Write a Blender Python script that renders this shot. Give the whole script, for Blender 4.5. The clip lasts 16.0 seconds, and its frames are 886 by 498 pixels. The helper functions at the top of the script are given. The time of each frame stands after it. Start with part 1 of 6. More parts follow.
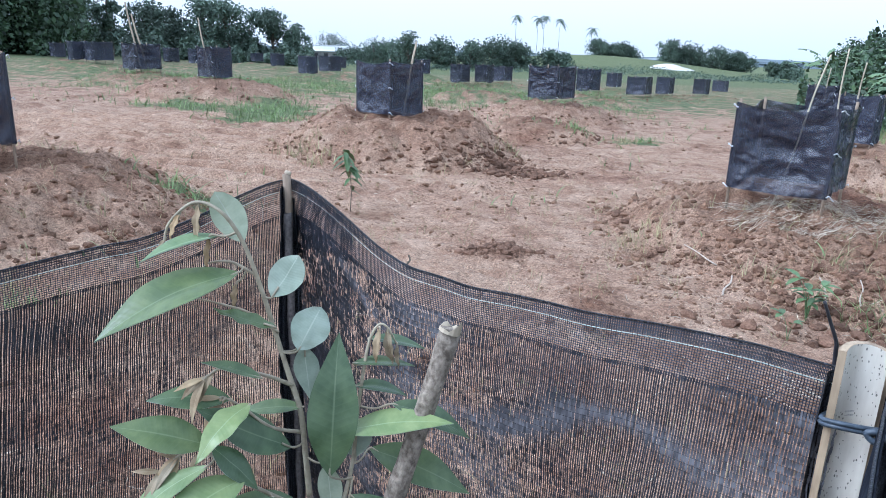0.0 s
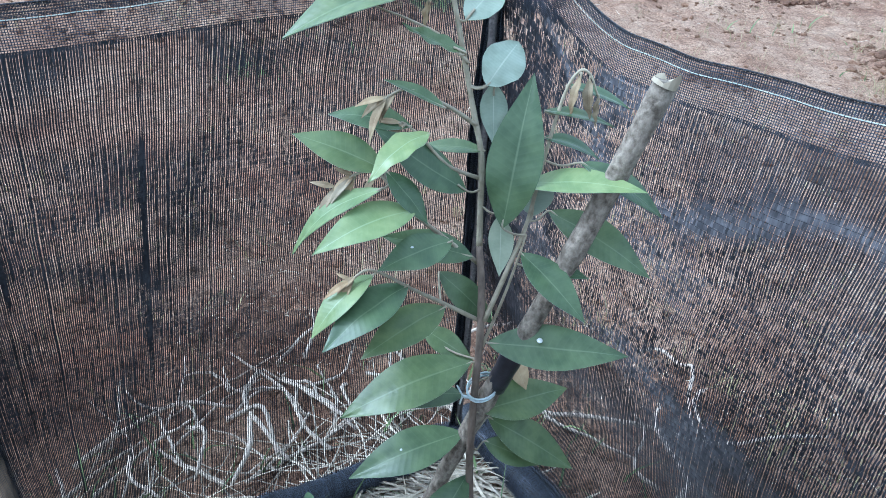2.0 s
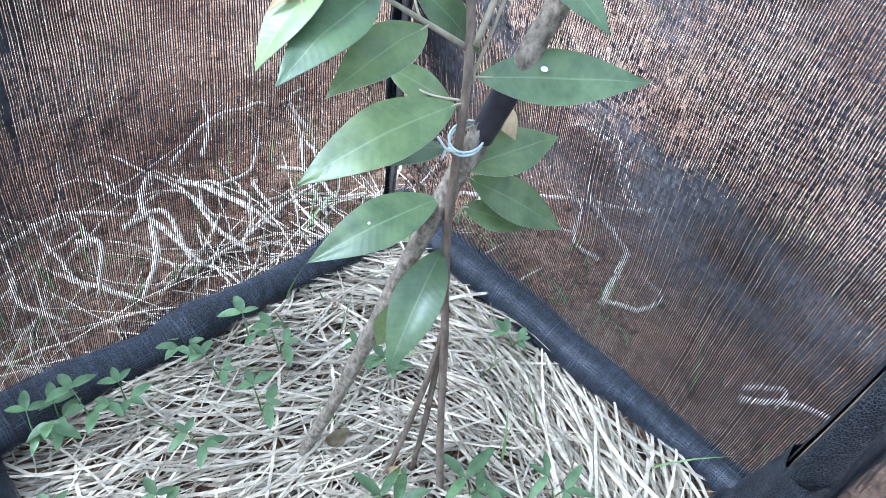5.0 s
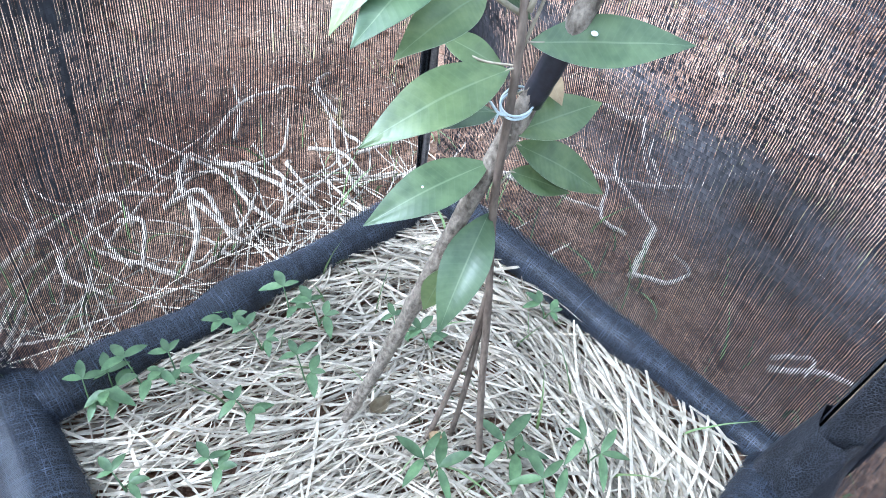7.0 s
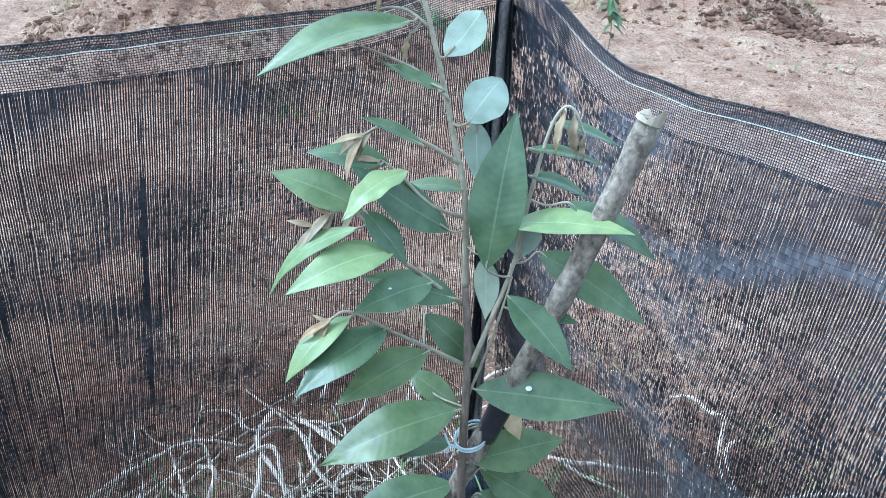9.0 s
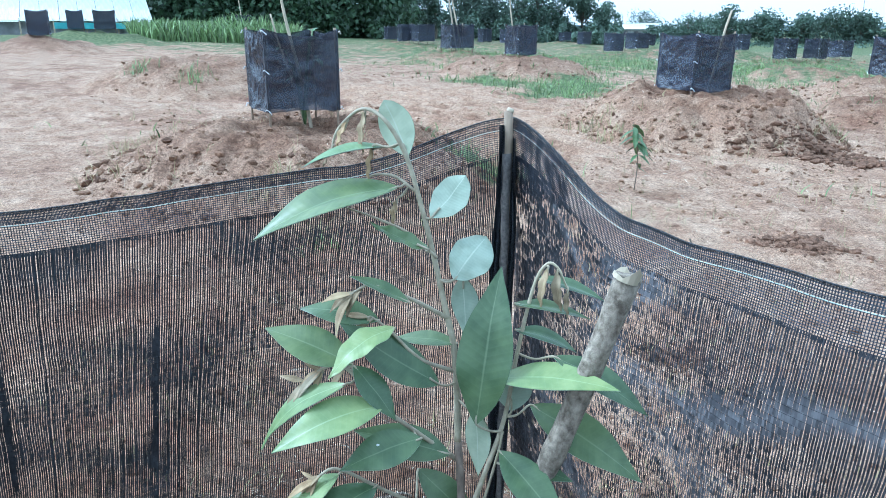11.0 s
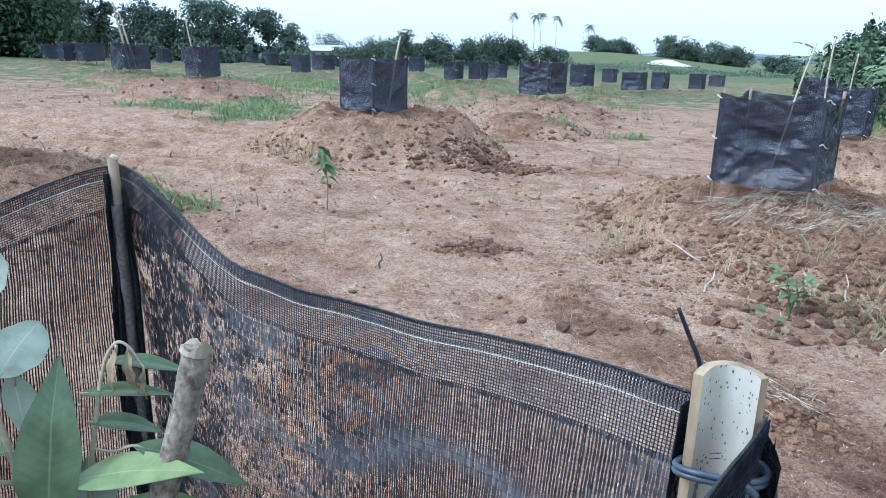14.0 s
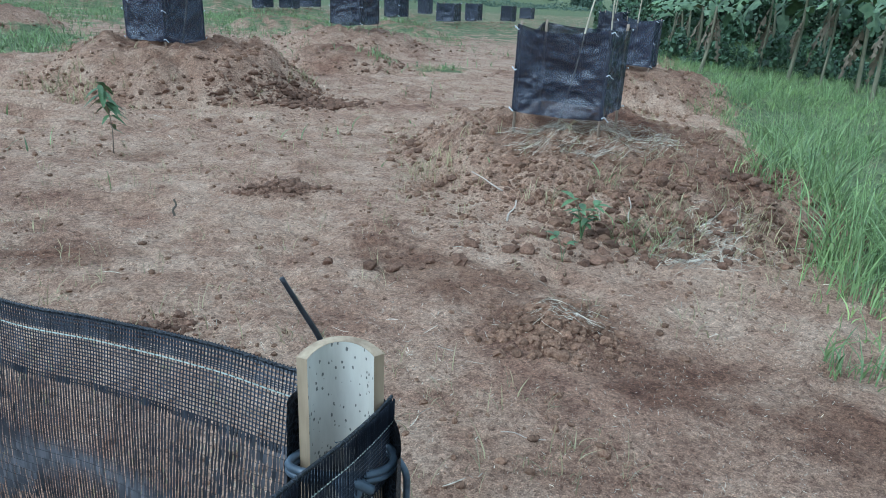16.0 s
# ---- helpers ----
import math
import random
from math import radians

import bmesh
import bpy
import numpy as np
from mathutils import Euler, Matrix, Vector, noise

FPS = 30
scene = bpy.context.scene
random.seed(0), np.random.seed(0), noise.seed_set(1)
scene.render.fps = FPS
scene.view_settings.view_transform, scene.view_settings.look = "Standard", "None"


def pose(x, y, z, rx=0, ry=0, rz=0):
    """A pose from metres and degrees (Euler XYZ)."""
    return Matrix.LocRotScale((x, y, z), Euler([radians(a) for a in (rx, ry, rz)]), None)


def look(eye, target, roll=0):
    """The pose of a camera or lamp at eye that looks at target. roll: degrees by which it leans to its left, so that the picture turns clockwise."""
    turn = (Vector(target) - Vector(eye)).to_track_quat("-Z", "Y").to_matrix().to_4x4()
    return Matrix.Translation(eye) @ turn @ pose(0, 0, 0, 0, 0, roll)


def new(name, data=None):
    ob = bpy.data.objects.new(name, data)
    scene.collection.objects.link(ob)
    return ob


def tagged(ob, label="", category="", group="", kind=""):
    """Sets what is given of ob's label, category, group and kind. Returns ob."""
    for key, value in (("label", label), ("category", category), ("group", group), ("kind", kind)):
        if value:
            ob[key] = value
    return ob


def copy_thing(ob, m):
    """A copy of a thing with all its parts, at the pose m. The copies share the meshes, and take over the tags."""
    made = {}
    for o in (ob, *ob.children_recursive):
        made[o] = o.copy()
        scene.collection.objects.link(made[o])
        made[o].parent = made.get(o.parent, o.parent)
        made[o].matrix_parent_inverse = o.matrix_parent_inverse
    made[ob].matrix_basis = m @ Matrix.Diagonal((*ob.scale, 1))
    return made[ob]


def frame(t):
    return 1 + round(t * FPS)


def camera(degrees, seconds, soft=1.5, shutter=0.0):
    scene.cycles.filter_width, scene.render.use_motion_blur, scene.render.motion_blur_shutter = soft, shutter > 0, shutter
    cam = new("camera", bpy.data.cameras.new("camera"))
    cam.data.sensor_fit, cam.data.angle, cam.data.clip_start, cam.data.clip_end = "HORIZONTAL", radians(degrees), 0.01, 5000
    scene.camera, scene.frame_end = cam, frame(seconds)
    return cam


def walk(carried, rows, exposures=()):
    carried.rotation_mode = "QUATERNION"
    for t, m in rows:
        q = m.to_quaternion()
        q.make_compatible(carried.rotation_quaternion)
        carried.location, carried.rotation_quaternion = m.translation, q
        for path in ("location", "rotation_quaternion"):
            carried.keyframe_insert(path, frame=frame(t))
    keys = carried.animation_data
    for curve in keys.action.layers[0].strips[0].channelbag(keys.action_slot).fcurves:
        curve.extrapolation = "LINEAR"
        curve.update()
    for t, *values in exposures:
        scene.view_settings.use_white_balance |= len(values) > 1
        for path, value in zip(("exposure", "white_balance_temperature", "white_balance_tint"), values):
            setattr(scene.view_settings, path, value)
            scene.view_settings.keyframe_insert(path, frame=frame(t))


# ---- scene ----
cam = camera(65.5, 16.0, 0.9)
PATH = [
    (0, (0.161, 0.202, 1.211), (0.316, 2.12, 0.668), 1.9),
    (0.5, (0.142, 0.191, 1.201), (0.047, 2.096, 0.598), 1.9),
    (1, (0.14, 0.191, 1.191), (-0.1, 2.058, 0.516), 2.0),
    (1.5, (0.159, 0.212, 1.15), (-0.116, 1.999, 0.294), 3.7),
    (2, (0.169, 0.243, 1.116), (-0.187, 1.918, 0.082), 4.0),
    (2.5, (0.188, 0.258, 1.092), (-0.177, 1.878, -0.023), 3.7),
    (3, (0.142, 0.27, 1.049), (-0.142, 1.864, -0.125), 3.8),
    (3.5, (0.116, 0.303, 1.027), (0.026, 1.883, -0.195), 5.4),
    (4, (0.082, 0.312, 0.996), (0.132, 1.821, -0.315), 6.9),
    (4.5, (0.082, 0.317, 0.97), (0.14, 1.733, -0.441), 9.1),
    (7, (0.043, 0.27, 0.966), (0.072, 1.643, -0.487), 7.7),
    (7.5, (0.064, 0.275, 1.0), (0.088, 1.783, -0.314), 4.3),
    (8, (0.107, 0.281, 1.042), (-0.069, 1.883, -0.143), 2.9),
    (8.5, (0.175, 0.282, 1.083), (-0.184, 1.94, 0.025), 2.6),
    (9, (0.218, 0.279, 1.109), (-0.277, 1.972, 0.167), 2.5),
    (11.3, (0.276, 0.292, 1.152), (-0.384, 2.088, 0.569), 0.4),
    (11.5, (0.286, 0.281, 1.159), (-0.359, 2.087, 0.592), -0.2),
    (12, (0.288, 0.298, 1.156), (-0.202, 2.146, 0.571), 0.5),
    (12.5, (0.292, 0.302, 1.157), (-0.113, 2.165, 0.551), 0.4),
    (13, (0.306, 0.31, 1.163), (0.031, 2.208, 0.596), 0.7),
    (13.5, (0.327, 0.33, 1.166), (0.264, 2.251, 0.611), 0.7),
    (14, (0.366, 0.343, 1.168), (0.521, 2.26, 0.621), 1.3),
    (14.5, (0.402, 0.342, 1.172), (0.785, 2.222, 0.609), 2.3),
    (15, (0.429, 0.34, 1.174), (0.887, 2.2, 0.601), 1.9),
    (15.5, (0.466, 0.343, 1.172), (0.99, 2.174, 0.56), 2.2),
    (16, (0.533, 0.409, 1.16), (1.16, 2.171, 0.452), 2.7),
]
EXPOSURES = [(0.0, 0.13, 5000, 10), (0.6, -0.08, 4950, 9), (1.5, 0.18, 4680, 3), (3.0, 0.81, 4720, 4), (4.5, 1.10, 4860, 6), (7.0, 1.35, 4900, 8), (8.0, 1.26, 4760, 5), (9.0, 0.68, 4600, 0), (11.5, 0.44, 4580, -3), (12.2, 0.20, 4600, -1), (13.0, 0.31, 4720, 0), (14.5, 0.04, 4980, 7), (15.2, -0.13, 5040, 8), (16.0, -0.29, 4700, -3)]
walk(cam, [(t, look(*p)) for t, *p in PATH], EXPOSURES)

# ---- world and light ----
world = bpy.data.worlds.new("overcast_sky")
scene.world = world
world.use_nodes = True
wn, wl = world.node_tree.nodes, world.node_tree.links
sky = wn.new("ShaderNodeTexSky")
sky.sky_type = "NISHITA"
sky.sun_disc = False
sky.sun_elevation, sky.sun_rotation = radians(43), radians(-105)
sky.dust_density, sky.air_density, sky.ozone_density = 5.0, 1.0, 1.0
soften = wn.new("ShaderNodeHueSaturation")
soften.inputs["Saturation"].default_value = 0.35
wl.new(sky.outputs["Color"], soften.inputs["Color"])
wl.new(soften.outputs["Color"], wn["Background"].inputs["Color"])
wn["Background"].inputs["Strength"].default_value = 0.10
# the even layer of bright cloud
cloud = wn.new("ShaderNodeBackground")
cloud_tex = wn.new("ShaderNodeTexNoise")
cloud_tex.inputs["Scale"].default_value = 1.6
cloud_tex.inputs["Detail"].default_value = 4.0
cloud_ramp = wn.new("ShaderNodeValToRGB")
cloud_ramp.color_ramp.elements[0].position, cloud_ramp.color_ramp.elements[0].color = 0.3, (0.92, 0.965, 1.0, 1)
cloud_ramp.color_ramp.elements[1].position, cloud_ramp.color_ramp.elements[1].color = 0.7, (0.985, 0.995, 1.0, 1)
wl.new(wn.new("ShaderNodeTexCoord").outputs["Generated"], cloud_tex.inputs["Vector"])
wl.new(cloud_tex.outputs["Fac"], cloud_ramp.inputs["Fac"])
wl.new(cloud_ramp.outputs["Color"], cloud.inputs["Color"])
cloud.inputs["Strength"].default_value = 0.90
both = wn.new("ShaderNodeAddShader")
wl.new(wn["Background"].outputs[0], both.inputs[0])
wl.new(cloud.outputs[0], both.inputs[1])
wl.new(both.outputs[0], wn["World Output"].inputs["Surface"])
sun = new("sun", bpy.data.lights.new("sun", "SUN"))
sun.data.energy, sun.data.angle, sun.data.color = 1.5, radians(16), (1.0, 0.97, 0.93)
sun.matrix_world = look((-9, -1.5, 8.5), (0, 1, 0))


# ---- materials ----
def nodes_of(name):
    m = bpy.data.materials.new(name)
    m.use_nodes = True
    return m, m.node_tree.nodes, m.node_tree.links, m.node_tree.nodes["Principled BSDF"]


def noise_node(n, l, scale, detail=5.0, rough=0.6, coord=None, out="Fac", stretch=None):
    tex = n.new("ShaderNodeTexNoise")
    tex.inputs["Scale"].default_value = scale
    tex.inputs["Detail"].default_value = detail
    tex.inputs["Roughness"].default_value = rough
    if coord is None:
        coord = n.new("ShaderNodeTexCoord").outputs["Object"]
    if stretch:
        mp = n.new("ShaderNodeMapping")
        mp.inputs["Scale"].default_value = stretch
        l.new(coord, mp.inputs["Vector"])
        coord = mp.outputs["Vector"]
    l.new(coord, tex.inputs["Vector"])
    return tex.outputs[out]


def ramp(n, l, fac, stops):
    r = n.new("ShaderNodeValToRGB")
    while len(r.color_ramp.elements) < len(stops):
        r.color_ramp.elements.new(0.5)
    for e, (p, c) in zip(r.color_ramp.elements, stops):
        e.position, e.color = p, (*c, 1)
    l.new(fac, r.inputs["Fac"])
    return r.outputs["Color"]


def mix(n, l, fac, a, b, mode="MIX"):
    m = n.new("ShaderNodeMix")
    m.data_type, m.blend_type = "RGBA", mode
    for key, v in ((0, fac), (6, a), (7, b)):
        if isinstance(v, (int, float)):
            m.inputs[key].default_value = v
        elif isinstance(v, tuple):
            m.inputs[key].default_value = (*v, 1)
        else:
            l.new(v, m.inputs[key])
    return m.outputs[2]


def add_bump(n, l, bsdf, height, strength, distance=0.01):
    b = n.new("ShaderNodeBump")
    b.inputs["Strength"].default_value, b.inputs["Distance"].default_value = strength, distance
    l.new(height, b.inputs["Height"])
    l.new(b.outputs["Normal"], bsdf.inputs["Normal"])


def surface(name, c1, c2, scale=20, rough=0.8, bump=0.3, dist=0.005, vary=0.0, island=0.0, stretch=None, spec=0.5, big=None):
    """Two colours by fine noise, shaded again by coarse noise, with relief; vary: by object, island: by loose piece."""
    m, n, l, b = nodes_of(name)
    f = noise_node(n, l, scale, stretch=stretch)
    col = ramp(n, l, f, [(0.32, c1), (0.68, c2)])
    coarse = noise_node(n, l, big or scale * 0.13, 3.0)
    col = mix(n, l, 1.0, col, ramp(n, l, coarse, [(0.3, (0.72, 0.72, 0.72)), (0.7, (1.12, 1.12, 1.12))]), "MULTIPLY")
    if vary:
        r = n.new("ShaderNodeObjectInfo").outputs["Random"]
        col = mix(n, l, 1.0, col, ramp(n, l, r, [(0, (1 - vary,) * 3), (1, (1 + vary,) * 3)]), "MULTIPLY")
    if island:
        r = n.new("ShaderNodeNewGeometry").outputs["Random Per Island"]
        col = mix(n, l, 1.0, col, ramp(n, l, r, [(0, (1 - island,) * 3), (1, (1 + island,) * 3)]), "MULTIPLY")
    l.new(col, b.inputs["Base Color"])
    b.inputs["Roughness"].default_value = rough
    b.inputs["Specular IOR Level"].default_value = spec
    if bump:
        add_bump(n, l, b, f, bump, dist)
    return m


def soil_material():
    m, n, l, b = nodes_of("red_soil")
    big = noise_node(n, l, 0.55, 5.0, 0.65)
    mid = noise_node(n, l, 3.2, 7.0, 0.70)
    fine = noise_node(n, l, 45.0, 10.0, 0.82)
    dry = ramp(n, l, mid, [(0.28, (0.246, 0.147, 0.098)), (0.44, (0.350, 0.228, 0.154)), (0.56, (0.415, 0.289, 0.202)), (0.72, (0.500, 0.368, 0.266))])
    damp = ramp(n, l, mid, [(0.32, (0.140, 0.076, 0.052)), (0.50, (0.262, 0.152, 0.100)), (0.66, (0.37, 0.24, 0.162))])
    col = mix(n, l, ramp(n, l, big, [(0.34, (1, 1, 1)), (0.50, (0, 0, 0))]), dry, damp)
    col = mix(n, l, 1.0, col, ramp(n, l, fine, [(0.32, (0.52, 0.50, 0.50)), (0.50, (0.97, 0.97, 0.97)), (0.66, (1.25, 1.24, 1.22))]), "MULTIPLY")
    # crumbs of soil, each of its own tone
    place = n.new("ShaderNodeTexCoord").outputs["Object"]
    crumb = []
    for size in (240, 75, 26):
        cell = n.new("ShaderNodeTexVoronoi")
        cell.inputs["Scale"].default_value = size
        l.new(place, cell.inputs["Vector"])
        tone = n.new("ShaderNodeSeparateColor")
        l.new(cell.outputs["Color"], tone.inputs[0])
        crumb.append(tone.outputs[0])
    col = mix(n, l, 1.0, col, ramp(n, l, crumb[0], [(0.0, (0.62, 0.60, 0.59)), (0.45, (0.97, 0.97, 0.97)), (0.8, (1.12, 1.12, 1.12)), (1.0, (1.55, 1.55, 1.50))]), "MULTIPLY")
    col = mix(n, l, 1.0, col, ramp(n, l, crumb[1], [(0.0, (0.66, 0.63, 0.62)), (0.3, (1.0, 1.0, 1.0)), (1.0, (1.20, 1.19, 1.17))]), "MULTIPLY")
    col = mix(n, l, 1.0, col, ramp(n, l, crumb[2], [(0.0, (0.74, 0.70, 0.69)), (0.2, (1.0, 1.0, 1.0)), (1.0, (1.10, 1.10, 1.10))]), "MULTIPLY")
    # pale crumbs of dry straw and grit
    vor = n.new("ShaderNodeTexVoronoi")
    vor.inputs["Scale"].default_value = 105
    l.new(place, vor.inputs["Vector"])
    grit = ramp(n, l, vor.outputs["Distance"], [(0.10, (1, 1, 1)), (0.2, (0, 0, 0))])
    patch = ramp(n, l, noise_node(n, l, 2.1, 4.0), [(0.40, (0, 0, 0)), (0.60, (0.85, 0.85, 0.85))])
    col = mix(n, l, mix(n, l, 1.0, grit, patch, "MULTIPLY"), col, (0.60, 0.49, 0.37))
    # freshly dug, darker and redder on the mounds
    dg = n.new("ShaderNodeAttribute")
    dg.attribute_name = "dug"
    lump = n.new("ShaderNodeMath")
    lump.operation = "MULTIPLY"
    l.new(dg.outputs["Fac"], lump.inputs[0])
    l.new(ramp(n, l, noise_node(n, l, 4.5, 6.0, 0.7), [(0.32, (0.25, 0.25, 0.25)), (0.55, (1, 1, 1))]), lump.inputs[1])
    col = mix(n, l, lump.outputs[0], col, mix(n, l, 1.0, col, (0.58, 0.515, 0.485), "MULTIPLY"))
    # thin weed cover where plants have come up
    at = n.new("ShaderNodeAttribute")
    at.attribute_name = "cover"
    weed = ramp(n, l, noise_node(n, l, 9.0, 6.0), [(0.35, (0.07, 0.095, 0.04)), (0.65, (0.20, 0.22, 0.11))])
    edge = n.new("ShaderNodeMath")
    edge.operation = "MULTIPLY_ADD"
    l.new(noise_node(n, l, 1.7, 6.0, 0.7), edge.inputs[0])
    edge.inputs[1].default_value = 1.2
    l.new(at.outputs["Fac"], edge.inputs[2])
    col = mix(n, l, ramp(n, l, edge.outputs[0], [(0.85, (0, 0, 0)), (1.15, (1, 1, 1))]), col, weed)
    l.new(col, b.inputs["Base Color"])
    b.inputs["Roughness"].default_value = 0.95
    b.inputs["Specular IOR Level"].default_value = 0.2
    h = mix(n, l, 0.30, mix(n, l, 0.45, mid, fine), crumb[1])
    add_bump(n, l, b, h, 1.0, 0.045)
    return m


def leaf_material(name, c1, c2, rib, rough, sheen=0.0):
    m, n, l, b = nodes_of(name)
    uv = n.new("ShaderNodeUVMap").outputs["UV"]
    sep = n.new("ShaderNodeSeparateXYZ")
    l.new(uv, sep.inputs[0])
    off = n.new("ShaderNodeMath")
    off.operation = "SUBTRACT"
    l.new(sep.outputs["Y"], off.inputs[0])
    off.inputs[1].default_value = 0.5
    ab = n.new("ShaderNodeMath")
    ab.operation = "ABSOLUTE"
    l.new(off.outputs[0], ab.inputs[0])
    # side veins run forward from the rib
    ph = n.new("ShaderNodeMath")
    ph.operation = "MULTIPLY_ADD"
    l.new(ab.outputs[0], ph.inputs[0])
    ph.inputs[1].default_value = -0.16
    l.new(sep.outputs["X"], ph.inputs[2])
    sn = n.new("ShaderNodeMath")
    sn.operation = "MULTIPLY"
    l.new(ph.outputs[0], sn.inputs[0])
    sn.inputs[1].default_value = 120.0
    wave = n.new("ShaderNodeMath")
    wave.operation = "SINE"
    l.new(sn.outputs[0], wave.inputs[0])
    base = ramp(n, l, noise_node(n, l, 45, 4.0), [(0.35, c1), (0.65, c2)])
    r = n.new("ShaderNodeObjectInfo").outputs["Random"]
    base = mix(n, l, 1.0, base, ramp(n, l, r, [(0, (0.78, 0.84, 0.9)), (1, (1.25, 1.15, 1.0))]), "MULTIPLY")
    veined = mix(n, l, ramp(n, l, wave.outputs[0], [(0.80, (0, 0, 0)), (1.0, (0.07, 0.07, 0.07))]), base, rib)
    ribbed = mix(n, l, ramp(n, l, ab.outputs[0], [(0.010, (0.5, 0.5, 0.5)), (0.026, (0, 0, 0))]), veined, rib)
    l.new(ribbed, b.inputs["Base Color"])
    b.inputs["Roughness"].default_value = rough
    b.inputs["Subsurface Weight"].default_value = 0.0
    if sheen:
        b.inputs["Sheen Weight"].default_value = sheen
    add_bump(n, l, b, wave.outputs[0], 0.05, 0.0008)
    return m


def net_material(name, c1, c2, rough, island=0.35):
    m, n, l, b = nodes_of(name)
    col = ramp(n, l, noise_node(n, l, 55, 3.0), [(0.35, c1), (0.7, c2)])
    r = n.new("ShaderNodeNewGeometry").outputs["Random Per Island"]
    col = mix(n, l, 1.0, col, ramp(n, l, r, [(0, (1 - island,) * 3), (1, (1 + island,) * 3)]), "MULTIPLY")
    # pale grey mixed into the tapes' colour for the sheen of the sky
    sky_sheen = n.new("ShaderNodeAttribute")
    sky_sheen.attribute_name = "sky_sheen"
    col = mix(n, l, sky_sheen.outputs["Fac"], col, (0.185, 0.182, 0.197))
    l.new(col, b.inputs["Base Color"])
    b.inputs["Roughness"].default_value = rough
    b.inputs["Specular IOR Level"].default_value = 0.35
    return m


def roll_material():
    """Layers of the net lying over one another: a fine uneven mesh of threads over black."""
    m, n, l, b = nodes_of("rolled_net")
    place = n.new("ShaderNodeTexCoord").outputs["Object"]
    cell = n.new("ShaderNodeTexVoronoi")
    cell.feature = "DISTANCE_TO_EDGE"
    cell.inputs["Scale"].default_value = 260
    l.new(place, cell.inputs["Vector"])
    thread = ramp(n, l, cell.outputs["Distance"], [(0.02, (1, 1, 1)), (0.13, (0, 0, 0))])
    layer = ramp(n, l, noise_node(n, l, 38, 5.0, 0.7), [(0.36, (0.25, 0.25, 0.25)), (0.66, (1, 1, 1))])
    col = mix(n, l, mix(n, l, 1.0, thread, layer, "MULTIPLY"), (0.004, 0.005, 0.008), (0.075, 0.085, 0.110))
    l.new(col, b.inputs["Base Color"])
    b.inputs["Roughness"].default_value = 0.5
    h = mix(n, l, 0.5, noise_node(n, l, 120, 4.0), thread)
    add_bump(n, l, b, h, 0.9, 0.004)
    return m


def cloth_material():
    """Shade cloth a few metres off: too fine to tell its threads, a little light comes through."""
    m, n, l, b = nodes_of("shade_cloth")
    tc = n.new("ShaderNodeTexCoord").outputs["Object"]
    weave = noise_node(n, l, 60, 4.0, 0.7, stretch=(1, 1, 0.25))
    folds = noise_node(n, l, 16.0, 6.0, 0.7, coord=tc)
    col = ramp(n, l, weave, [(0.3, (0.010, 0.012, 0.020)), (0.75, (0.040, 0.046, 0.072))])
    r = n.new("ShaderNodeObjectInfo").outputs["Random"]
    col = mix(n, l, 1.0, col, ramp(n, l, r, [(0, (0.8,) * 3), (1, (1.5,) * 3)]), "MULTIPLY")
    l.new(col, b.inputs["Base Color"])
    b.inputs["Roughness"].default_value = 0.42
    add_bump(n, l, b, folds, 0.25, 0.010)
    tr = n.new("ShaderNodeBsdfTransparent")
    ms = n.new("ShaderNodeMixShader")
    ms.inputs[0].default_value = 0.36
    l.new(b.outputs[0], ms.inputs[1])
    l.new(tr.outputs[0], ms.inputs[2])
    l.new(ms.outputs[0], n["Material Output"].inputs["Surface"])
    return m


def bamboo_inner_material():
    m, n, l, b = nodes_of("bamboo_pith")
    vor = n.new("ShaderNodeTexVoronoi")
    vor.inputs["Scale"].default_value = 340
    vor.inputs["Randomness"].default_value = 1.0
    mp = n.new("ShaderNodeMapping")
    mp.inputs["Scale"].default_value = (1, 1, 0.5)
    l.new(n.new("ShaderNodeTexCoord").outputs["Object"], mp.inputs["Vector"])
    l.new(mp.outputs["Vector"], vor.inputs["Vector"])
    jit = n.new("ShaderNodeMath")
    jit.operation = "MULTIPLY_ADD"
    l.new(noise_node(n, l, 190, 6.0, 0.75), jit.inputs[0])
    jit.inputs[1].default_value = 1.05
    l.new(vor.outputs["Distance"], jit.inputs[2])
    spots = ramp(n, l, jit.outputs[0], [(0.66, (0.85, 0.85, 0.85)), (0.75, (0, 0, 0))])
    pale = ramp(n, l, noise_node(n, l, 60, 5.0, stretch=(1, 1, 0.2)), [(0.3, (0.42, 0.38, 0.31)), (0.7, (0.60, 0.56, 0.48))])
    l.new(mix(n, l, spots, pale, (0.06, 0.055, 0.05)), b.inputs["Base Color"])
    b.inputs["Roughness"].default_value = 0.8
    return m


SOIL = soil_material()
CLOD = surface("soil_clod", (0.13, 0.070, 0.043), (0.32, 0.20, 0.128), 90, 0.95, 0.8, 0.01, island=0.3, spec=0.2)
DAMPCLOD = surface("damp_clod", (0.105, 0.058, 0.038), (0.25, 0.152, 0.100), 90, 0.95, 0.8, 0.01, island=0.3, spec=0.2)
STRAW = surface("dry_straw", (0.36, 0.295, 0.212), (0.71, 0.625, 0.485), 60, 0.6, 0.2, 0.001, island=0.5)
STALK = surface("dry_stalk", (0.40, 0.33, 0.26), (0.62, 0.53, 0.43), 70, 0.8, 0.4, 0.001, island=0.25)
NET = net_material("net_tape", (0.006, 0.007, 0.010), (0.018, 0.020, 0.027), 0.40)
# lighter, bluer than the tapes: sky reflection put into the border threads' colour
NETEDGE = net_material("net_edge_thread", (0.014, 0.017, 0.025), (0.036, 0.042, 0.057), 0.38)
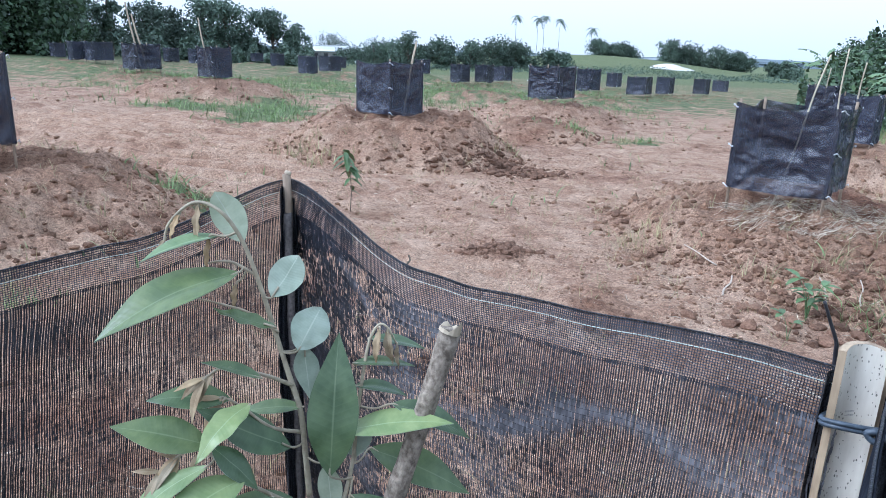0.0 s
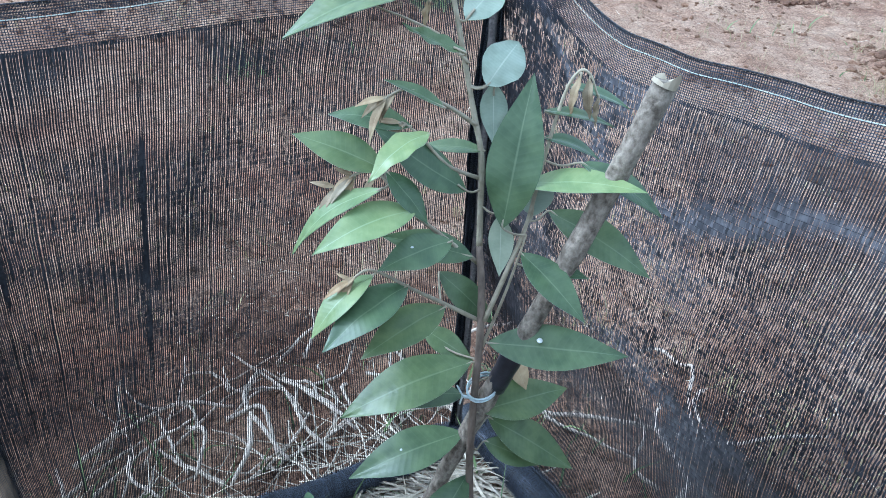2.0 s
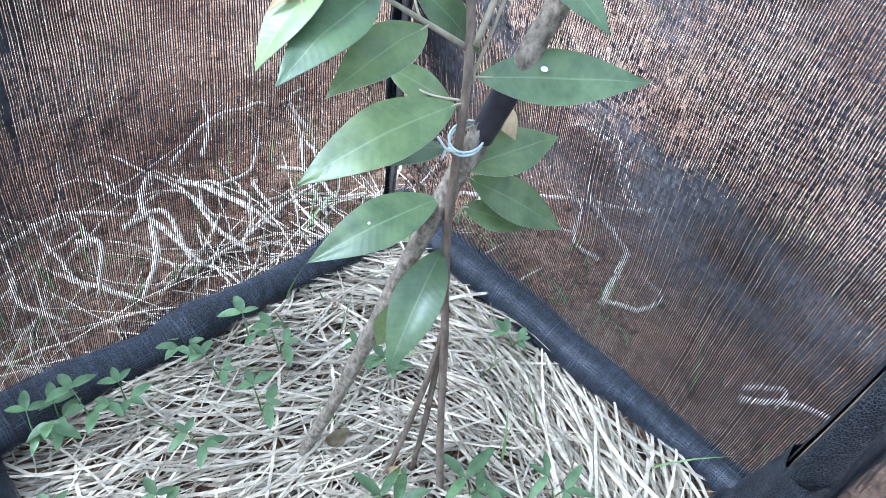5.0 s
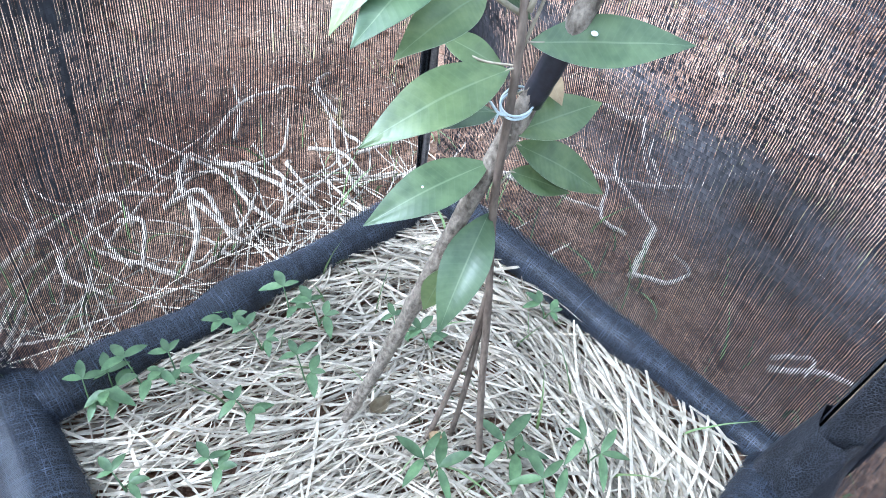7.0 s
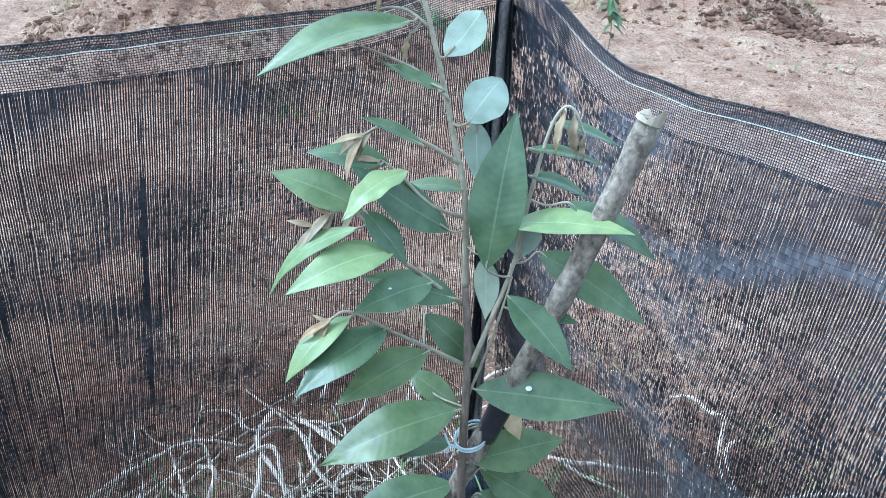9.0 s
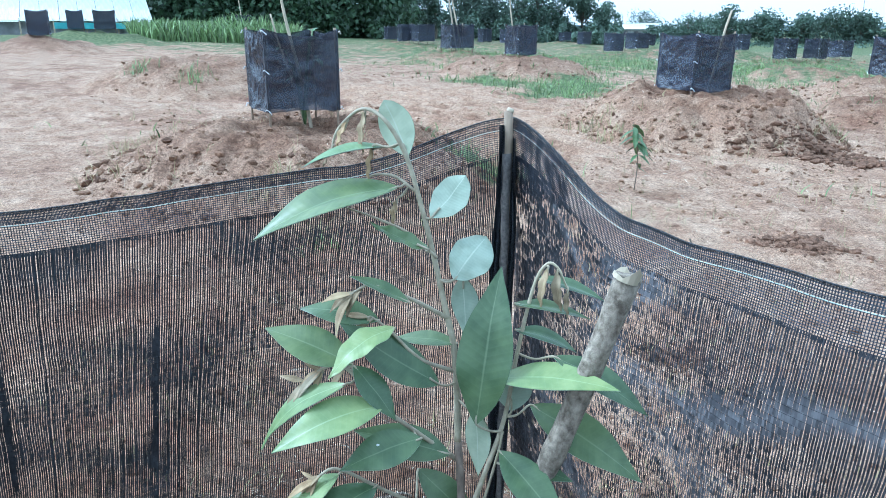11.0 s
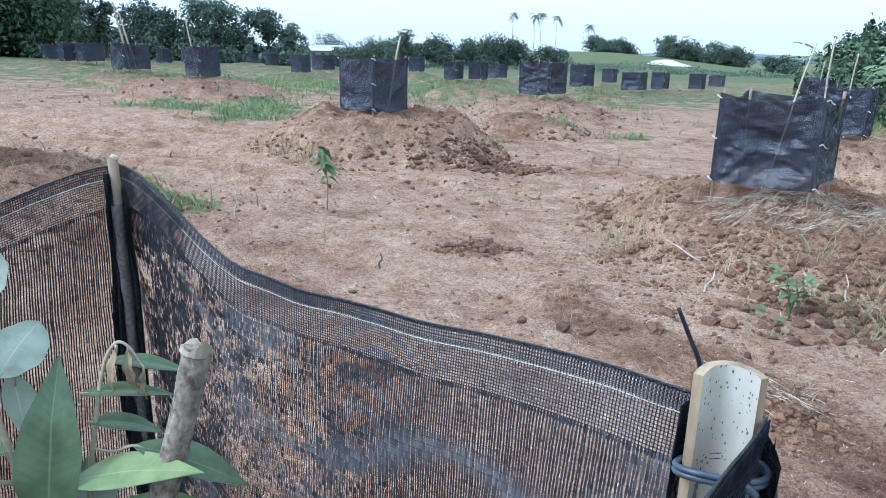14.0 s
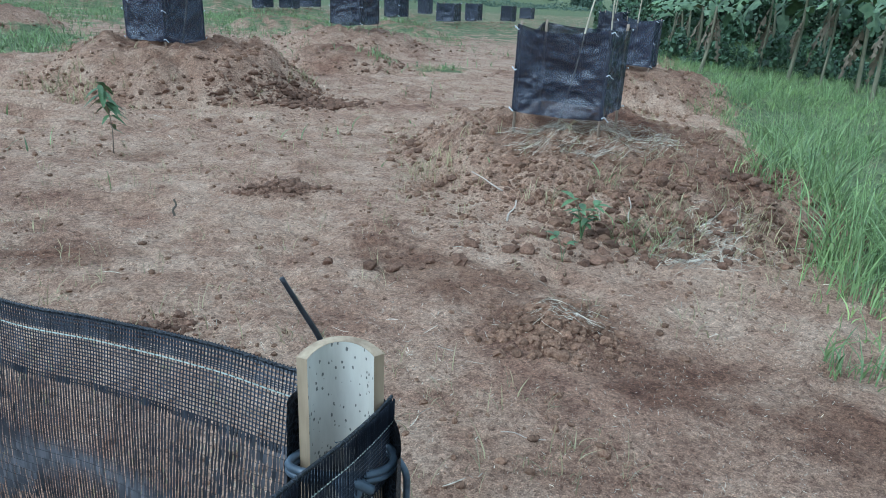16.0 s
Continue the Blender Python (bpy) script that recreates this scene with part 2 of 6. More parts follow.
NETROLL = roll_material()
# bluish highlights on the rolls painted as a paler thread colour
ROLLTHREAD = net_material("roll_thread", (0.020, 0.025, 0.038), (0.085, 0.100, 0.135), 0.35, 0.6)
SLEEVE = surface("netted_wood", (0.060, 0.052, 0.050), (0.165, 0.145, 0.132), 190, 0.7, 0.6, 0.002, big=14)
STITCH = surface("stitch_thread", (0.42, 0.50, 0.44), (0.66, 0.72, 0.66), 90, 0.6, 0.0)
POSTWOOD = surface("weathered_wood", (0.16, 0.115, 0.08), (0.40, 0.31, 0.22), 60, 0.85, 0.6, 0.002, stretch=(1, 1, 0.12))
STAKEWOOD = surface("grey_bark", (0.115, 0.090, 0.065), (0.42, 0.355, 0.275), 150, 0.9, 1.0, 0.004, stretch=(1, 1, 0.7), big=38)
CUTWOOD = surface("cut_wood", (0.46, 0.38, 0.27), (0.66, 0.57, 0.44), 120, 0.8, 0.4, 0.001)
BAMBOO = surface("split_bamboo", (0.27, 0.19, 0.115), (0.52, 0.40, 0.26), 110, 0.6, 0.4, 0.001, stretch=(1, 1, 0.08))
PITH = bamboo_inner_material()
STRAP = surface("grey_blue_strap", (0.045, 0.060, 0.080), (0.115, 0.145, 0.185), 80, 0.4, 0.2, 0.001)
STRING = surface("pale_string", (0.45, 0.53, 0.53), (0.68, 0.74, 0.73), 150, 0.6, 0.5, 0.001)
BLACKWRAP = surface("black_plastic", (0.015, 0.016, 0.02), (0.04, 0.04, 0.05), 80, 0.35, 0.4, 0.002)
LEAF = leaf_material("leaf_upper", (0.062, 0.100, 0.040), (0.112, 0.158, 0.066), (0.19, 0.24, 0.13), 0.40)
LEAFLIGHT = leaf_material("leaf_young", (0.14, 0.205, 0.080), (0.22, 0.285, 0.125), (0.32, 0.40, 0.22), 0.42)
LEAFPALE = leaf_material("leaf_under", (0.225, 0.28, 0.21), (0.32, 0.375, 0.295), (0.46, 0.49, 0.38), 0.55, 0.3)
LEAFDRY = leaf_material("leaf_dried", (0.22, 0.155, 0.085), (0.40, 0.32, 0.20), (0.45, 0.37, 0.24), 0.75)
STEM = surface("seedling_stem", (0.13, 0.095, 0.07), (0.26, 0.20, 0.15), 160, 0.8, 0.6, 0.001, stretch=(1, 1, 0.3))
TWIG = surface("young_twig", (0.28, 0.24, 0.16), (0.42, 0.37, 0.26), 120, 0.7, 0.3, 0.001)
WEED = surface("weed_leaf", (0.075, 0.130, 0.050), (0.15, 0.235, 0.095), 60, 0.5, 0.2, 0.001, island=0.3)
GRASS = surface("grass_blade", (0.11, 0.17, 0.060), (0.28, 0.37, 0.145), 4, 0.55, 0.0, island=0.45)
GRASSLIGHT = surface("grass_blade_light", (0.15, 0.235, 0.070), (0.34, 0.43, 0.155), 4, 0.55, 0.0, island=0.45)
DRYGRASS = surface("dry_grass", (0.28, 0.24, 0.12), (0.46, 0.40, 0.22), 6, 0.7, 0.0, island=0.35)
CLOTH = cloth_material()
POLE = surface("bare_pole", (0.38, 0.31, 0.21), (0.62, 0.53, 0.39), 40, 0.75, 0.4, 0.002, stretch=(1, 1, 0.1), vary=0.2)
TIE = surface("white_tie", (0.62, 0.64, 0.66), (0.8, 0.8, 0.8), 60, 0.5, 0.0)
FOLIAGE = surface("tree_foliage", (0.028, 0.055, 0.028), (0.080, 0.130, 0.060), 1.5, 0.6, 0.0, island=0.5, vary=0.25)
# lighter and bluer than tree_foliage: the haze of distance put into the colour
FOLIAGEHAZE = surface("hazed_foliage", (0.05, 0.085, 0.06), (0.12, 0.165, 0.115), 1.5, 0.7, 0.0, island=0.4, vary=0.25)
BARK = surface("tree_bark", (0.07, 0.055, 0.04), (0.19, 0.16, 0.12), 12, 0.9, 0.6, 0.01, stretch=(1, 1, 0.3))
BANANA = surface("banana_leaf", (0.075, 0.130, 0.058), (0.18, 0.25, 0.120), 7, 0.55, 0.3, 0.004, vary=0.35)
BANANALIGHT = surface("banana_leaf_young", (0.15, 0.26, 0.07), (0.26, 0.38, 0.12), 7, 0.4, 0.2, 0.004)
BANANADRY = surface("banana_dry_leaf", (0.11, 0.088, 0.055), (0.22, 0.175, 0.115), 9, 0.8, 0.5, 0.006)
BANANASTEM = surface("banana_stem", (0.12, 0.13, 0.07), (0.27, 0.24, 0.15), 9, 0.7, 0.4, 0.006, stretch=(1, 1, 0.2))
WALL = surface("cream_plaster", (0.55, 0.47, 0.30), (0.70, 0.62, 0.42), 3, 0.85, 0.3, 0.004)
GREYWALL = surface("grey_blockwork", (0.20, 0.20, 0.20), (0.33, 0.33, 0.33), 3, 0.9, 0.4, 0.01)
ROOF = surface("pale_roof_sheet", (0.48, 0.51, 0.53), (0.70, 0.72, 0.72), 1.2, 0.4, 0.3, 0.01, stretch=(6, 1, 1))
BLUEWALL = surface("turquoise_board", (0.09, 0.32, 0.34), (0.15, 0.45, 0.46), 3, 0.7, 0.2, 0.004)
PALESHEET = surface("pale_sand", (0.55, 0.52, 0.47), (0.74, 0.71, 0.65), 1.0, 0.9, 0.3, 0.02)
# the hills' base colour carries the pale blue haze of distance
HILL = surface("hazed_hill", (0.30, 0.38, 0.44), (0.40, 0.48, 0.53), 0.02, 1.0, 0.0)
WHITE = surface("white_droplet", (0.7, 0.72, 0.7), (0.85, 0.85, 0.83), 200, 0.4, 0.0)


# ---- mesh helpers ----
def mesh_of(name, verts, faces, mats, index=None, smooth=True, uv=None):
    me = bpy.data.meshes.new(name)
    v = np.asarray(verts, dtype=np.float32).reshape(-1, 3)
    f = np.asarray(faces, dtype=np.int32)
    me.vertices.add(len(v))
    me.vertices.foreach_set("co", v.ravel())
    k = f.shape[1]
    me.loops.add(f.size)
    me.loops.foreach_set("vertex_index", f.ravel())
    me.polygons.add(len(f))
    me.polygons.foreach_set("loop_start", np.arange(0, f.size, k, dtype=np.int32))
    me.polygons.foreach_set("loop_total", np.full(len(f), k, dtype=np.int32))
    for m in mats if isinstance(mats, (list, tuple)) else [mats]:
        me.materials.append(m)
    if index is not None:
        me.polygons.foreach_set("material_index", np.asarray(index, dtype=np.int32))
    me.polygons.foreach_set("use_smooth", np.full(len(f), smooth))
    me.update(calc_edges=True)
    if uv is not None:
        layer = me.uv_layers.new(name="UVMap")
        layer.data.foreach_set("uv", np.asarray(uv, dtype=np.float32)[f.ravel()].ravel())
    me.validate()
    return me


def part(name, me, parent, label=""):
    ob = new(name, me)
    ob.parent = parent
    if label:
        tagged(ob, label)
    return ob


def thing(name, loc, label, category, group="", turn=0.0):
    ob = new(name)
    ob.empty_display_size = 0.1
    ob.matrix_basis = pose(*loc, 0, 0, turn)
    return tagged(ob, label, category, group)


def grid_faces(a, b, closed=False, start=0):
    """Quads over a grid of a rows and b columns; closed: the columns meet."""
    i = np.arange(a - 1)[:, None]
    j = np.arange(b if closed else b - 1)[None, :]
    j2 = (j + 1) % b
    q = np.stack([i * b + j, i * b + j2, (i + 1) * b + j2, (i + 1) * b + j], -1).reshape(-1, 4)
    return q + start


def tube(points, radii, sides=8, cap=True):
    """Vertices and quads of a round rod along points."""
    p = np.asarray(points, float)
    r = np.broadcast_to(np.asarray(radii, float), (len(p),))
    d = np.gradient(p, axis=0)
    d /= np.linalg.norm(d, axis=1)[:, None] + 1e-12
    ref = np.array([0.31, 0.95, 0.05]) if abs(d[:, 2]).mean() > 0.6 else np.array([0.05, 0.1, 1.0])
    s = np.cross(d, ref)
    s /= np.linalg.norm(s, axis=1)[:, None] + 1e-12
    t = np.cross(d, s)
    a = np.linspace(0, 2 * np.pi, sides, endpoint=False)
    v = p[:, None] + r[:, None, None] * (np.cos(a)[None, :, None] * s[:, None] + np.sin(a)[None, :, None] * t[:, None])
    if cap:
        v = np.concatenate([np.repeat(p[:1, None], sides, 1), v, np.repeat(p[-1:, None], sides, 1)])
    return v.reshape(-1, 3), grid_faces(len(v), sides, True)


def joined(pieces):
    vs, fs, k = [], [], 0
    for v, f in pieces:
        vs.append(np.asarray(v).reshape(-1, 3))
        fs.append(np.asarray(f) + k)
        k += len(vs[-1])
    return np.concatenate(vs), np.concatenate(fs)


def ribbons(lines, half):
    """Flat bands along lines of shape (n, m, 3), with half widths given as vectors of the same shape."""
    n, m, _ = lines.shape
    v = np.stack([lines - half, lines + half], 2).reshape(-1, 3)
    base = (np.arange(n) * m * 2)[:, None, None]
    i = (np.arange(m - 1) * 2)[None, :, None]
    q = base + i + np.array([0, 1, 3, 2])[None, None, :]
    return v, q.reshape(-1, 4)


def bezier(points, n):
    """A smooth line through points (Catmull-Rom), n steps a stretch."""
    p = np.asarray(points, float)
    p = np.concatenate([2 * p[:1] - p[1:2], p, 2 * p[-1:] - p[-2:-1]])
    out = []
    for k in range(1, len(p) - 2):
        t = np.linspace(0, 1, n, endpoint=False)[:, None]
        a, b, c, d = p[k - 1:k + 3]
        out.append(0.5 * (2 * b + (c - a) * t + (2 * a - 5 * b + 4 * c - d) * t ** 2 + (3 * b - a - 3 * c + d) * t ** 3))
    return np.concatenate(out + [p[-2:-1]])


def box_mesh(name, size, mat, bevel=0.01):
    bm = bmesh.new()
    bmesh.ops.create_cube(bm, size=1.0)
    bmesh.ops.scale(bm, vec=size, verts=bm.verts)
    if bevel:
        bmesh.ops.bevel(bm, geom=bm.edges[:], offset=bevel, segments=1, affect="EDGES")
    me = bpy.data.meshes.new(name)
    bm.to_mesh(me)
    bm.free()
    me.materials.append(mat)
    return me


def hash01(i, j, seed):
    h = np.sin(i * 127.1 + j * 311.7 + seed * 74.7) * 43758.5453
    return h - np.floor(h)


def vnoise(x, y, seed=0.0):
    x, y = np.asarray(x, float), np.asarray(y, float)
    i, j = np.floor(x), np.floor(y)
    u, v = x - i, y - j
    u, v = u * u * (3 - 2 * u), v * v * (3 - 2 * v)
    a, b = hash01(i, j, seed), hash01(i + 1, j, seed)
    c, d = hash01(i, j + 1, seed), hash01(i + 1, j + 1, seed)
    return (a + (b - a) * u) * (1 - v) + (c + (d - c) * u) * v - 0.5


def fbm(x, y, octaves, seed=0.0, gain=0.5):
    s, k = 0.0, 1.0
    for o in range(octaves):
        s = s + k * vnoise(x * 2 ** o, y * 2 ** o, seed + o)
        k *= gain
    return s


def smooth01(a, b, x):
    t = np.clip((x - a) / (b - a), 0, 1)
    return t * t * (3 - 2 * t)


RNG = np.random.default_rng(7)


# ---- ground ----
MOUNDS = []


def mound(x, y, r_in, r_out, h, seed):
    MOUNDS.append((x, y, r_in, r_out, h, seed))


mound(0.0, 0.70, 0.95, 1.60, 0.30, 1)
mound(-3.36, 6.05, 0.80, 1.90, 0.42, 2)
mound(0.30, 10.55, 0.95, 1.78, 0.50, 3)
mound(4.05, 6.15, 1.10, 1.90, 0.33, 4)
mound(4.10, 4.75, 0.50, 1.30, 0.30, 5)
mound(7.2, 10.2, 0.8, 1.7, 0.38, 6)
mound(3.9, 16.4, 0.8, 1.9, 0.42, 7)
mound(-4.2, 18.0, 0.9, 2.1, 0.44, 8)
mound(-9.0, 11.5, 0.9, 2.2, 0.45, 9)
mound(2.9, 12.9, 0.5, 1.2, 0.24, 10)
mound(2.9, 22.0, 0.6, 1.7, 0.35, 11)
mound(6.8, 23.5, 0.6, 1.7, 0.32, 12)
mound(-7.2, 21.8, 0.7, 1.9, 0.35, 13)


def plain(x, y):
    """The lie of the land without its mounds."""
    z = -0.29 + 0.02 * 9 * smooth01(4, 15, y) - 0.34 * np.tanh(x / 13.0)
    z = z - 0.9 * smooth01(20, 110, y)
    z = z + 0.35 * smooth01(8, 30, -x) * smooth01(4, 20, y)
    z = z + 3.4 * np.exp(-((x - 38) ** 2 / 700 + (y - 135) ** 2 / 900))
    return z


# x, y, lower edge of the cloth, kind, turn
GUARD_SPOTS = [
    (-3.36, 6.05, 0.4, 0, 4),
    (0.14, 10.46, 0.38, 1, 0),
    (3.62, 5.93, 0.19, 2, 2),
    (7.2, 10.3, 0.13, 0, -90),
    (10.3, 16.1, 0.1, 1, 90),
    (3.9, 16.5, 0.33, 2, 90),
    (6.85, 23.9, 0.21, 0, 85),
    (11.9, 36.9, -0.12, 1, 90),
    (10.4, 28.8, -0.11, 2, 4),
    (12.2, 30.6, -0.12, 0, 90),
    (15.3, 33.8, -0.23, 1, -3),
    (21.8, 45.4, -0.55, 2, 90),
    (3, 29.5, 0.16, 0, 95),
    (4.1, 30.2, 0.15, 1, 5),
    (6, 37.5, 0, 2, 90),
    (1.8, 38, 0.24, 0, 180),
    (-4.2, 18.2, 0.51, 1, 4),
    (-7.2, 21.9, 0.53, 2, 90),
    (-11.5, 39.1, 0.4, 0, 3),
    (-9.9, 38, 0.4, 1, 93),
    (-11.6, 30, 0.56, 2, 0),
    (-12.6, 30.4, 0.56, 0, 88),
    (-17.5, 39.6, 0.47, 1, 0),
    (-11.7, 64.4, 0.12, 2, 0),
    (-6.7, 43.9, 0.27, 0, 90),
    (-3.4, 31, 0.27, 1, 180),
    (-2.9, 36, 0.26, 2, 90),
    (-3.4, 50.4, 0.12, 0, 0),
    (-19.1, 16.9, 0.84, 1, 0),
    (-22.6, 23, 0.98, 2, 90),
    (-23.5, 22.4, 0.98, 0, 0),
    (-21.2, 30.3, 0.94, 1, 90),
]
for k, (gx, gy, gz, kind, turn) in enumerate(GUARD_SPOTS):
    if min(math.hypot(gx - m[0], gy - m[1]) for m in MOUNDS[:13]) > 1.2:
        mound(gx, gy, 0.55, 1.7 + 0.3 * (k % 3), min(0.45, max(0.05, gz - 0.12 - float(plain(np.array(gx), np.array(gy))))), 20 + k)


def height(x, y):
    x, y = np.asarray(x, float), np.asarray(y, float)
    z = plain(x, y)
    near = 1 - smooth01(25, 70, np.hypot(x, y))
    bank = np.zeros_like(z)
    for cx, cy, a, b, h, seed in MOUNDS:
        ang = np.arctan2(y - cy, x - cx)
        wob = 1 + 0.22 * vnoise(np.cos(ang) * 1.6 + seed * 3, np.sin(ang) * 1.6, seed)
        r = np.hypot(x - cx, y - cy) / wob
        s = 1 - np.clip((r - a) / (b - a), 0, 1) ** 1.4
        bank = np.maximum(bank, h * s)
    bank *= 1 + 0.30 * fbm(x * 2.3, y * 2.3, 3, 21)
    rough = smooth01(0.03, 0.15, bank)
    own = 1 - smooth01(0.80, 1.30, np.hypot(x, y - 0.70))
    z = z + bank * (1 - own) + own * (-plain(x, y) - 0.012 - 0.05 * smooth01(0.62, 1.0, np.hypot(x, y - 0.70)) + 0.02 * fbm(x * 7, y * 7, 3, 35))
    calm = 1 - own
    z = z + calm * near * (0.06 * fbm(x * 0.8, y * 0.8, 3, 31) + 0.036 * (0.4 + smooth01(-0.15, 0.2, fbm(x * 0.5, y * 0.5, 2, 33))) * fbm(x * 3.4, y * 3.4, 4, 41, 0.62) + rough * 0.10 * fbm(x * 3.8, y * 3.8, 4, 51, 0.60))
    # wheel ruts pressed into the soft soil
    rut = np.exp(-((y - 9.9 + 0.75 * (x + 2.4)) / 2.0) ** 2) * smooth01(-8.5, -5.5, x) * (1 - smooth01(-1.5, -0.4, x))
    wav = np.sin((y * 0.95 + x * 0.31) * 15.0 + 3.0 * vnoise(x * 0.8, y * 0.8, 61))
    z = z + calm * rut * 0.11 * (np.abs(wav) ** 0.7 * np.sign(wav)) * np.clip(0.6 + 0.9 * vnoise(x * 1.3, y * 1.3, 63), 0.15, 1)
    z = z + calm * near * 0.032 * smooth01(2.5, 5.0, np.hypot(x, y)) * np.clip(fbm(x * 6.5, y * 6.5, 3, 65, 0.6) + 0.02, -0.12, 1)
    # crusts and footmarks of the open field
    z = z + calm * near * 0.035 * (0.25 - np.abs(fbm(x * 1.9, y * 2.6, 4, 67, 0.6))) * smooth01(3.0, 7.0, y)
    # crumbling soil heap beside the young weed
    z = z + 0.10 * np.exp(-((x - 2.03) ** 2 / 0.035 + (y - 3.0) ** 2 / 0.05)) * (1 + 0.5 * vnoise(x * 11, y * 11, 69)) + 0.05 * np.exp(-((x - 1.06) ** 2 + (y - 5.5) ** 2) / 0.05)
    return z


def cover(x, y):
    """How thickly weeds cover the soil, 0 to 1."""
    g = smooth01(-0.3, 1.0, x - 2.2 - 0.63 * y) * (1 - smooth01(22, 40, y))
    g = np.maximum(g, 0.66 * np.exp(-(((x + 2.3) / 1.0) ** 2 + ((y - 15.2) / 2.6) ** 2)))
    g = np.maximum(g, 0.55 * np.exp(-(((x + 4.0) / 1.5) ** 2 + ((y - 15.2) / 1.0) ** 2)))
    g = np.maximum(g, 0.45 * np.exp(-(((x + 1.6) / 0.6) ** 2 + ((y - 6.6) / 0.5) ** 2)))
    g = np.maximum(g, 0.40 * np.exp(-(((x - 4.6) / 0.9) ** 2 + ((y - 12.7) / 0.7) ** 2)))
    g = np.maximum(g, 0.38 * smooth01(11, 26, y))
    g = np.maximum(g, 0.95 * smooth01(60, 85, np.hypot(x, y)))
    g = np.maximum(g, 0.75 * smooth01(2.0, 5.0, -x - 17 + 0.0 * y) * smooth01(10, 24, y))
    return g


def ground_sheet():
    fine = np.radians(np.linspace(-62, 62, 500))
    rest = np.radians(np.linspace(62, 298, 46)[1:-1])
    az = np.concatenate([fine, rest])
    r = np.concatenate([np.geomspace(0.05, 1.0, 40)[:-1], np.geomspace(1.0, 14.0, 620)[:-1], np.geomspace(14.0, 3600, 210)])
    cx, cy = 0.25, 0.30
    X = cx + r[:, None] * np.sin(az)[None]
    Y = cy + r[:, None] * np.cos(az)[None]
    Z = height(X, Y)
    v = np.stack([X, Y, Z], -1).reshape(-1, 3)
    f = grid_faces(len(r), len(az), True)[:, ::-1]
    me = mesh_of("ground", v, f, SOIL)
    at = me.attributes.new("cover", "FLOAT", "POINT")
    at.data.foreach_set("value", cover(X, Y).ravel().astype(np.float32))
    dug = 0.85 * (1 - smooth01(1.1, 2.3, np.hypot(X, Y - 0.70) + 0.5 * fbm(X * 3, Y * 3, 3, 95)))
    for mx0, my0, a0, b0, h0, seed0 in MOUNDS[1:]:
        dug = np.maximum(dug, 1 - smooth01(a0 * 0.9, b0, np.hypot(X - mx0, Y - my0) + 0.35 * vnoise(X * 2.0, Y * 2.0, seed0)))
    trail = [(1.57, 4.18), (1.78, 3.76), (2.05, 3.25), (2.34, 2.48), (2.69, 2.21), (2.9, 1.5)]
    for (x0, y0), (x1, y1) in zip(trail, trail[1:]):
        t = np.clip(((X - x0) * (x1 - x0) + (Y - y0) * (y1 - y0)) / ((x1 - x0) ** 2 + (y1 - y0) ** 2), 0, 1)
        far = np.hypot(X - x0 - t * (x1 - x0), Y - y0 - t * (y1 - y0)) + 0.12 * fbm(X * 5, Y * 5, 3, 97)
        dug = np.maximum(dug, 1.3 * (1 - smooth01(0.08, 0.42, far + 0.16 * fbm(X * 11, Y * 11, 3, 98))))
    for hx, hy, hr in ((1.06, 5.42, 0.30), (0.28, 3.41, 0.22), (-0.3, 4.4, 0.55), (-0.04, 6.6, 0.4), (2.2, 5.5, 0.35)):
        dug = np.maximum(dug, 1.15 * (1 - smooth01(0.2 * hr, hr, np.hypot(X - hx, (Y - hy) * 1.6) + 0.12 * fbm(X * 6, Y * 6, 3, 99))))
    at = me.attributes.new("dug", "FLOAT", "POINT")
    at.data.foreach_set("value", dug.ravel().astype(np.float32))
    tagged(new("ground", me), "red-brown tilled soil with mounds, ruts and weeds", "ground", kind="structure")


ground_sheet()


# ---- the fence of shade net round the seedling ----
P1, P2, P3, P4 = (np.array(p) for p in ((0.003, 1.30), (0.594, 0.765), (-0.542, 0.757), (0.03, 0.04)))
fence = thing("net_fence", (0, 0.72, 0), "black shade net fence on corner posts round a seedling", "fence")
ORIGIN = np.array([0, 0.72, 0])


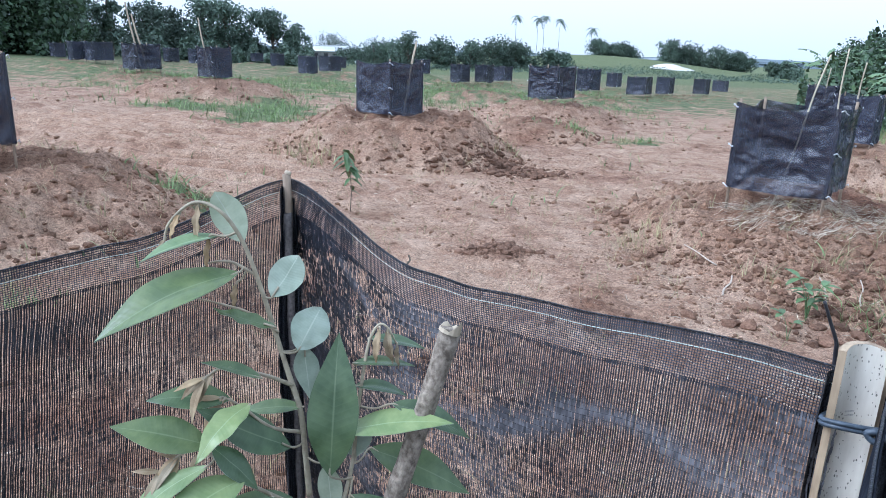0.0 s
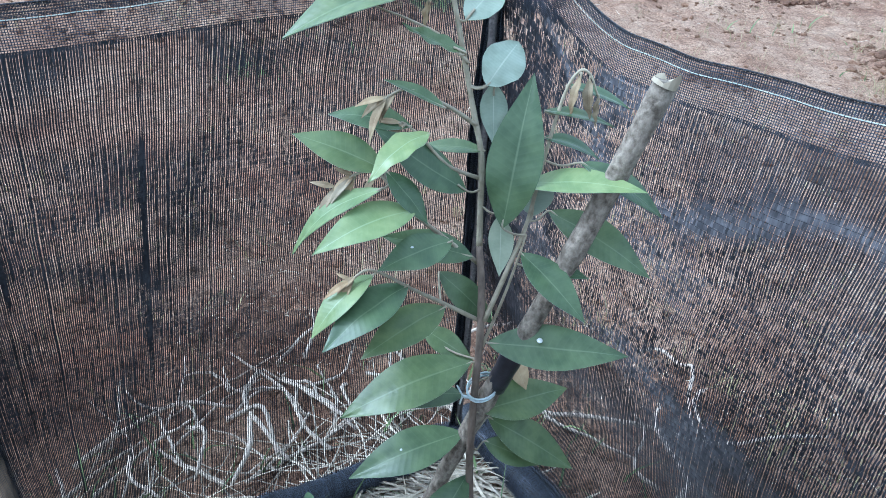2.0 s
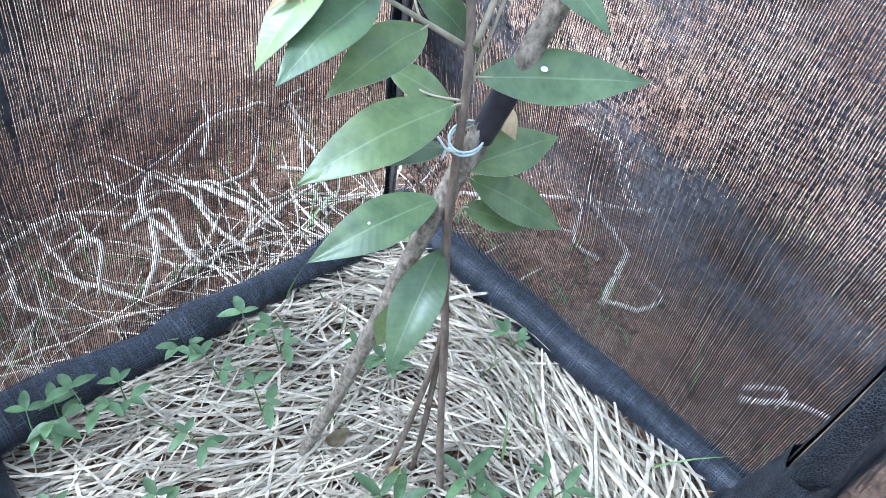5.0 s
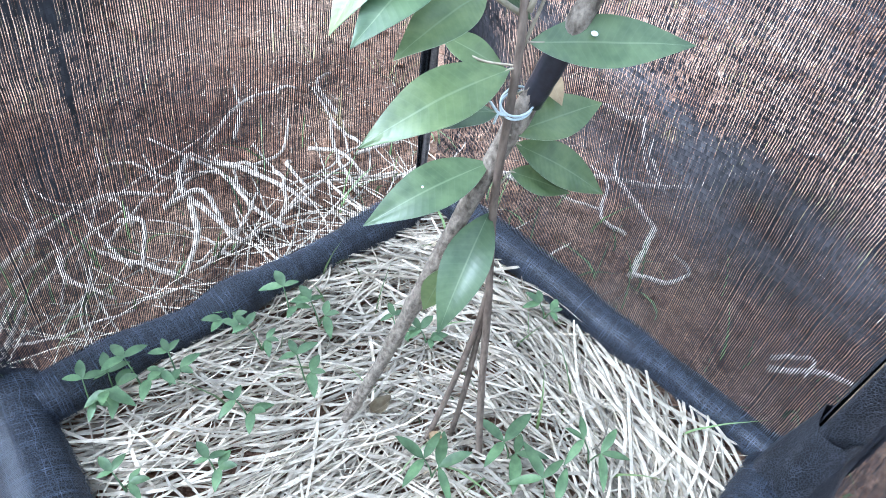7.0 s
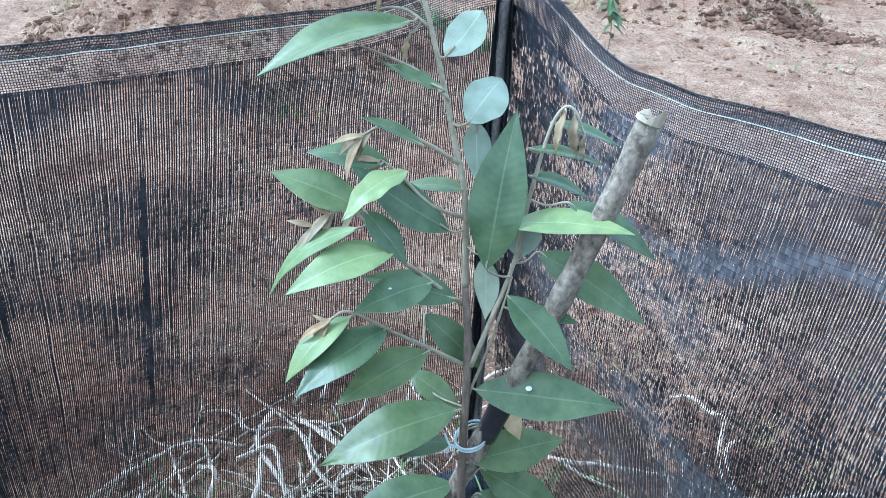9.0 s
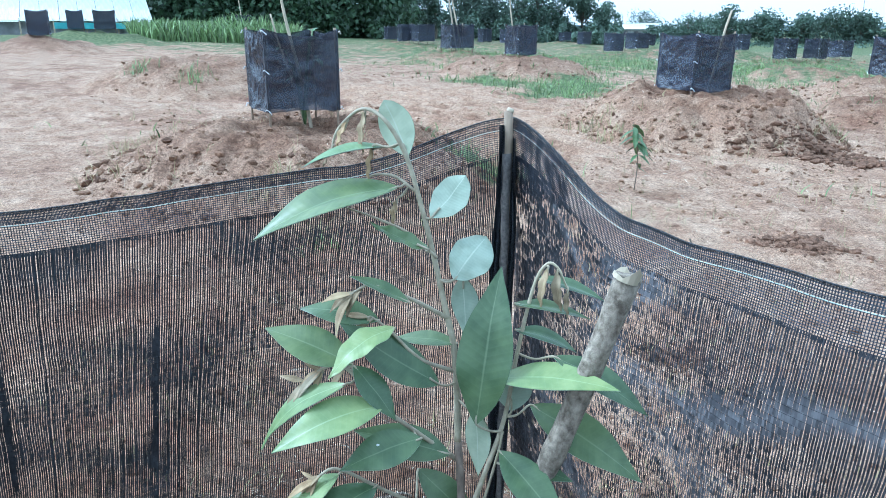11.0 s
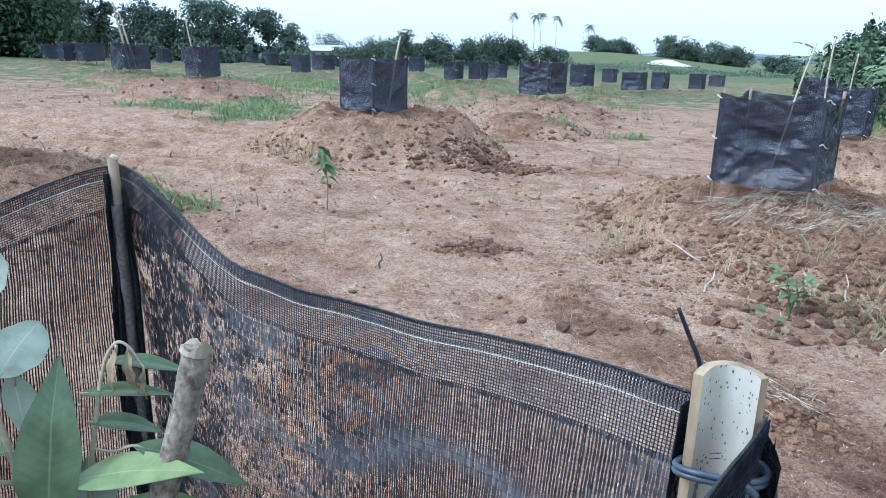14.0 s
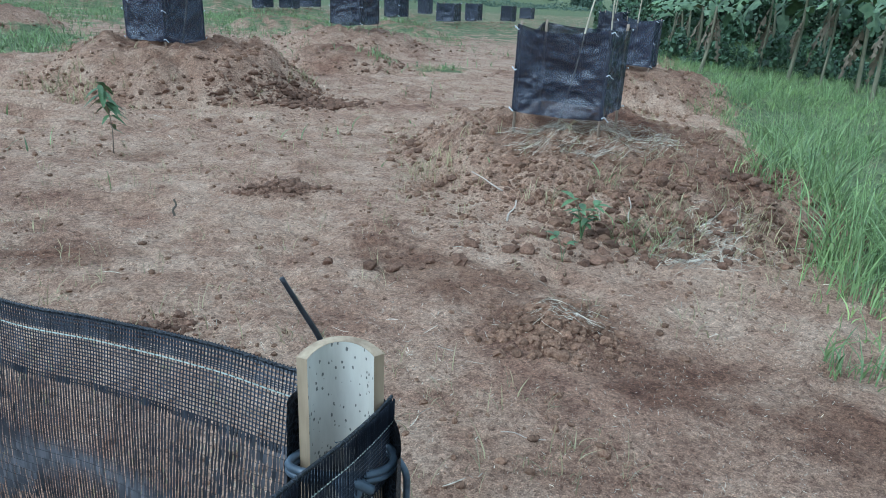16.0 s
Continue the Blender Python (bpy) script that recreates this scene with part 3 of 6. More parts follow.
def net_panel(p, q, top, bottom, lean, billow, seed, label, per=4, slack=0.3, bulge=0.0, dense=1.0, sheen_gain=0.15, slant=0.0, faults=(), stiff=False, rows=100, cover_share=0.54, thin=0.40):
    """A side of knitted net: upright tapes caught by rows of knitting, and a closer-meshed border at the top with its hem and stitching."""
    p, q = np.append(p, 0.0), np.append(q, 0.0)
    along = (q - p) / np.linalg.norm(q - p)
    out = np.array([-along[1], along[0], 0.0])
    length = np.linalg.norm(q - p)

    def at(u, w):
        """u along the side, w the height below the top edge as a share."""
        u, w = np.broadcast_arrays(np.asarray(u, float), np.asarray(w, float))
        z = top(u) * (1 - w) + bottom * w
        push = billow * np.sin(np.pi * np.clip(u, 0, 1)) * np.sin(np.pi * np.clip(w, 0, 1) ** 0.8)
        push = push + lean * w - bulge * np.sin(np.pi * np.clip(w / 0.75, 0, 1)) * smooth01(0.0, 0.35, u)
        push = push + 0.022 * fbm(u * 3.1 + seed + w * 1.5, w * 2.4 - u * 1.4, 3, seed) * np.sin(np.pi * np.clip(w * 0.9 + 0.05, 0, 1))
        crease = fbm(u * 5.5 + w * 4.0 + seed, w * 1.2 - u * 1.0, 2, seed + 2)
        push = push + 0.011 * (0.25 - np.abs(crease)) * np.clip(w * 6, 0, 1) * np.clip((1 - w) * 5, 0, 1)
        push = push + 0.0028 * np.sin(u * 26 + w * 9 + 3 * vnoise(u * 4, w * 4, seed + 3)) * np.clip(w * 4, 0, 1)
        pos = p + along * (u * length)[..., None] + out * push[..., None]
        pos[..., 2] = z + 0.004 * fbm(u * 9, w * 3, 2, seed + 5)
        return pos

    border = 0.056
    pieces = []
    # tapes, each cell between two rows of knitting with its own width, turn and belly
    n = int(length / 0.0030)
    m = rows * per + 1
    uk = (np.arange(n) + 0.5) / n + RNG.normal(0, 0.0003, n)
    w = np.linspace(border, 1.0, m)
    cell = np.minimum(np.arange(m) // per, rows - 1)
    phase = np.arange(m) / per - cell
    belly = np.sin(np.pi * phase)[None]
    loose = np.clip(slack * (0.85 + 1.6 * fbm(uk[:, None] * 2.4 + w[None] * 2.2 + seed, w[None] * 5.0 - uk[:, None] * 2.2, 3, seed + 15)), 0.04, 1.5)
    knot = RNG.normal(0, 1, (n, rows + 1)) * 0.00020 + 0.0010 * vnoise(uk[:, None] * 14, np.arange(rows + 1)[None] * 0.6, seed + 6)
    side = knot[:, cell] * (1 - phase) + knot[:, cell + 1] * phase
    U = uk[:, None] - 4 * slant * uk[:, None] * (1 - uk[:, None]) * w[None]
    U = U + (side * loose + 0.0024 * fbm(uk[:, None] * 5 + seed, w[None] * 13, 3, seed + 7)) / length
    line = at(U, np.broadcast_to(w[None], U.shape))
    bag = RNG.normal(0.25, 1.0, (n, rows))[:, cell] * 0.00040 + 0.0018 * vnoise(uk[:, None] * 30, cell[None] * 0.9, seed + 16)
    line = line + out * (bag * loose * belly)[..., None]
    turned = RNG.normal(0, 0.30, (n, rows))[:, cell] * loose * (0.4 + 0.6 * belly) + 0.9 * loose * vnoise(uk[:, None] * 45, cell[None] * 0.7, seed + 10)
    each = 1 + RNG.uniform(-0.26, 0.26, (n, rows))[:, cell] * np.clip(loose + 0.15, 0, 1)
    # folds, where the tapes lie flat and close and the painted sheen is strongest
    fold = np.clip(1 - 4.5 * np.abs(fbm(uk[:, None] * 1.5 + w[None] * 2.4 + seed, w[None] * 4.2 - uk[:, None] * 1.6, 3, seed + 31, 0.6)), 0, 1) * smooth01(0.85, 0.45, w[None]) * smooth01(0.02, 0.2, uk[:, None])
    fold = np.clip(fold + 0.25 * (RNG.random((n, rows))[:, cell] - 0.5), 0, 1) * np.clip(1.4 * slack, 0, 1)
    pinch = 1 - 0.42 * np.clip(loose, 0, 1) * (1 - belly)
    wide = cover_share * 0.0015 * pinch * each * (1 + 0.30 * fbm(uk[:, None] * 5, w[None] * 6, 3, seed + 12)) * (1 + 0.55 * fold) * (1 - thin * smooth01(0.60, 0.88, w[None])) * (1 + 0.8 * slack ** 2 * smooth01(0.22, 0.05, uk[:, None]) * smooth01(0.8, 0.5, w[None]))
    for fault, w0, w1 in faults:
        hit = np.exp(-((uk[:, None] - fault) * length / 0.0022) ** 2) * smooth01(w0, w0 + 0.05, w[None]) * (1 - smooth01(w1 - 0.08, w1, w[None])) * np.clip(0.75 + 1.6 * vnoise(w[None] * 18, w[None] * 0, 3), 0, 1)
        wide = wide * (1 + 1.1 * hit)
    half = wide[..., None] * (np.cos(turned)[..., None] * along + np.sin(turned)[..., None] * out)
    pieces.append(ribbons(line, half))
    # sky sheen painted along the folds and near the top edge
    gleam = sheen_gain * (0.16 * smooth01(0.60, 0.25, w[None]) + 0.95 * fold)
    gleam = np.repeat(np.clip(gleam * (0.5 + 0.9 * RNG.random((n, rows))[:, cell]), 0, 1), 2, axis=1).reshape(n, -1)
    # knitting lines across
    m2 = 110
    wk = border + (1 - border) * np.arange(1, rows) / rows
    u = np.linspace(0, 1, m2)
    W = wk[:, None] + 0.0022 * fbm(u[None] * 15 + wk[:, None] * 40, wk[:, None] * 7, 3, seed + 13)
    line = at(np.broadcast_to(u[None], W.shape), W) - out * 0.0006
    half = np.zeros_like(line)
    half[..., 2] = 0.00013 + 0.00008 * slack
    pieces.append(ribbons(line, half))
    # border of square mesh, double above the stitching
    n, m = int(length / 0.0028), 9
    uk = (np.arange(n) + 0.5) / n
    for w0, w1, off in ((0.0, border + 0.006, 0.0), (0.0, 0.017, 0.0012)):
        w = np.linspace(w0, w1, m)
        U = np.broadcast_to(uk[:, None] + off / length, (n, m)) + 0.0009 * fbm(uk[:, None] * 40, w[None] * 60, 2, seed + 17) / length
        line = at(U, np.broadcast_to(w[None], U.shape)) + out * off * 2
        pieces.append(ribbons(line, np.broadcast_to((along * 0.00040 + out * 0.00018) * dense, line.shape)))
        if stiff:
            pieces.append(ribbons(line, np.broadcast_to(out * 0.0007, line.shape)))
    wk = np.concatenate([np.linspace(0.001, border + 0.004, 20), np.linspace(0.003, 0.015, 4)])
    m = 150
    u = np.linspace(0, 1, m)
    line = at(np.broadcast_to(u[None], (len(wk), m)), np.broadcast_to(wk[:, None], (len(wk), m))) + out * 0.0008
    half = np.zeros_like(line)
    half[..., 2] = 0.00036
    half = (half + out * 0.00030) * dense
    pieces.append(ribbons(line, half))
    v, f = joined(pieces[:2])
    panel = part("net_panel", mesh_of("net_panel", v - ORIGIN, f, NET, smooth=False), fence, label)
    at_sheen = panel.data.attributes.new("sky_sheen", "FLOAT", "POINT")
    gleam = np.concatenate([gleam.ravel(), np.full(len(v) - gleam.size, 0.1 * sheen_gain)])
    at_sheen.data.foreach_set("value", gleam.astype(np.float32))
    v, f = joined(pieces[2:])
    part("net_border", mesh_of("net_border", v - ORIGIN, f, NETEDGE, smooth=False), panel, "square-meshed edge band of the net")
    # rolled selvedge on the very top
    u = np.linspace(0, 1, 120)
    v, f = tube(at(u, np.full(120, 0.0005)), 0.0012, 6)
    part("top_hem", mesh_of("top_hem", v - ORIGIN, f, NETROLL), panel)
    # stitches
    ns = int(length / 0.0062)
    us = (np.arange(ns) + 0.5) / ns
    du = np.linspace(-0.0027, 0.0027, 3) / length
    U = us[:, None] + du[None]
    inside = 1 if stiff else -1
    line = at(U, np.full(U.shape, 0.0175)) + inside * out * 0.0022
    half = np.zeros_like(line)
    half[..., 2] = 0.00055
    v, f = ribbons(line, half)
    part("stitching", mesh_of("stitching", v - ORIGIN, f, STITCH), panel, "pale green stitched thread")
    return at


top_right = lambda u: 1.012 - 0.092 * smooth01(0.0, 0.34, u) + 0.020 * smooth01(0.45, 1.0, u)
top_left = lambda u: 1.012 - 0.052 * smooth01(0.0, 0.36, u) - 0.022 * smooth01(0.36, 0.85, u)
top_near = lambda u: 0.932 + 0.026 * smooth01(0.0, 0.22, u) - 0.07 * smooth01(0.3, 0.8, u)
top_nearl = lambda u: 0.93 - 0.06 * np.sin(np.pi * u)
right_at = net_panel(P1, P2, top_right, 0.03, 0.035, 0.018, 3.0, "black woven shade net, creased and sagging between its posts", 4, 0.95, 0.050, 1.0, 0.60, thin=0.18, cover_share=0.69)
left_at = net_panel(P3, P1, lambda u: top_left(1 - u), 0.03, -0.012, 0.012, 11.0, "black woven shade net hung taut between its posts", 3, 0.42, 0.0, 1.0, 0.22, 0.15, ((0.347, 0.09, 0.60), (0.10, 0.06, 0.45)), thin=0.28, cover_share=0.62)
near_at = net_panel(np.array([0.627, 0.752]), P4, top_near, 0.03, 0.0, -0.02, 19.0, "black woven shade net with its edge drooping from the bamboo", 2, 0.5, 0.0, 1.3, 0.15, stiff=True)
nearl_at = net_panel(P4, P3, top_nearl, 0.03, 0.0, 0.012, 27.0, "black woven shade net hung between its posts", 2)


def double_border():
    """The edge band of the other side carried on past the corner, lying over the net."""
    def sheet(u, w):
        return right_at(u, w) - np.array([0.53, 0.58, 0]) * (0.004 + 0.003 * vnoise(u * 30, w * 30, 4))[..., None]
    pieces = []
    n = 46
    for k in range(n):
        u = 0.175 * (k + 0.5) / n
        w = np.linspace(0.004, 0.118 - 0.055 * (u / 0.175), 10)
        uu = np.full(10, u) + 0.02 * w
        pieces.append(ribbons(sheet(uu, w)[None], np.broadcast_to(np.array([0.74, -0.67, 0]) * 0.0005, (1, 10, 3))))
    for k in range(40):
        w0 = 0.004 + 0.0029 * k
        u = np.linspace(0.0, min(0.18, 0.175 * (0.120 - w0) / 0.055), 16)
        if u[-1] > 0.01:
            pieces.append(ribbons(sheet(u, np.full(16, w0))[None], np.broadcast_to(np.array([0, 0, 0.0005]), (1, 16, 3))))
    v, f = joined(pieces)
    part("double_border", mesh_of("double_border", v - ORIGIN, f, NETEDGE, smooth=False), fence, "second layer of the meshed edge folded round the corner")


double_border()


def bottom_roll(p, q, seed, r=0.030, out=0.0):
    """Spare net rolled up along the ground."""
    d = (q - p) / np.linalg.norm(q - p)
    side = np.array([-d[1], d[0]]) * out
    s = np.linspace(-0.01, 1.01, 130)
    xy = p[None] + side[None] + (q - p)[None] * s[:, None]
    xy = xy + 0.012 * np.stack([vnoise(s * 5, s * 0, seed), vnoise(s * 5, s * 0, seed + 2)], -1)
    z = 0.030 + 0.012 * vnoise(s * 6, s * 0, seed + 4)
    rr = r * (1 + 0.35 * vnoise(s * 11, s * 0, seed + 6))
    v, f = tube(np.column_stack([xy, z]), rr, 22)
    wind = np.arctan2(v[:, 2] - 0.03, (v[:, :2] - p) @ np.array([-d[1], d[0]]))
    v = v + (0.0045 * np.sin(3 * wind + 2.5 * vnoise(v[:, 0] * 9, v[:, 1] * 9, seed)) * vnoise(v[:, 0] * 14, v[:, 1] * 14, seed + 8))[:, None]
    v = v + (RNG.random(v.shape) - 0.5) * 0.0022
    v[:, 2] = np.where(v[:, 2] < 0.03, 0.03 + (v[:, 2] - 0.03) * 0.9, v[:, 2])
    part("bottom_roll", mesh_of("bottom_roll", v - ORIGIN, f, NETROLL), fence, "spare black net rolled up along the straw")
    # the outer layer of its mesh, thread by thread
    side3, t3 = np.array([-d[1], d[0], 0.0]), np.append(d, 0.0)
    th = np.linspace(-0.35, np.pi + 0.35, 16)

    def skin(sv, tv):
        """A point on the roll's skin, at a share of its length and an angle."""
        c = np.stack([np.interp(sv, s, xy[:, 0]), np.interp(sv, s, xy[:, 1]), np.interp(sv, s, z)], -1)
        r2 = np.interp(sv, s, rr) * 1.035 + 0.0012 + 0.0022 * vnoise(sv * 60, tv * 3, seed + 9)
        return c + (np.cos(tv) * r2)[..., None] * side3 + (np.sin(tv) * r2)[..., None] * np.array([0, 0, 1.0])

    span = np.linalg.norm(q - p)
    k = int(span / 0.0036)
    sv = (np.arange(k)[:, None] + 0.5) / k + (0.0035 * fbm(np.arange(k)[:, None] * 0.13, th[None] * 1.2, 3, seed + 12) + 0.0012 * RNG.normal(size=(k, 1))) / span
    line = skin(sv, np.broadcast_to(th[None], sv.shape))
    pieces = [ribbons(line, np.broadcast_to(t3 * 0.00045, line.shape) * RNG.uniform(0.5, 1.3, (k, 1, 1)))]
    su = np.linspace(0, 1, 120)[None]
    tv = np.linspace(-0.3, np.pi + 0.3, 26)[:, None] + 0.12 * fbm(su * 30, np.arange(26)[:, None] * 0.7, 2, seed + 14)
    line = skin(np.broadcast_to(su, tv.shape), tv)
    up = np.cos(tv)[..., None] * np.array([0, 0, 1.0]) - np.sin(tv)[..., None] * side3
    pieces.append(ribbons(line, up * 0.0004))
    v, f = joined(pieces)
    tagged(part("net_threads", mesh_of("net_threads", v - ORIGIN, f, ROLLTHREAD, smooth=False), fence), kind="stuff")


bottom_roll(P1 + (0.0, 0.01), P2, 3, 0.031, 0.032)
bottom_roll(np.array([-0.525, 0.72]), np.array([0.008, 1.288]), 9, 0.034, 0.0)
bottom_roll(P2, P4, 15, 0.045, 0.0)
bottom_roll(P4, P3, 21, 0.050, 0.0)


def rod(name, points, radii, mat, parent, origin, sides=10, label="", rough=0.0):
    v, f = tube(points, radii, sides)
    if rough:
        v = v + (vnoise(v[:, 0] * 90 + v[:, 2] * 40, v[:, 1] * 90 - v[:, 2] * 25, 5)[:, None]) * rough
    return part(name, mesh_of(name, v - origin, f, mat), parent, label)


def fence_posts():
    c = np.append(P1 + (0.001, -0.012), 0)
    zs = np.linspace(-0.2, 1.024, 26)
    pts = np.column_stack([c[0] + 0.004 * np.sin(zs * 5), c[1] + 0.003 * np.cos(zs * 4), zs])
    post = rod("corner_post", pts, 0.0062, POSTWOOD, fence, ORIGIN, 12, "peeled wooden corner post", 0.004)
    v, f = tube([pts[-1] + (0, 0, -0.001), pts[-1] + (0.002, 0.001, 0.004)], [0.0058, 0.0046], 12)
    part("cut_end", mesh_of("cut_end", v - ORIGIN, f, CUTWOOD), post)
    c = np.append(P3 - (0.012, 0.004), 0)
    pts = np.column_stack([np.full(26, c[0]), np.full(26, c[1]), np.linspace(-0.2, 0.985, 26)])
    rod("corner_post", pts, 0.014, POSTWOOD, fence, ORIGIN, 12, "peeled wooden corner post", 0.004)
    pts = np.column_stack([np.full(26, P4[0]), np.full(26, P4[1] - 0.02), np.linspace(-0.2, 0.97, 26)])
    rod("corner_post", pts, 0.014, POSTWOOD, fence, ORIGIN, 12, "peeled wooden corner post", 0.004)
    # one thickness of net drawn over the post
    zs = np.linspace(0.03, 0.962, 40)
    pts = np.column_stack([P1[0] + 0.001 + 0.004 * np.sin(zs * 5), P1[1] - 0.016 + 0.003 * np.cos(zs * 4), zs])
    rod("post_sleeve", pts, 0.0066 + 0.0010 * vnoise(zs * 14, zs * 0, 7), SLEEVE, post, ORIGIN, 12, "black net drawn tight over the post", 0.003)
    # folds of the two sides meeting behind the post
    d1 = np.append((P3 - P1) / np.linalg.norm(P3 - P1), 0)
    d2 = np.append((P2 - P1) / np.linalg.norm(P2 - P1), 0)
    for arm, reach, seed, top in ((d1, 0.030, 2, 1.003), (d2, 0.020, 5, 0.985)):
        n, m = 90, 13
        z = np.linspace(top, 0.04, n)[:, None]
        s = np.linspace(0, 1, m)[None]
        wide = reach * (0.55 + 0.45 * smooth01(0.99, 0.80, z)) * (1 + 0.35 * vnoise(z * 7, z * 0, seed)) - 0.4 * reach * smooth01(0.5, 0.1, z)
        fold = 0.007 * np.sin(s * 15 + 3 * vnoise(z * 6, s * 2, seed + 1) + z * 5) + 0.006 * vnoise(z * 16, s * 5, seed + 3)
        pos = np.append(P1, 0)[None, None] + arm * (wide * s)[..., None] - np.array([0, 1, 0]) * (0.008 + fold * (0.3 + s))[..., None]
        pos[..., 2] = z + 0 * s
        part("gathered_net", mesh_of("gathered_net", pos.reshape(-1, 3) - ORIGIN, grid_faces(n, m), NETROLL), fence, "black net gathered in folds down the corner")


fence_posts()


STRAPZ = 0.893


def bamboo_post():
    """Half a split culm with its hollow side towards the seedling."""
    face = np.array([-0.16, -0.98, 0.0])
    face /= np.linalg.norm(face)
    side = np.array([-face[1], face[0], 0.0])
    centre = np.array([0.596, 0.750, 0.0])
    ang = np.radians(np.linspace(-62, 62, 15))
    zs = np.concatenate([np.linspace(-0.25, 0.93, 20), [0.964]])
    ro, ri = 0.0280, 0.0212

    def ring(r):
        rows = []
        for k, z in enumerate(zs):
            zz = np.full(len(ang), z) + (0.005 * np.cos(ang * 1.35) - 0.002 if k == len(zs) - 1 else 0.0)
            w = r + 0.0008 * vnoise(ang * 4, np.full(len(ang), z * 12), 3)
            off = -face * (w * np.cos(ang) - 0.012)[:, None] + side * (w * np.sin(ang))[:, None]
            rows.append(centre + off + np.column_stack([0 * ang, 0 * ang, zz]))
        return np.array(rows)

    outer, inner = ring(ro), ring(ri)
    n, m = len(zs), len(ang)
    vo, vi = outer.reshape(-1, 3), inner.reshape(-1, 3)
    base = n * m
    fo = grid_faces(n, m)
    edge = []
    for j in (0, m - 1):
        for i in range(n - 1):
            edge.append((i * m + j, (i + 1) * m + j, base + (i + 1) * m + j, base + i * m + j))
    for j in range(m - 1):
        i = n - 1
        edge.append((i * m + j, i * m + j + 1, base + i * m + j + 1, base + i * m + j))
    body = part("bamboo_post", mesh_of("bamboo_post", np.concatenate([vo, vi]) - ORIGIN, np.concatenate([fo, np.array(edge)]), BAMBOO, smooth=False), fence, "post of split bamboo with a mould-spotted hollow side")
    part("pith", mesh_of("pith", vi + face * 0.0003 - ORIGIN, grid_faces(n, m)[:, ::-1], PITH), body, "white bamboo pith with black mould spots")
    # strap tied across the hollow side, knotted, with its loose end
    ring = np.linspace(0, 2 * np.pi, 48)
    line = centre[None] - face * (0.017 * np.cos(ring) - 0.006)[:, None] + side * (0.031 * np.sin(ring))[:, None]
    line[:, 2] = STRAPZ + 0.002 * np.sin(ring * 2 + 0.5)
    for dz in (0.0, 0.0042):
        v, f = tube(line + (0, 0, dz), 0.0024, 6)
        part("strap", mesh_of("strap", v - ORIGIN, f, STRAP), body, "dark grey-blue plastic strap tied round the bamboo")
    knot = centre + face * 0.028 + side * 0.006 + np.array([0, 0, STRAPZ + 0.002])
    pts = bezier([knot + side * 0.010 + (0, 0, -0.004), knot + face * 0.004 + (0, 0, 0.005), knot - side * 0.008 + (0, 0, 0.001), knot + face * 0.003 + (0, 0, -0.006), knot + side * 0.004 + (0, 0, 0.004)], 6)
    v, f = tube(pts, 0.0030, 7)
    part("knot", mesh_of("knot", v - ORIGIN, f, STRAP), body)
    tail = bezier([centre + side * 0.032 + (0, 0, STRAPZ), centre + side * 0.038 + (0, -0.004, STRAPZ - 0.012), centre + side * 0.039 + (0, -0.003, STRAPZ - 0.035), centre + side * 0.038 + (0.002, 0, STRAPZ - 0.07)], 6)
    v, f = tube(tail, 0.0022, 6)
    part("strap_end", mesh_of("strap_end", v - ORIGIN, f, STRAP), body)
    # net wrapped round the outside of the culm, edge falling to the front
    n, m = 40, 26
    aa = np.radians(np.linspace(-70, 112, m))[None]
    tt = np.linspace(0, 1, n)[:, None]
    topz = 0.935 - 0.028 * smooth01(0.45, 1.0, (aa - aa.min()) / (aa.max() - aa.min()))
    zz = topz * (1 - tt) + 0.04 * tt
    rr = 0.034 + 0.004 * vnoise(aa * 5, zz * 16, 4)
    pos = centre - face * (rr * np.cos(aa) - 0.012)[..., None] + side * (rr * np.sin(aa))[..., None]
    pos[..., 2] = zz
    line = bezier([(0.600, 0.790, 0.90), (0.592, 0.786, 0.945), (0.589, 0.784, 0.958), (0.578, 0.783, 0.980), (0.568, 0.782, 1.000)], 6)
    v, f = tube(line, np.linspace(0.0023, 0.0015, len(line)), 7)
    part("cord_end", mesh_of("cord_end", v - ORIGIN, f, BLACKWRAP), body, "stiff black cord end")
    aa2 = np.linspace(0, 2 * np.pi, 22, endpoint=False)[None]
    z2 = np.linspace(0.22, 0.0, 12)[:, None]
    r2 = 0.036 + 0.020 * (1 - z2 / 0.22) + 0.012 * vnoise(np.cos(aa2) * 3 + z2 * 20, np.sin(aa2) * 3, 6)
    ps = np.stack([centre[0] + r2 * np.cos(aa2), centre[1] + r2 * np.sin(aa2), z2 + 0.01 * np.sin(aa2 * 3)], -1)
    part("foot_sleeve", mesh_of("foot_sleeve", ps.reshape(-1, 3) - ORIGIN, grid_faces(12, 22, True), NETROLL), body, "black net bunched at the foot")
    n, m = 30, 18
    aa = np.radians(np.linspace(70, 292, m))[None]
    tt = np.linspace(0, 1, n)[:, None]
    zz = (0.74 + 0.185 * np.linspace(1, 0, m)[None] ** 1.6) * (1 - tt) + 0.03 * tt
    rr = 0.0325 + 0.004 * vnoise(aa * 4, zz * 14, 9)
    front = centre - face * (rr * np.cos(aa) * 0.42 - 0.012)[..., None] + side * (rr * np.sin(aa))[..., None]
    front[..., 2] = zz
    part("front_wrap", mesh_of("front_wrap", front.reshape(-1, 3) - ORIGIN, grid_faces(n, m), NETROLL), body, "black net drawn across the hollow side")
    part("wrapped_net", mesh_of("wrapped_net", pos.reshape(-1, 3) - ORIGIN, grid_faces(40, 26), NETROLL), body, "black net wrapped round the post")


bamboo_post()


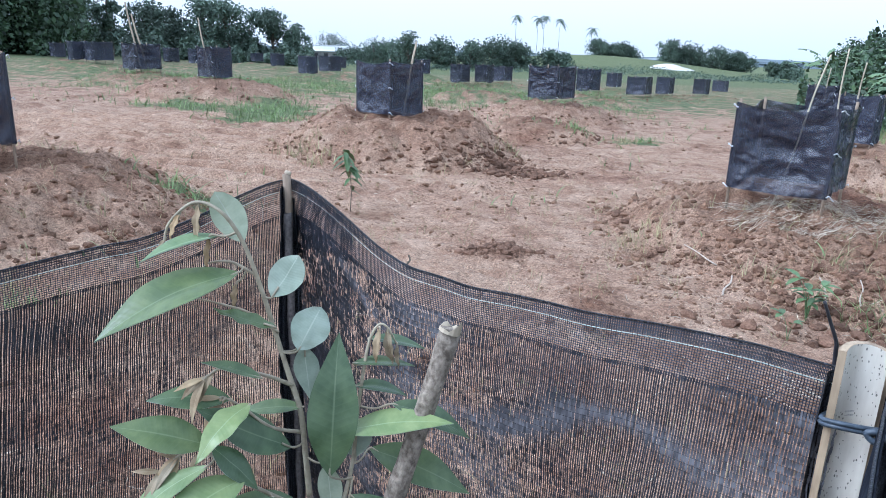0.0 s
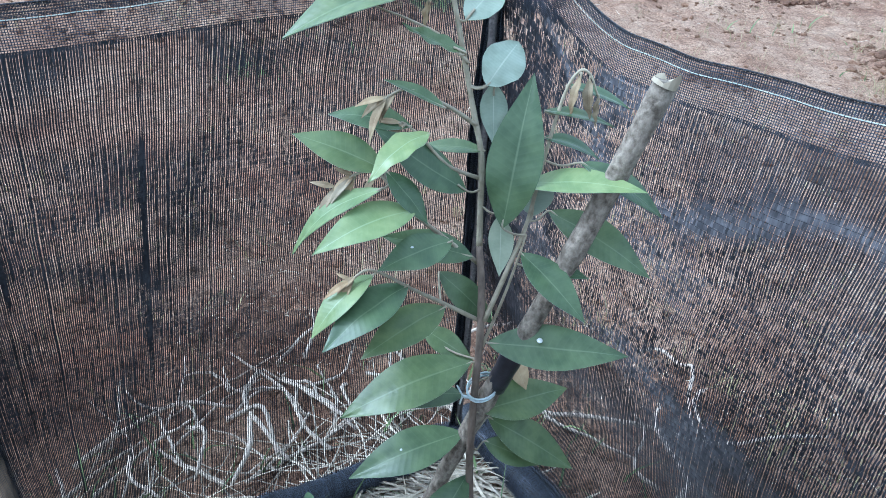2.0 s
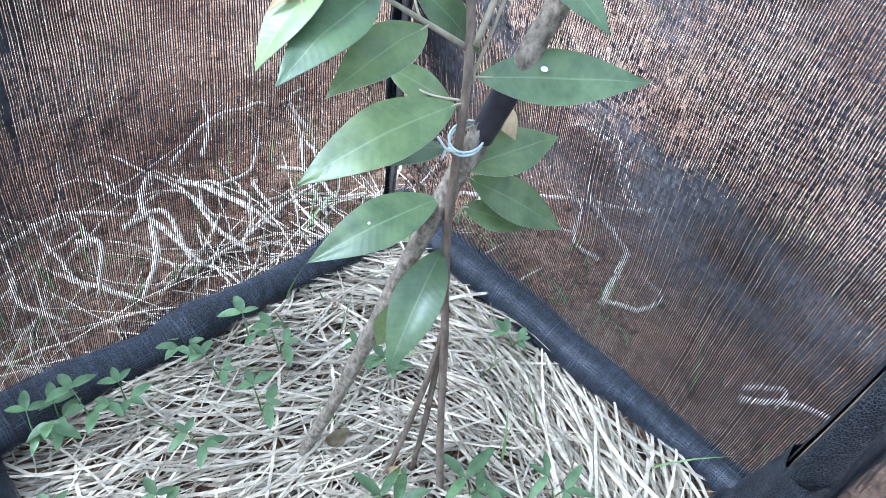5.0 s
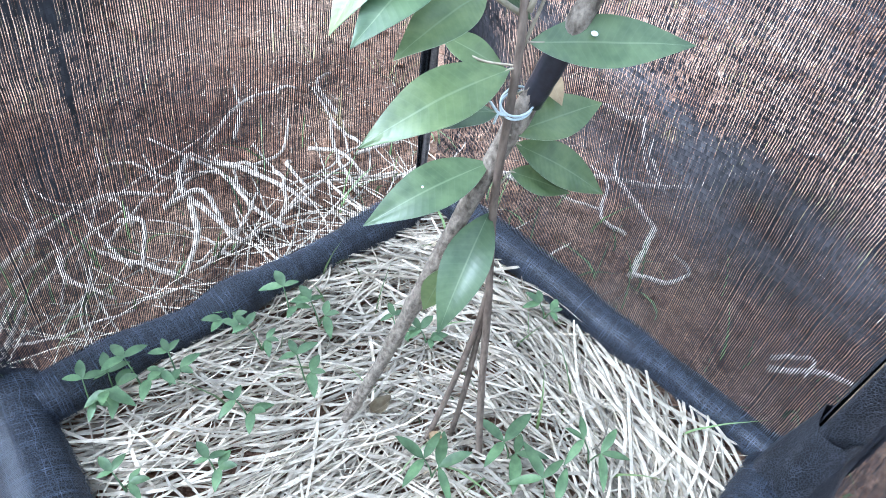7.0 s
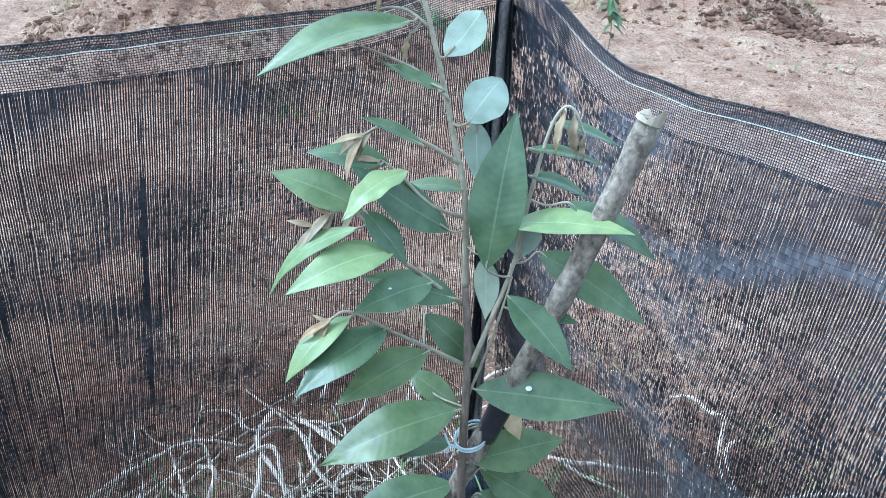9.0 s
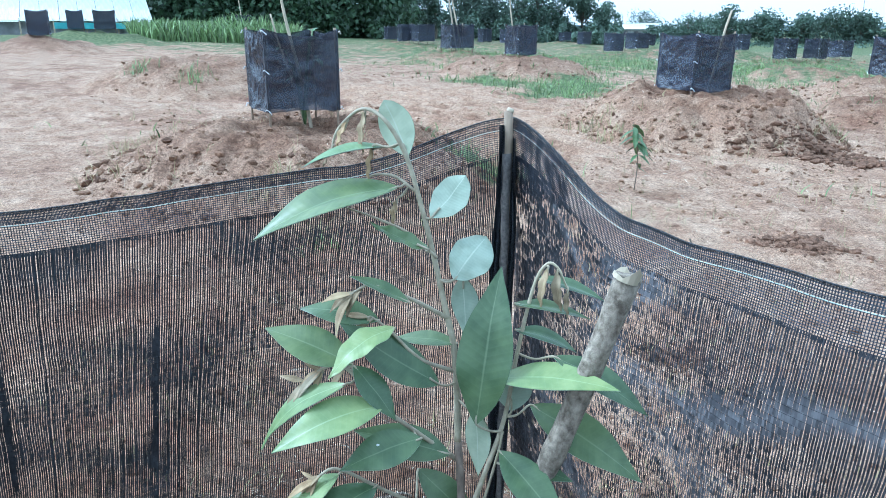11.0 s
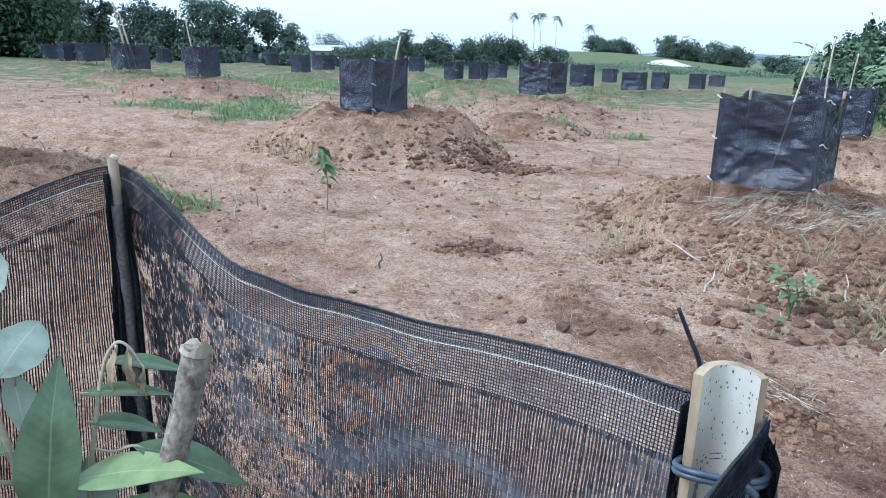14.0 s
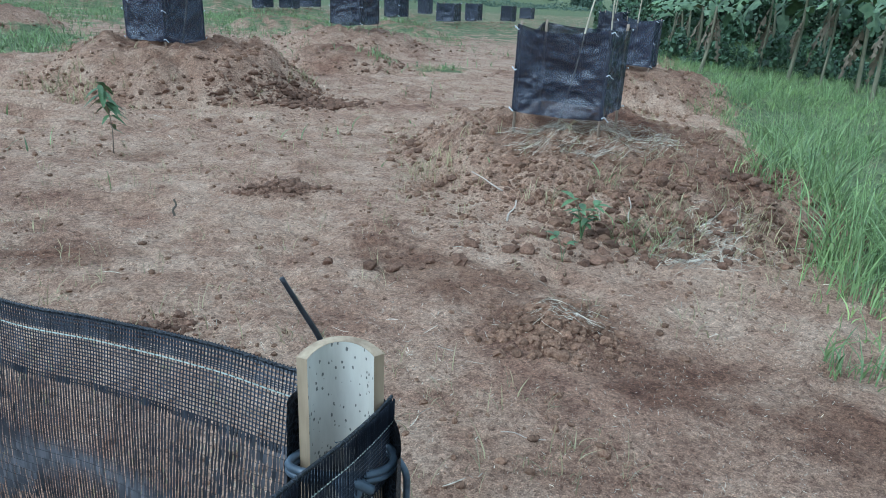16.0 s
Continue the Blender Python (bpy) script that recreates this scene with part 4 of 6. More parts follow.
# ---- straw mulch ----
def in_fence(x, y, shrink=0.03):
    """Inside the four-sided plot."""
    ok = np.ones_like(x, bool)
    ring = [P1, P3, P4, P2]
    for k in range(4):
        a, b = ring[k], ring[(k + 1) % 4]
        d = (b - a) / np.linalg.norm(b - a)
        ok &= (d[0] * (y - a[1]) - d[1] * (x - a[0])) > shrink
    return ok


def straws(n, pick, length, lift, name, label, width=(0.0009, 0.0023), curl=0.75):
    x, y, a = pick(n)
    n = len(x)
    m = 9
    L = RNG.uniform(*length, n)
    s = np.linspace(-0.5, 0.5, m)[None]
    bend = RNG.normal(0, 0.75 * abs(curl), n)[:, None] + 0.8 * curl
    ang = a[:, None] + bend * s
    dx, dy = np.cumsum(np.cos(ang), 1) / m, np.cumsum(np.sin(ang), 1) / m
    dx, dy = dx - dx.mean(1, keepdims=True), dy - dy.mean(1, keepdims=True)
    X, Y = x[:, None] + dx * L[:, None], y[:, None] + dy * L[:, None]
    tilt = RNG.normal(0, 0.012 / L)[:, None] * 0.25
    Z = height(X, Y) + lift[0] + RNG.random(n)[:, None] * (lift[1] - lift[0]) + tilt * s * L[:, None] * 4
    line = np.stack([X, Y, Z], -1)
    tan = np.gradient(line, axis=1)
    tan /= np.linalg.norm(tan, axis=-1, keepdims=True)
    roll = RNG.normal(0, 0.5, n)[:, None, None]
    up = np.array([0, 0, 1.0])
    flat = np.cross(up, tan)
    flat = flat * np.cos(roll) + up * np.sin(roll)
    taper = np.array([0.6, 0.9, 1, 1, 1, 1, 0.95, 0.8, 0.3])[None, :, None]
    half = flat * (RNG.uniform(*width, n))[:, None, None] * taper
    v, f = ribbons(line, half)
    return tagged(new(name, mesh_of(name, v, f, STRAW, smooth=False)), label, "straw", kind="stuff")


def mulch_spots(n):
    x, y = RNG.uniform(-0.6, 0.66, n), RNG.uniform(0.05, 1.35, n)
    ok = in_fence(x, y, -0.015 + 0.05 * RNG.random(len(x)))
    x, y = x[ok], y[ok]
    a = 0.42 - 1.2 * smooth01(-0.12, 0.34, x) + RNG.normal(0, 0.26, len(x)) + (RNG.random(len(x)) < 0.2) * RNG.normal(0, 1.2, len(x))
    a = a + 0.8 * vnoise(x * 6, y * 6, 71)
    return x, y, a


straws(4700, mulch_spots, (0.10, 0.50), (0.000, 0.036), "straw_mulch", "pale dry straw mulch spread round the seedling", (0.0010, 0.0028), 0.95)


def swept_spots(n):
    """Long straws swept round in arcs beside the rolled net."""
    th = RNG.uniform(-0.9, 1.75, n)
    r = 0.16 + 0.34 * np.sqrt(RNG.random(n))
    x, y = 0.10 + r * np.cos(th) * 1.05, 0.74 + r * np.sin(th) * 1.05
    ok = in_fence(x, y, 0.035)
    return x[ok], y[ok], (th - np.pi / 2 + RNG.normal(0, 0.30, n))[ok]


straws(620, swept_spots, (0.18, 0.46), (0.018, 0.050), "straw_mulch", "long pale straws swept in arcs round the seedling", (0.0014, 0.0032), -1.0)


def verge_spots(n):
    x = RNG.uniform(-1.1, 0.0, n)
    y = 1.34 + x * 0.98 + np.abs(RNG.normal(0, 0.11, n))
    return x, y, RNG.uniform(0, 6.3, n)


straws(140, verge_spots, (0.15, 0.40), (0.0, 0.04), "straw_litter", "pale straw and dead stems heaped outside the net")


def field_spots(n):
    r = RNG.uniform(1.6, 12, n)
    a = np.radians(RNG.uniform(-45, 52, n))
    x, y = r * np.sin(a), r * np.cos(a)
    keep = fbm(x * 0.9, y * 0.9, 3, 81) + 0.15 * RNG.standard_normal(n) > 0.05
    return x[keep], y[keep], RNG.uniform(0, 6.3, keep.sum())


straws(3600, field_spots, (0.02, 0.12), (0.0, 0.012), "straw_litter", "scraps of dry straw scattered over the soil", (0.0009, 0.0022), 0.3)


def near_spots(n):
    r = RNG.uniform(1.5, 6.0, n)
    a = np.radians(RNG.uniform(-30, 55, n))
    x, y = r * np.sin(a), r * np.cos(a)
    keep = fbm(x * 1.7, y * 1.7, 3, 83) + 0.2 * RNG.standard_normal(n) > -0.05
    return x[keep], y[keep], RNG.uniform(0, 6.3, keep.sum())


straws(20000, near_spots, (0.004, 0.024), (0.0, 0.005), "straw_litter", "fine chaff trodden into the soil", (0.0006, 0.0016), 0.25)


def guard_straw(n):
    a, r = RNG.uniform(0, 6.3, n), np.sqrt(RNG.random(n)) * 0.8
    x, y = 3.70 + r * np.cos(a) * 1.0, 5.55 + r * np.sin(a) * 0.75
    return x, y, RNG.uniform(-0.6, 0.6, n)


straws(1100, guard_straw, (0.06, 0.28), (0.02, 0.06), "straw_litter", "pale straw strewn on top of the mound", (0.0007, 0.0017), 0.3)
straws(160, lambda n: (RNG.normal(2.10, 0.10, n), RNG.normal(3.00, 0.07, n), RNG.normal(-0.6, 0.5, n)), (0.03, 0.16), (0.005, 0.03), "straw_litter", "tuft of dry straw on the dug heap", (0.0007, 0.0016), 0.5)
straws(260, lambda n: (RNG.normal(3.5, 0.22, n), RNG.normal(3.75, 0.14, n), RNG.normal(0, 0.5, n)), (0.1, 0.35), (0.0, 0.02), "straw_litter", "pale straw dropped at the foot of the mound", (0.0012, 0.0026), 0.25)


# ---- clods ----
def clods(n, pick, size, name, label, mat=None):
    x, y = pick(n)
    n = len(x)
    bm = bmesh.new()
    bmesh.ops.create_icosphere(bm, subdivisions=2 if n < 1400 else 1, radius=1.0)
    bv = np.array([v.co[:] for v in bm.verts])
    bf = np.array([[v.index for v in f.verts] for f in bm.faces])
    bm.free()
    s = size[0] * (size[1] / size[0]) ** (RNG.random(n) ** 3.4)
    shape = 1 + RNG.normal(0, 0.13, (n, len(bv))) + 0.55 * vnoise(bv[None, :, 0] * 1.6 + RNG.random((n, 1)) * 50, bv[None, :, 1] * 1.6 + bv[None, :, 2] * 1.3, 7)
    ax = RNG.uniform(0.65, 1.3, (n, 1, 3)) * np.array([1, 1, 0.72])
    th = RNG.uniform(0, 6.3, n)
    rot = np.stack([np.cos(th), -np.sin(th), np.sin(th), np.cos(th)], -1).reshape(-1, 2, 2)
    v = bv[None] * shape[..., None] * ax * s[:, None, None]
    v[..., :2] = np.einsum("nij,nkj->nki", rot, v[..., :2])
    v += np.stack([x, y, height(x, y) + s * 0.18], -1)[:, None]
    f = bf[None] + (np.arange(n) * len(bv))[:, None, None]
    tagged(new(name, mesh_of(name, v, f.reshape(-1, 3), mat or CLOD, smooth=False)), label, "soil clods", kind="stuff")


def mound_spots(n):
    out = []
    spots = MOUNDS[1:8] + MOUNDS[13:22]
    for cx, cy, a, b, h, seed in spots:
        k = n // len(spots) * 2 if cy < 11 else n // len(spots) // 2
        ang = RNG.uniform(0, 6.3, k)
        r = a * 0.8 + (b * 1.05 - a * 0.8) * np.sqrt(RNG.random(k))
        out.append(np.stack([cx + r * np.cos(ang), cy + r * np.sin(ang)]))
    x, y = np.concatenate(out, 1)
    return x, y


def open_spots(n):
    r = 1.4 + 11 * RNG.random(n) ** 1.2
    a = np.radians(RNG.uniform(-45, 52, n))
    x, y = r * np.sin(a), r * np.cos(a)
    keep = fbm(x * 1.3, y * 1.3, 3, 91) + 0.25 * (RNG.random(n) - 0.5) > 0.03
    return x[keep], y[keep]


clods(13000, mound_spots, (0.006, 0.048), "soil_clods", "crumbling red-brown clods on the mounds")
clods(13000, open_spots, (0.003, 0.024), "soil_clods", "small red-brown clods on the trodden soil")
clods(1300, lambda n: (RNG.normal(2.03, 0.17, n), RNG.normal(2.98, 0.13, n)), (0.004, 0.030), "soil_clods", "crumbled heap of freshly dug red clods")
clods(900, lambda n: (RNG.normal(1.85, 0.38, n), RNG.normal(9.2, 0.20, n)), (0.010, 0.060), "soil_clods", "dark jagged clods spilled from the mound", DAMPCLOD)

def far_spots(n):
    r, a = 4.5 + 14 * RNG.random(n), np.radians(RNG.uniform(-45, 45, n))
    x, y = r * np.sin(a), r * np.cos(a)
    keep = (fbm(x * 0.8, y * 0.8, 3, 93) + 0.3 * (RNG.random(n) - 0.5) > 0.04) & (x < 1.8 + 0.63 * y)
    return x[keep], y[keep]


clods(9000, far_spots, (0.008, 0.042), "soil_clods", "loose red-brown clods over the field")
clods(500, lambda n: (RNG.normal(3.4, 0.9, n), RNG.normal(4.0, 0.25, n)), (0.01, 0.06), "soil_clods", "dark crumbs along the foot of the mound", DAMPCLOD)
clods(420, lambda n: (RNG.normal(1.05, 0.13, n), RNG.normal(5.48, 0.07, n)), (0.008, 0.035), "soil_clods", "low dark heap of dug soil", DAMPCLOD)
clods(220, lambda n: (RNG.normal(0.28, 0.10, n), RNG.normal(3.41, 0.06, n)), (0.006, 0.028), "soil_clods", "small dark heap of crumbled soil", DAMPCLOD)
clods(1300, lambda n: (RNG.uniform(1.9, 4.2, n), 5.75 - 0.75 * np.abs(RNG.normal(0, 1, n)) - 0.2 * RNG.random(n)), (0.005, 0.030), "soil_clods", "dark crumbs strewn down the mound")
clods(900, lambda n: (RNG.uniform(-0.9, 0.9, n), 1.62 + RNG.normal(0, 0.22, n) - 0.6 * np.abs(RNG.normal(0, 0.4, n))), (0.004, 0.02), "soil_clods", "fine crumbs of soil behind the net")


def foot_spots(index, a0, a1):
    """Where clods have rolled to the foot of a mound, between two bearings."""
    def pick(n):
        cx, cy, a, b, h, seed = MOUNDS[index]
        ang = np.radians(RNG.uniform(a0, a1, n))
        wob = 1 + 0.22 * vnoise(np.cos(ang) * 1.6 + seed * 3, np.sin(ang) * 1.6, seed)
        r = wob * (b - (b - a) * np.abs(RNG.normal(-0.05, 0.30, n)))
        return cx + r * np.cos(ang), cy + r * np.sin(ang)
    return pick


for index, a0, a1, n in ((2, -80, 10, 420), (2, -170, -60, 120), (3, 150, 300, 330), (4, 165, 320, 480), (1, -60, 30, 200), (1, -150, -50, 220), (6, -150, 0, 160), (7, -130, 10, 160), (9, -150, 0, 130)):
    clods(n, foot_spots(index, a0, a1), (0.008, 0.046), "soil_clods", "dark clods rolled to the foot of a mound", DAMPCLOD)
clods(60, lambda n: (RNG.normal(2.06, 0.13, n), RNG.normal(2.95, 0.10, n)), (0.014, 0.036), "soil_clods", "large crumbling clods on the dug heap")


# ---- dead stems behind the net ----
def dead_stem(points, r, label="dead pale weed stem lying outside the net"):
    p = bezier(points, 7)
    p = p + np.stack([vnoise(p[:, 0] * 60, p[:, 1] * 60, 3), vnoise(p[:, 0] * 60, p[:, 1] * 60, 5), 0 * p[:, 0]], -1) * 0.006
    z0 = height(p[:, 0], p[:, 1]) + r * 0.8
    p[:, 2] = np.maximum(p[:, 2] + z0, z0)
    rr = np.linspace(r * 1.4, r * 0.8, len(p)) * (1 + 0.25 * vnoise(np.arange(len(p)) * 0.9, np.zeros(len(p)), r * 900))
    v, f = tube(p - p[0], rr, 6)
    ob = tagged(new("dead_stem", mesh_of("dead_stem", v, f, STALK)), label, "dead stem", "dead stems by the fence")
    ob.location = p[0]
    return ob


dead_stem([(0.14, 1.44, 0.01), (0.35, 1.46, 0.03), (0.55, 1.46, 0.04), (0.77, 1.49, 0.07)], 0.0042)
dead_stem([(0.42, 1.16, 0.01), (0.46, 1.24, 0.04), (0.49, 1.33, 0.03), (0.43, 1.45, 0.04), (0.44, 1.56, 0.03)], 0.0048)
dead_stem([(0.42, 1.16, 0.02), (0.49, 1.15, 0.02), (0.54, 1.19, 0.03), (0.51, 1.22, 0.04)], 0.0036)
dead_stem([(0.43, 1.28, 0.02), (0.38, 1.32, 0.03), (0.40, 1.42, 0.05), (0.38, 1.52, 0.02)], 0.0034)
dead_stem([(0.55, 1.66, 0.02), (0.52, 1.58, 0.04), (0.54, 1.50, 0.03), (0.52, 1.47, 0.03)], 0.0036)
dead_stem([(0.66, 1.00, 0.01), (0.78, 1.00, 0.03), (0.92, 0.96, 0.02)], 0.0045)
dead_stem([(0.67, 1.03, 0.01), (0.74, 1.02, 0.04), (0.72, 0.99, 0.02)], 0.0034)
dead_stem([(-0.70, 0.99, 0.03), (-0.66, 1.11, 0.04), (-0.59, 1.19, 0.05), (-0.48, 1.22, 0.03)], 0.0045)
dead_stem([(-0.48, 1.34, 0.05), (-0.45, 1.22, 0.05), (-0.35, 1.14, 0.05), (-0.30, 1.11, 0.03)], 0.0050)
dead_stem([(-0.43, 1.35, 0.03), (-0.31, 1.28, 0.05), (-0.20, 1.23, 0.03)], 0.0045)
dead_stem([(-0.28, 1.37, 0.03), (-0.26, 1.31, 0.05), (-0.20, 1.26, 0.03)], 0.0036)
dead_stem([(-0.25, 1.43, 0.04), (-0.18, 1.41, 0.05), (-0.11, 1.35, 0.03)], 0.0036)
dead_stem([(-0.46, 1.16, 0.05), (-0.40, 1.20, 0.06), (-0.32, 1.11, 0.04)], 0.0045)
dead_stem([(-0.43, 1.21, 0.04), (-0.38, 1.10, 0.05), (-0.38, 1.03, 0.03)], 0.0050)
dead_stem([(-0.61, 1.04, 0.03), (-0.56, 0.98, 0.05), (-0.47, 0.96, 0.03)], 0.0040)
dead_stem([(-0.54, 1.14, 0.03), (-0.48, 1.11, 0.06), (-0.45, 1.02, 0.03)], 0.0040)
dead_stem([(0.40, 1.90, 0.02), (0.52, 1.77, 0.03), (0.51, 1.56, 0.03), (0.54, 1.45, 0.03)], 0.0040)
dead_stem([(0.18, 1.41, 0.03), (0.26, 1.39, 0.02), (0.39, 1.36, 0.02)], 0.0034)
for k in range(42):
    x = -0.75 + 0.72 * RNG.random()
    y = 1.36 + x * 0.98 + abs(RNG.normal(0, 0.20)) + 0.02
    a = RNG.uniform(0, 6.3)
    L = RNG.uniform(0.20, 0.60)
    c = RNG.normal(0, 0.6)
    pts = [(x + L * t * math.cos(a + c * t) * 0.5, y + abs(L * t * math.sin(a + c * t)) * 0.7 + 0.02, 0.01 + 0.045 * RNG.random() * t) for t in (0, 0.35, 0.7, 1.0)]
    dead_stem(pts, RNG.uniform(0.0020, 0.0042))


# ---- the seedling ----
seedling = thing("seedling", (0.12, 0.78, 0.03), "young tree seedling with long glossy green leaves, tied to a stake", "seedling")
SO = np.array([0.12, 0.78, 0.03])
TWIG_LINES = []


def limb(points, r0, r1, mat=None, name="branch", sides=8, label=""):
    p = bezier(points, 6)
    TWIG_LINES.append(p)
    rr = np.linspace(r0, r1, len(p)) * (1 + 0.12 * vnoise(np.arange(len(p)) * 0.7, np.zeros(len(p)), len(TWIG_LINES)))
    v, f = tube(p, rr, sides)
    return part(name, mesh_of(name, v - SO, f, mat or TWIG), seedling, label)


limb([(0.149, 0.759, 0.0), (0.132, 0.778, 0.15), (0.116, 0.792, 0.33), (0.105, 0.800, 0.43), (0.099, 0.800, 0.505), (0.097, 0.796, 0.606), (0.096, 0.800, 0.665), (0.091, 0.812, 0.72), (0.081, 0.830, 0.765)], 0.0054, 0.0036, STEM, "stem", 10, "brown woody stem")
limb([(0.081, 0.830, 0.765), (0.077, 0.837, 0.807), (0.073, 0.838, 0.858), (0.062, 0.843, 0.895), (0.047, 0.850, 0.945), (0.037, 0.849, 0.984), (0.022, 0.850, 1.030), (0.004, 0.845, 1.062), (-0.022, 0.852, 1.070), (-0.045, 0.850, 1.052), (-0.053, 0.848, 1.030)], 0.0034, 0.0011, TWIG, "stem", 8, "pale downy upper stem")
limb([(0.1035, 0.791, 0.0), (0.110, 0.790, 0.13), (0.113, 0.793, 0.26), (0.114, 0.794, 0.34)], 0.0042, 0.0036, STEM, "stem")
limb([(0.064, 0.772, 0.0), (0.085, 0.780, 0.12), (0.106, 0.790, 0.26), (0.113, 0.793, 0.35)], 0.0042, 0.0036, STEM, "stem")
limb([(0.081, 0.830, 0.745), (0.045, 0.805, 0.785), (0.020, 0.788, 0.815), (-0.009, 0.781, 0.850), (-0.030, 0.776, 0.848), (-0.048, 0.772, 0.832)], 0.0026, 0.0010)
limb([(0.092, 0.808, 0.690), (0.060, 0.790, 0.715), (0.030, 0.770, 0.740), (-0.004, 0.748, 0.768), (-0.020, 0.738, 0.760)], 0.0026, 0.0010)
limb([(0.066, 0.842, 0.885), (0.042, 0.815, 0.910), (0.010, 0.800, 0.925), (-0.010, 0.796, 0.915)], 0.0022, 0.0009)
limb([(0.073, 0.837, 0.835), (0.045, 0.822, 0.850), (0.020, 0.810, 0.880), (0.005, 0.804, 0.893)], 0.0022, 0.0009)
limb([(0.098, 0.803, 0.695), (0.113, 0.818, 0.750), (0.125, 0.832, 0.800), (0.131, 0.845, 0.860), (0.140, 0.858, 0.920), (0.150, 0.862, 0.942), (0.160, 0.862, 0.940), (0.168, 0.862, 0.925)], 0.0028, 0.0009)
limb([(0.098, 0.803, 0.660), (0.112, 0.812, 0.715), (0.122, 0.822, 0.765), (0.126, 0.824, 0.790)], 0.0018, 0.0010)
limb([(0.052, 0.848, 0.940), (0.028, 0.842, 0.962), (-0.002, 0.836, 0.975), (-0.030, 0.830, 0.984)], 0.0016, 0.0008)
limb([(0.031, 0.849, 1.000), (0.010, 0.850, 1.012), (-0.010, 0.848, 1.012), (-0.020, 0.846, 1.004)], 0.0016, 0.0008)
SKELETON = np.concatenate(TWIG_LINES)


def leaf(base, tip, width=0.31, face=(-0.05, -0.55, 0.83), bow=0.05, fold=16.0, kind="old", wave=0.0, twist=0.0, blunt=False):
    """A lance-shaped leaf with a raised rib, an upper and a lower skin, and its stalk."""
    b, t = np.array(base, float), np.array(tip, float)
    L = np.linalg.norm(t - b)
    axis = (t - b) / L
    up = np.array(face, float)
    up = up - axis * np.dot(up, axis)
    up /= np.linalg.norm(up)
    side = np.cross(up, axis)
    n, m = 15, 7
    s = np.linspace(0, 1, n)
    prof = np.sin(np.pi * np.clip(s, 0, 1) ** 0.90) ** 0.85 * (1 - 0.42 * s ** 3) + 0.002
    if blunt:
        prof = np.sin(np.pi * np.clip(s, 0, 1) ** 1.12) ** 0.62
    prof[0], prof[-1] = 0.04, 0.01
    c = np.linspace(-1, 1, m)
    W = width * L * 0.56
    rise = bow * L * np.sin(np.pi * s) - 0.02 * L * s ** 2
    tw = np.radians(twist) * (s - 0.3)
    fo = np.radians(fold)
    seed = float(abs(b[0] * 91 + t[2] * 37) * 10)
    X = c[None] * (prof * W)[:, None]
    lift = np.abs(X) * math.tan(fo) * (1 - 0.45 * np.abs(c)[None]) + 0.004 * wave * np.sin(s * 19 + seed)[:, None] * np.abs(c)[None]
    lift = lift + 0.10 * W * vnoise(s[:, None] * 5 + seed, c[None] * 1.5, 4)
    sd = side[None] * np.cos(tw)[:, None] + up[None] * np.sin(tw)[:, None]
    un = up[None] * np.cos(tw)[:, None] - side[None] * np.sin(tw)[:, None]
    pos = b[None, None] + axis * (s * L)[:, None, None] + sd[:, None] * X[..., None] + un[:, None] * (lift + rise[:, None])[..., None]
    low = pos - un[:, None] * 0.0006
    uv = np.stack(np.broadcast_arrays(s[:, None], 0.5 + 0.5 * c[None]), -1).reshape(-1, 2)
    f = grid_faces(n, m)
    v = np.concatenate([pos.reshape(-1, 3), low.reshape(-1, 3)])
    top = {"old": LEAF, "young": LEAFLIGHT, "dry": LEAFDRY}[kind]
    faces = np.concatenate([f[:, ::-1], f + n * m])
    idx = np.concatenate([np.zeros(len(f)), np.ones(len(f))])
    label = {"old": "", "young": "light green younger leaf", "dry": "dried brown curled leaf"}[kind]
    ob = part("leaf", mesh_of("leaf", v - SO, faces, [top, LEAFDRY if kind == "dry" else LEAFPALE], idx, uv=np.concatenate([uv, uv])), seedling, label)
    # stalk to the nearest twig
    near = SKELETON[np.argmin(np.linalg.norm(SKELETON - b, axis=1) + 0.3 * np.clip(SKELETON[:, 2] - b[2], 0, 1))]
    if np.linalg.norm(near - b) < 0.11:
        mid = (near + b) / 2 - np.array([0, 0, 0.12 * np.linalg.norm(near - b)])
        v, f = tube(bezier([near, mid, b, b + axis * 0.012], 4), 0.0011, 6)
        part("leaf_stalk", mesh_of("leaf_stalk", v - SO, f, TWIG), ob)
    return ob


UNDER = (0.15, 0.90, -0.30)
leaf((0.017, 0.839, 1.005), (-0.095, 0.776, 0.963), 0.38, (-0.25, -0.42, 0.86), 0.07, 18)
leaf((0.020, 0.858, 1.030), (-0.007, 0.868, 1.077), 0.52, (-0.25, 0.95, 0.1), 0.05, 8, blunt=True)
leaf((0.047, 0.846, 0.978), (0.071, 0.871, 1.013), 0.62, (0.1, 0.9, -0.35), 0.05, 6, wave=0.25, blunt=True)
leaf((0.000, 0.852, 1.038), (-0.066, 0.817, 1.022), 0.26, (0, -0.2, 0.98), 0.06, 26, "young")
leaf((0.054, 0.822, 0.956), (-0.005, 0.828, 0.974), 0.24, (0, -0.35, 0.93), -0.03, 30, wave=0.4)
leaf((0.072, 0.838, 0.925), (0.092, 0.870, 0.958), 0.70, (0.3, 0.65, 0.45), -0.10, 22, wave=0.45, blunt=True)
leaf((0.076, 0.850, 0.925), (0.082, 0.846, 0.868), 0.42, (-0.1, 0.95, 0.1), 0.03, 14)
leaf((0.104, 0.812, 0.800), (0.111, 0.852, 0.938), 0.33, (-0.06, -0.99, 0.05), 0.03, 12, wave=0.35)
leaf((0.141, 0.864, 0.927), (0.201, 0.880, 0.909), 0.26, (0, -0.25, 0.96), 0.05, 22)
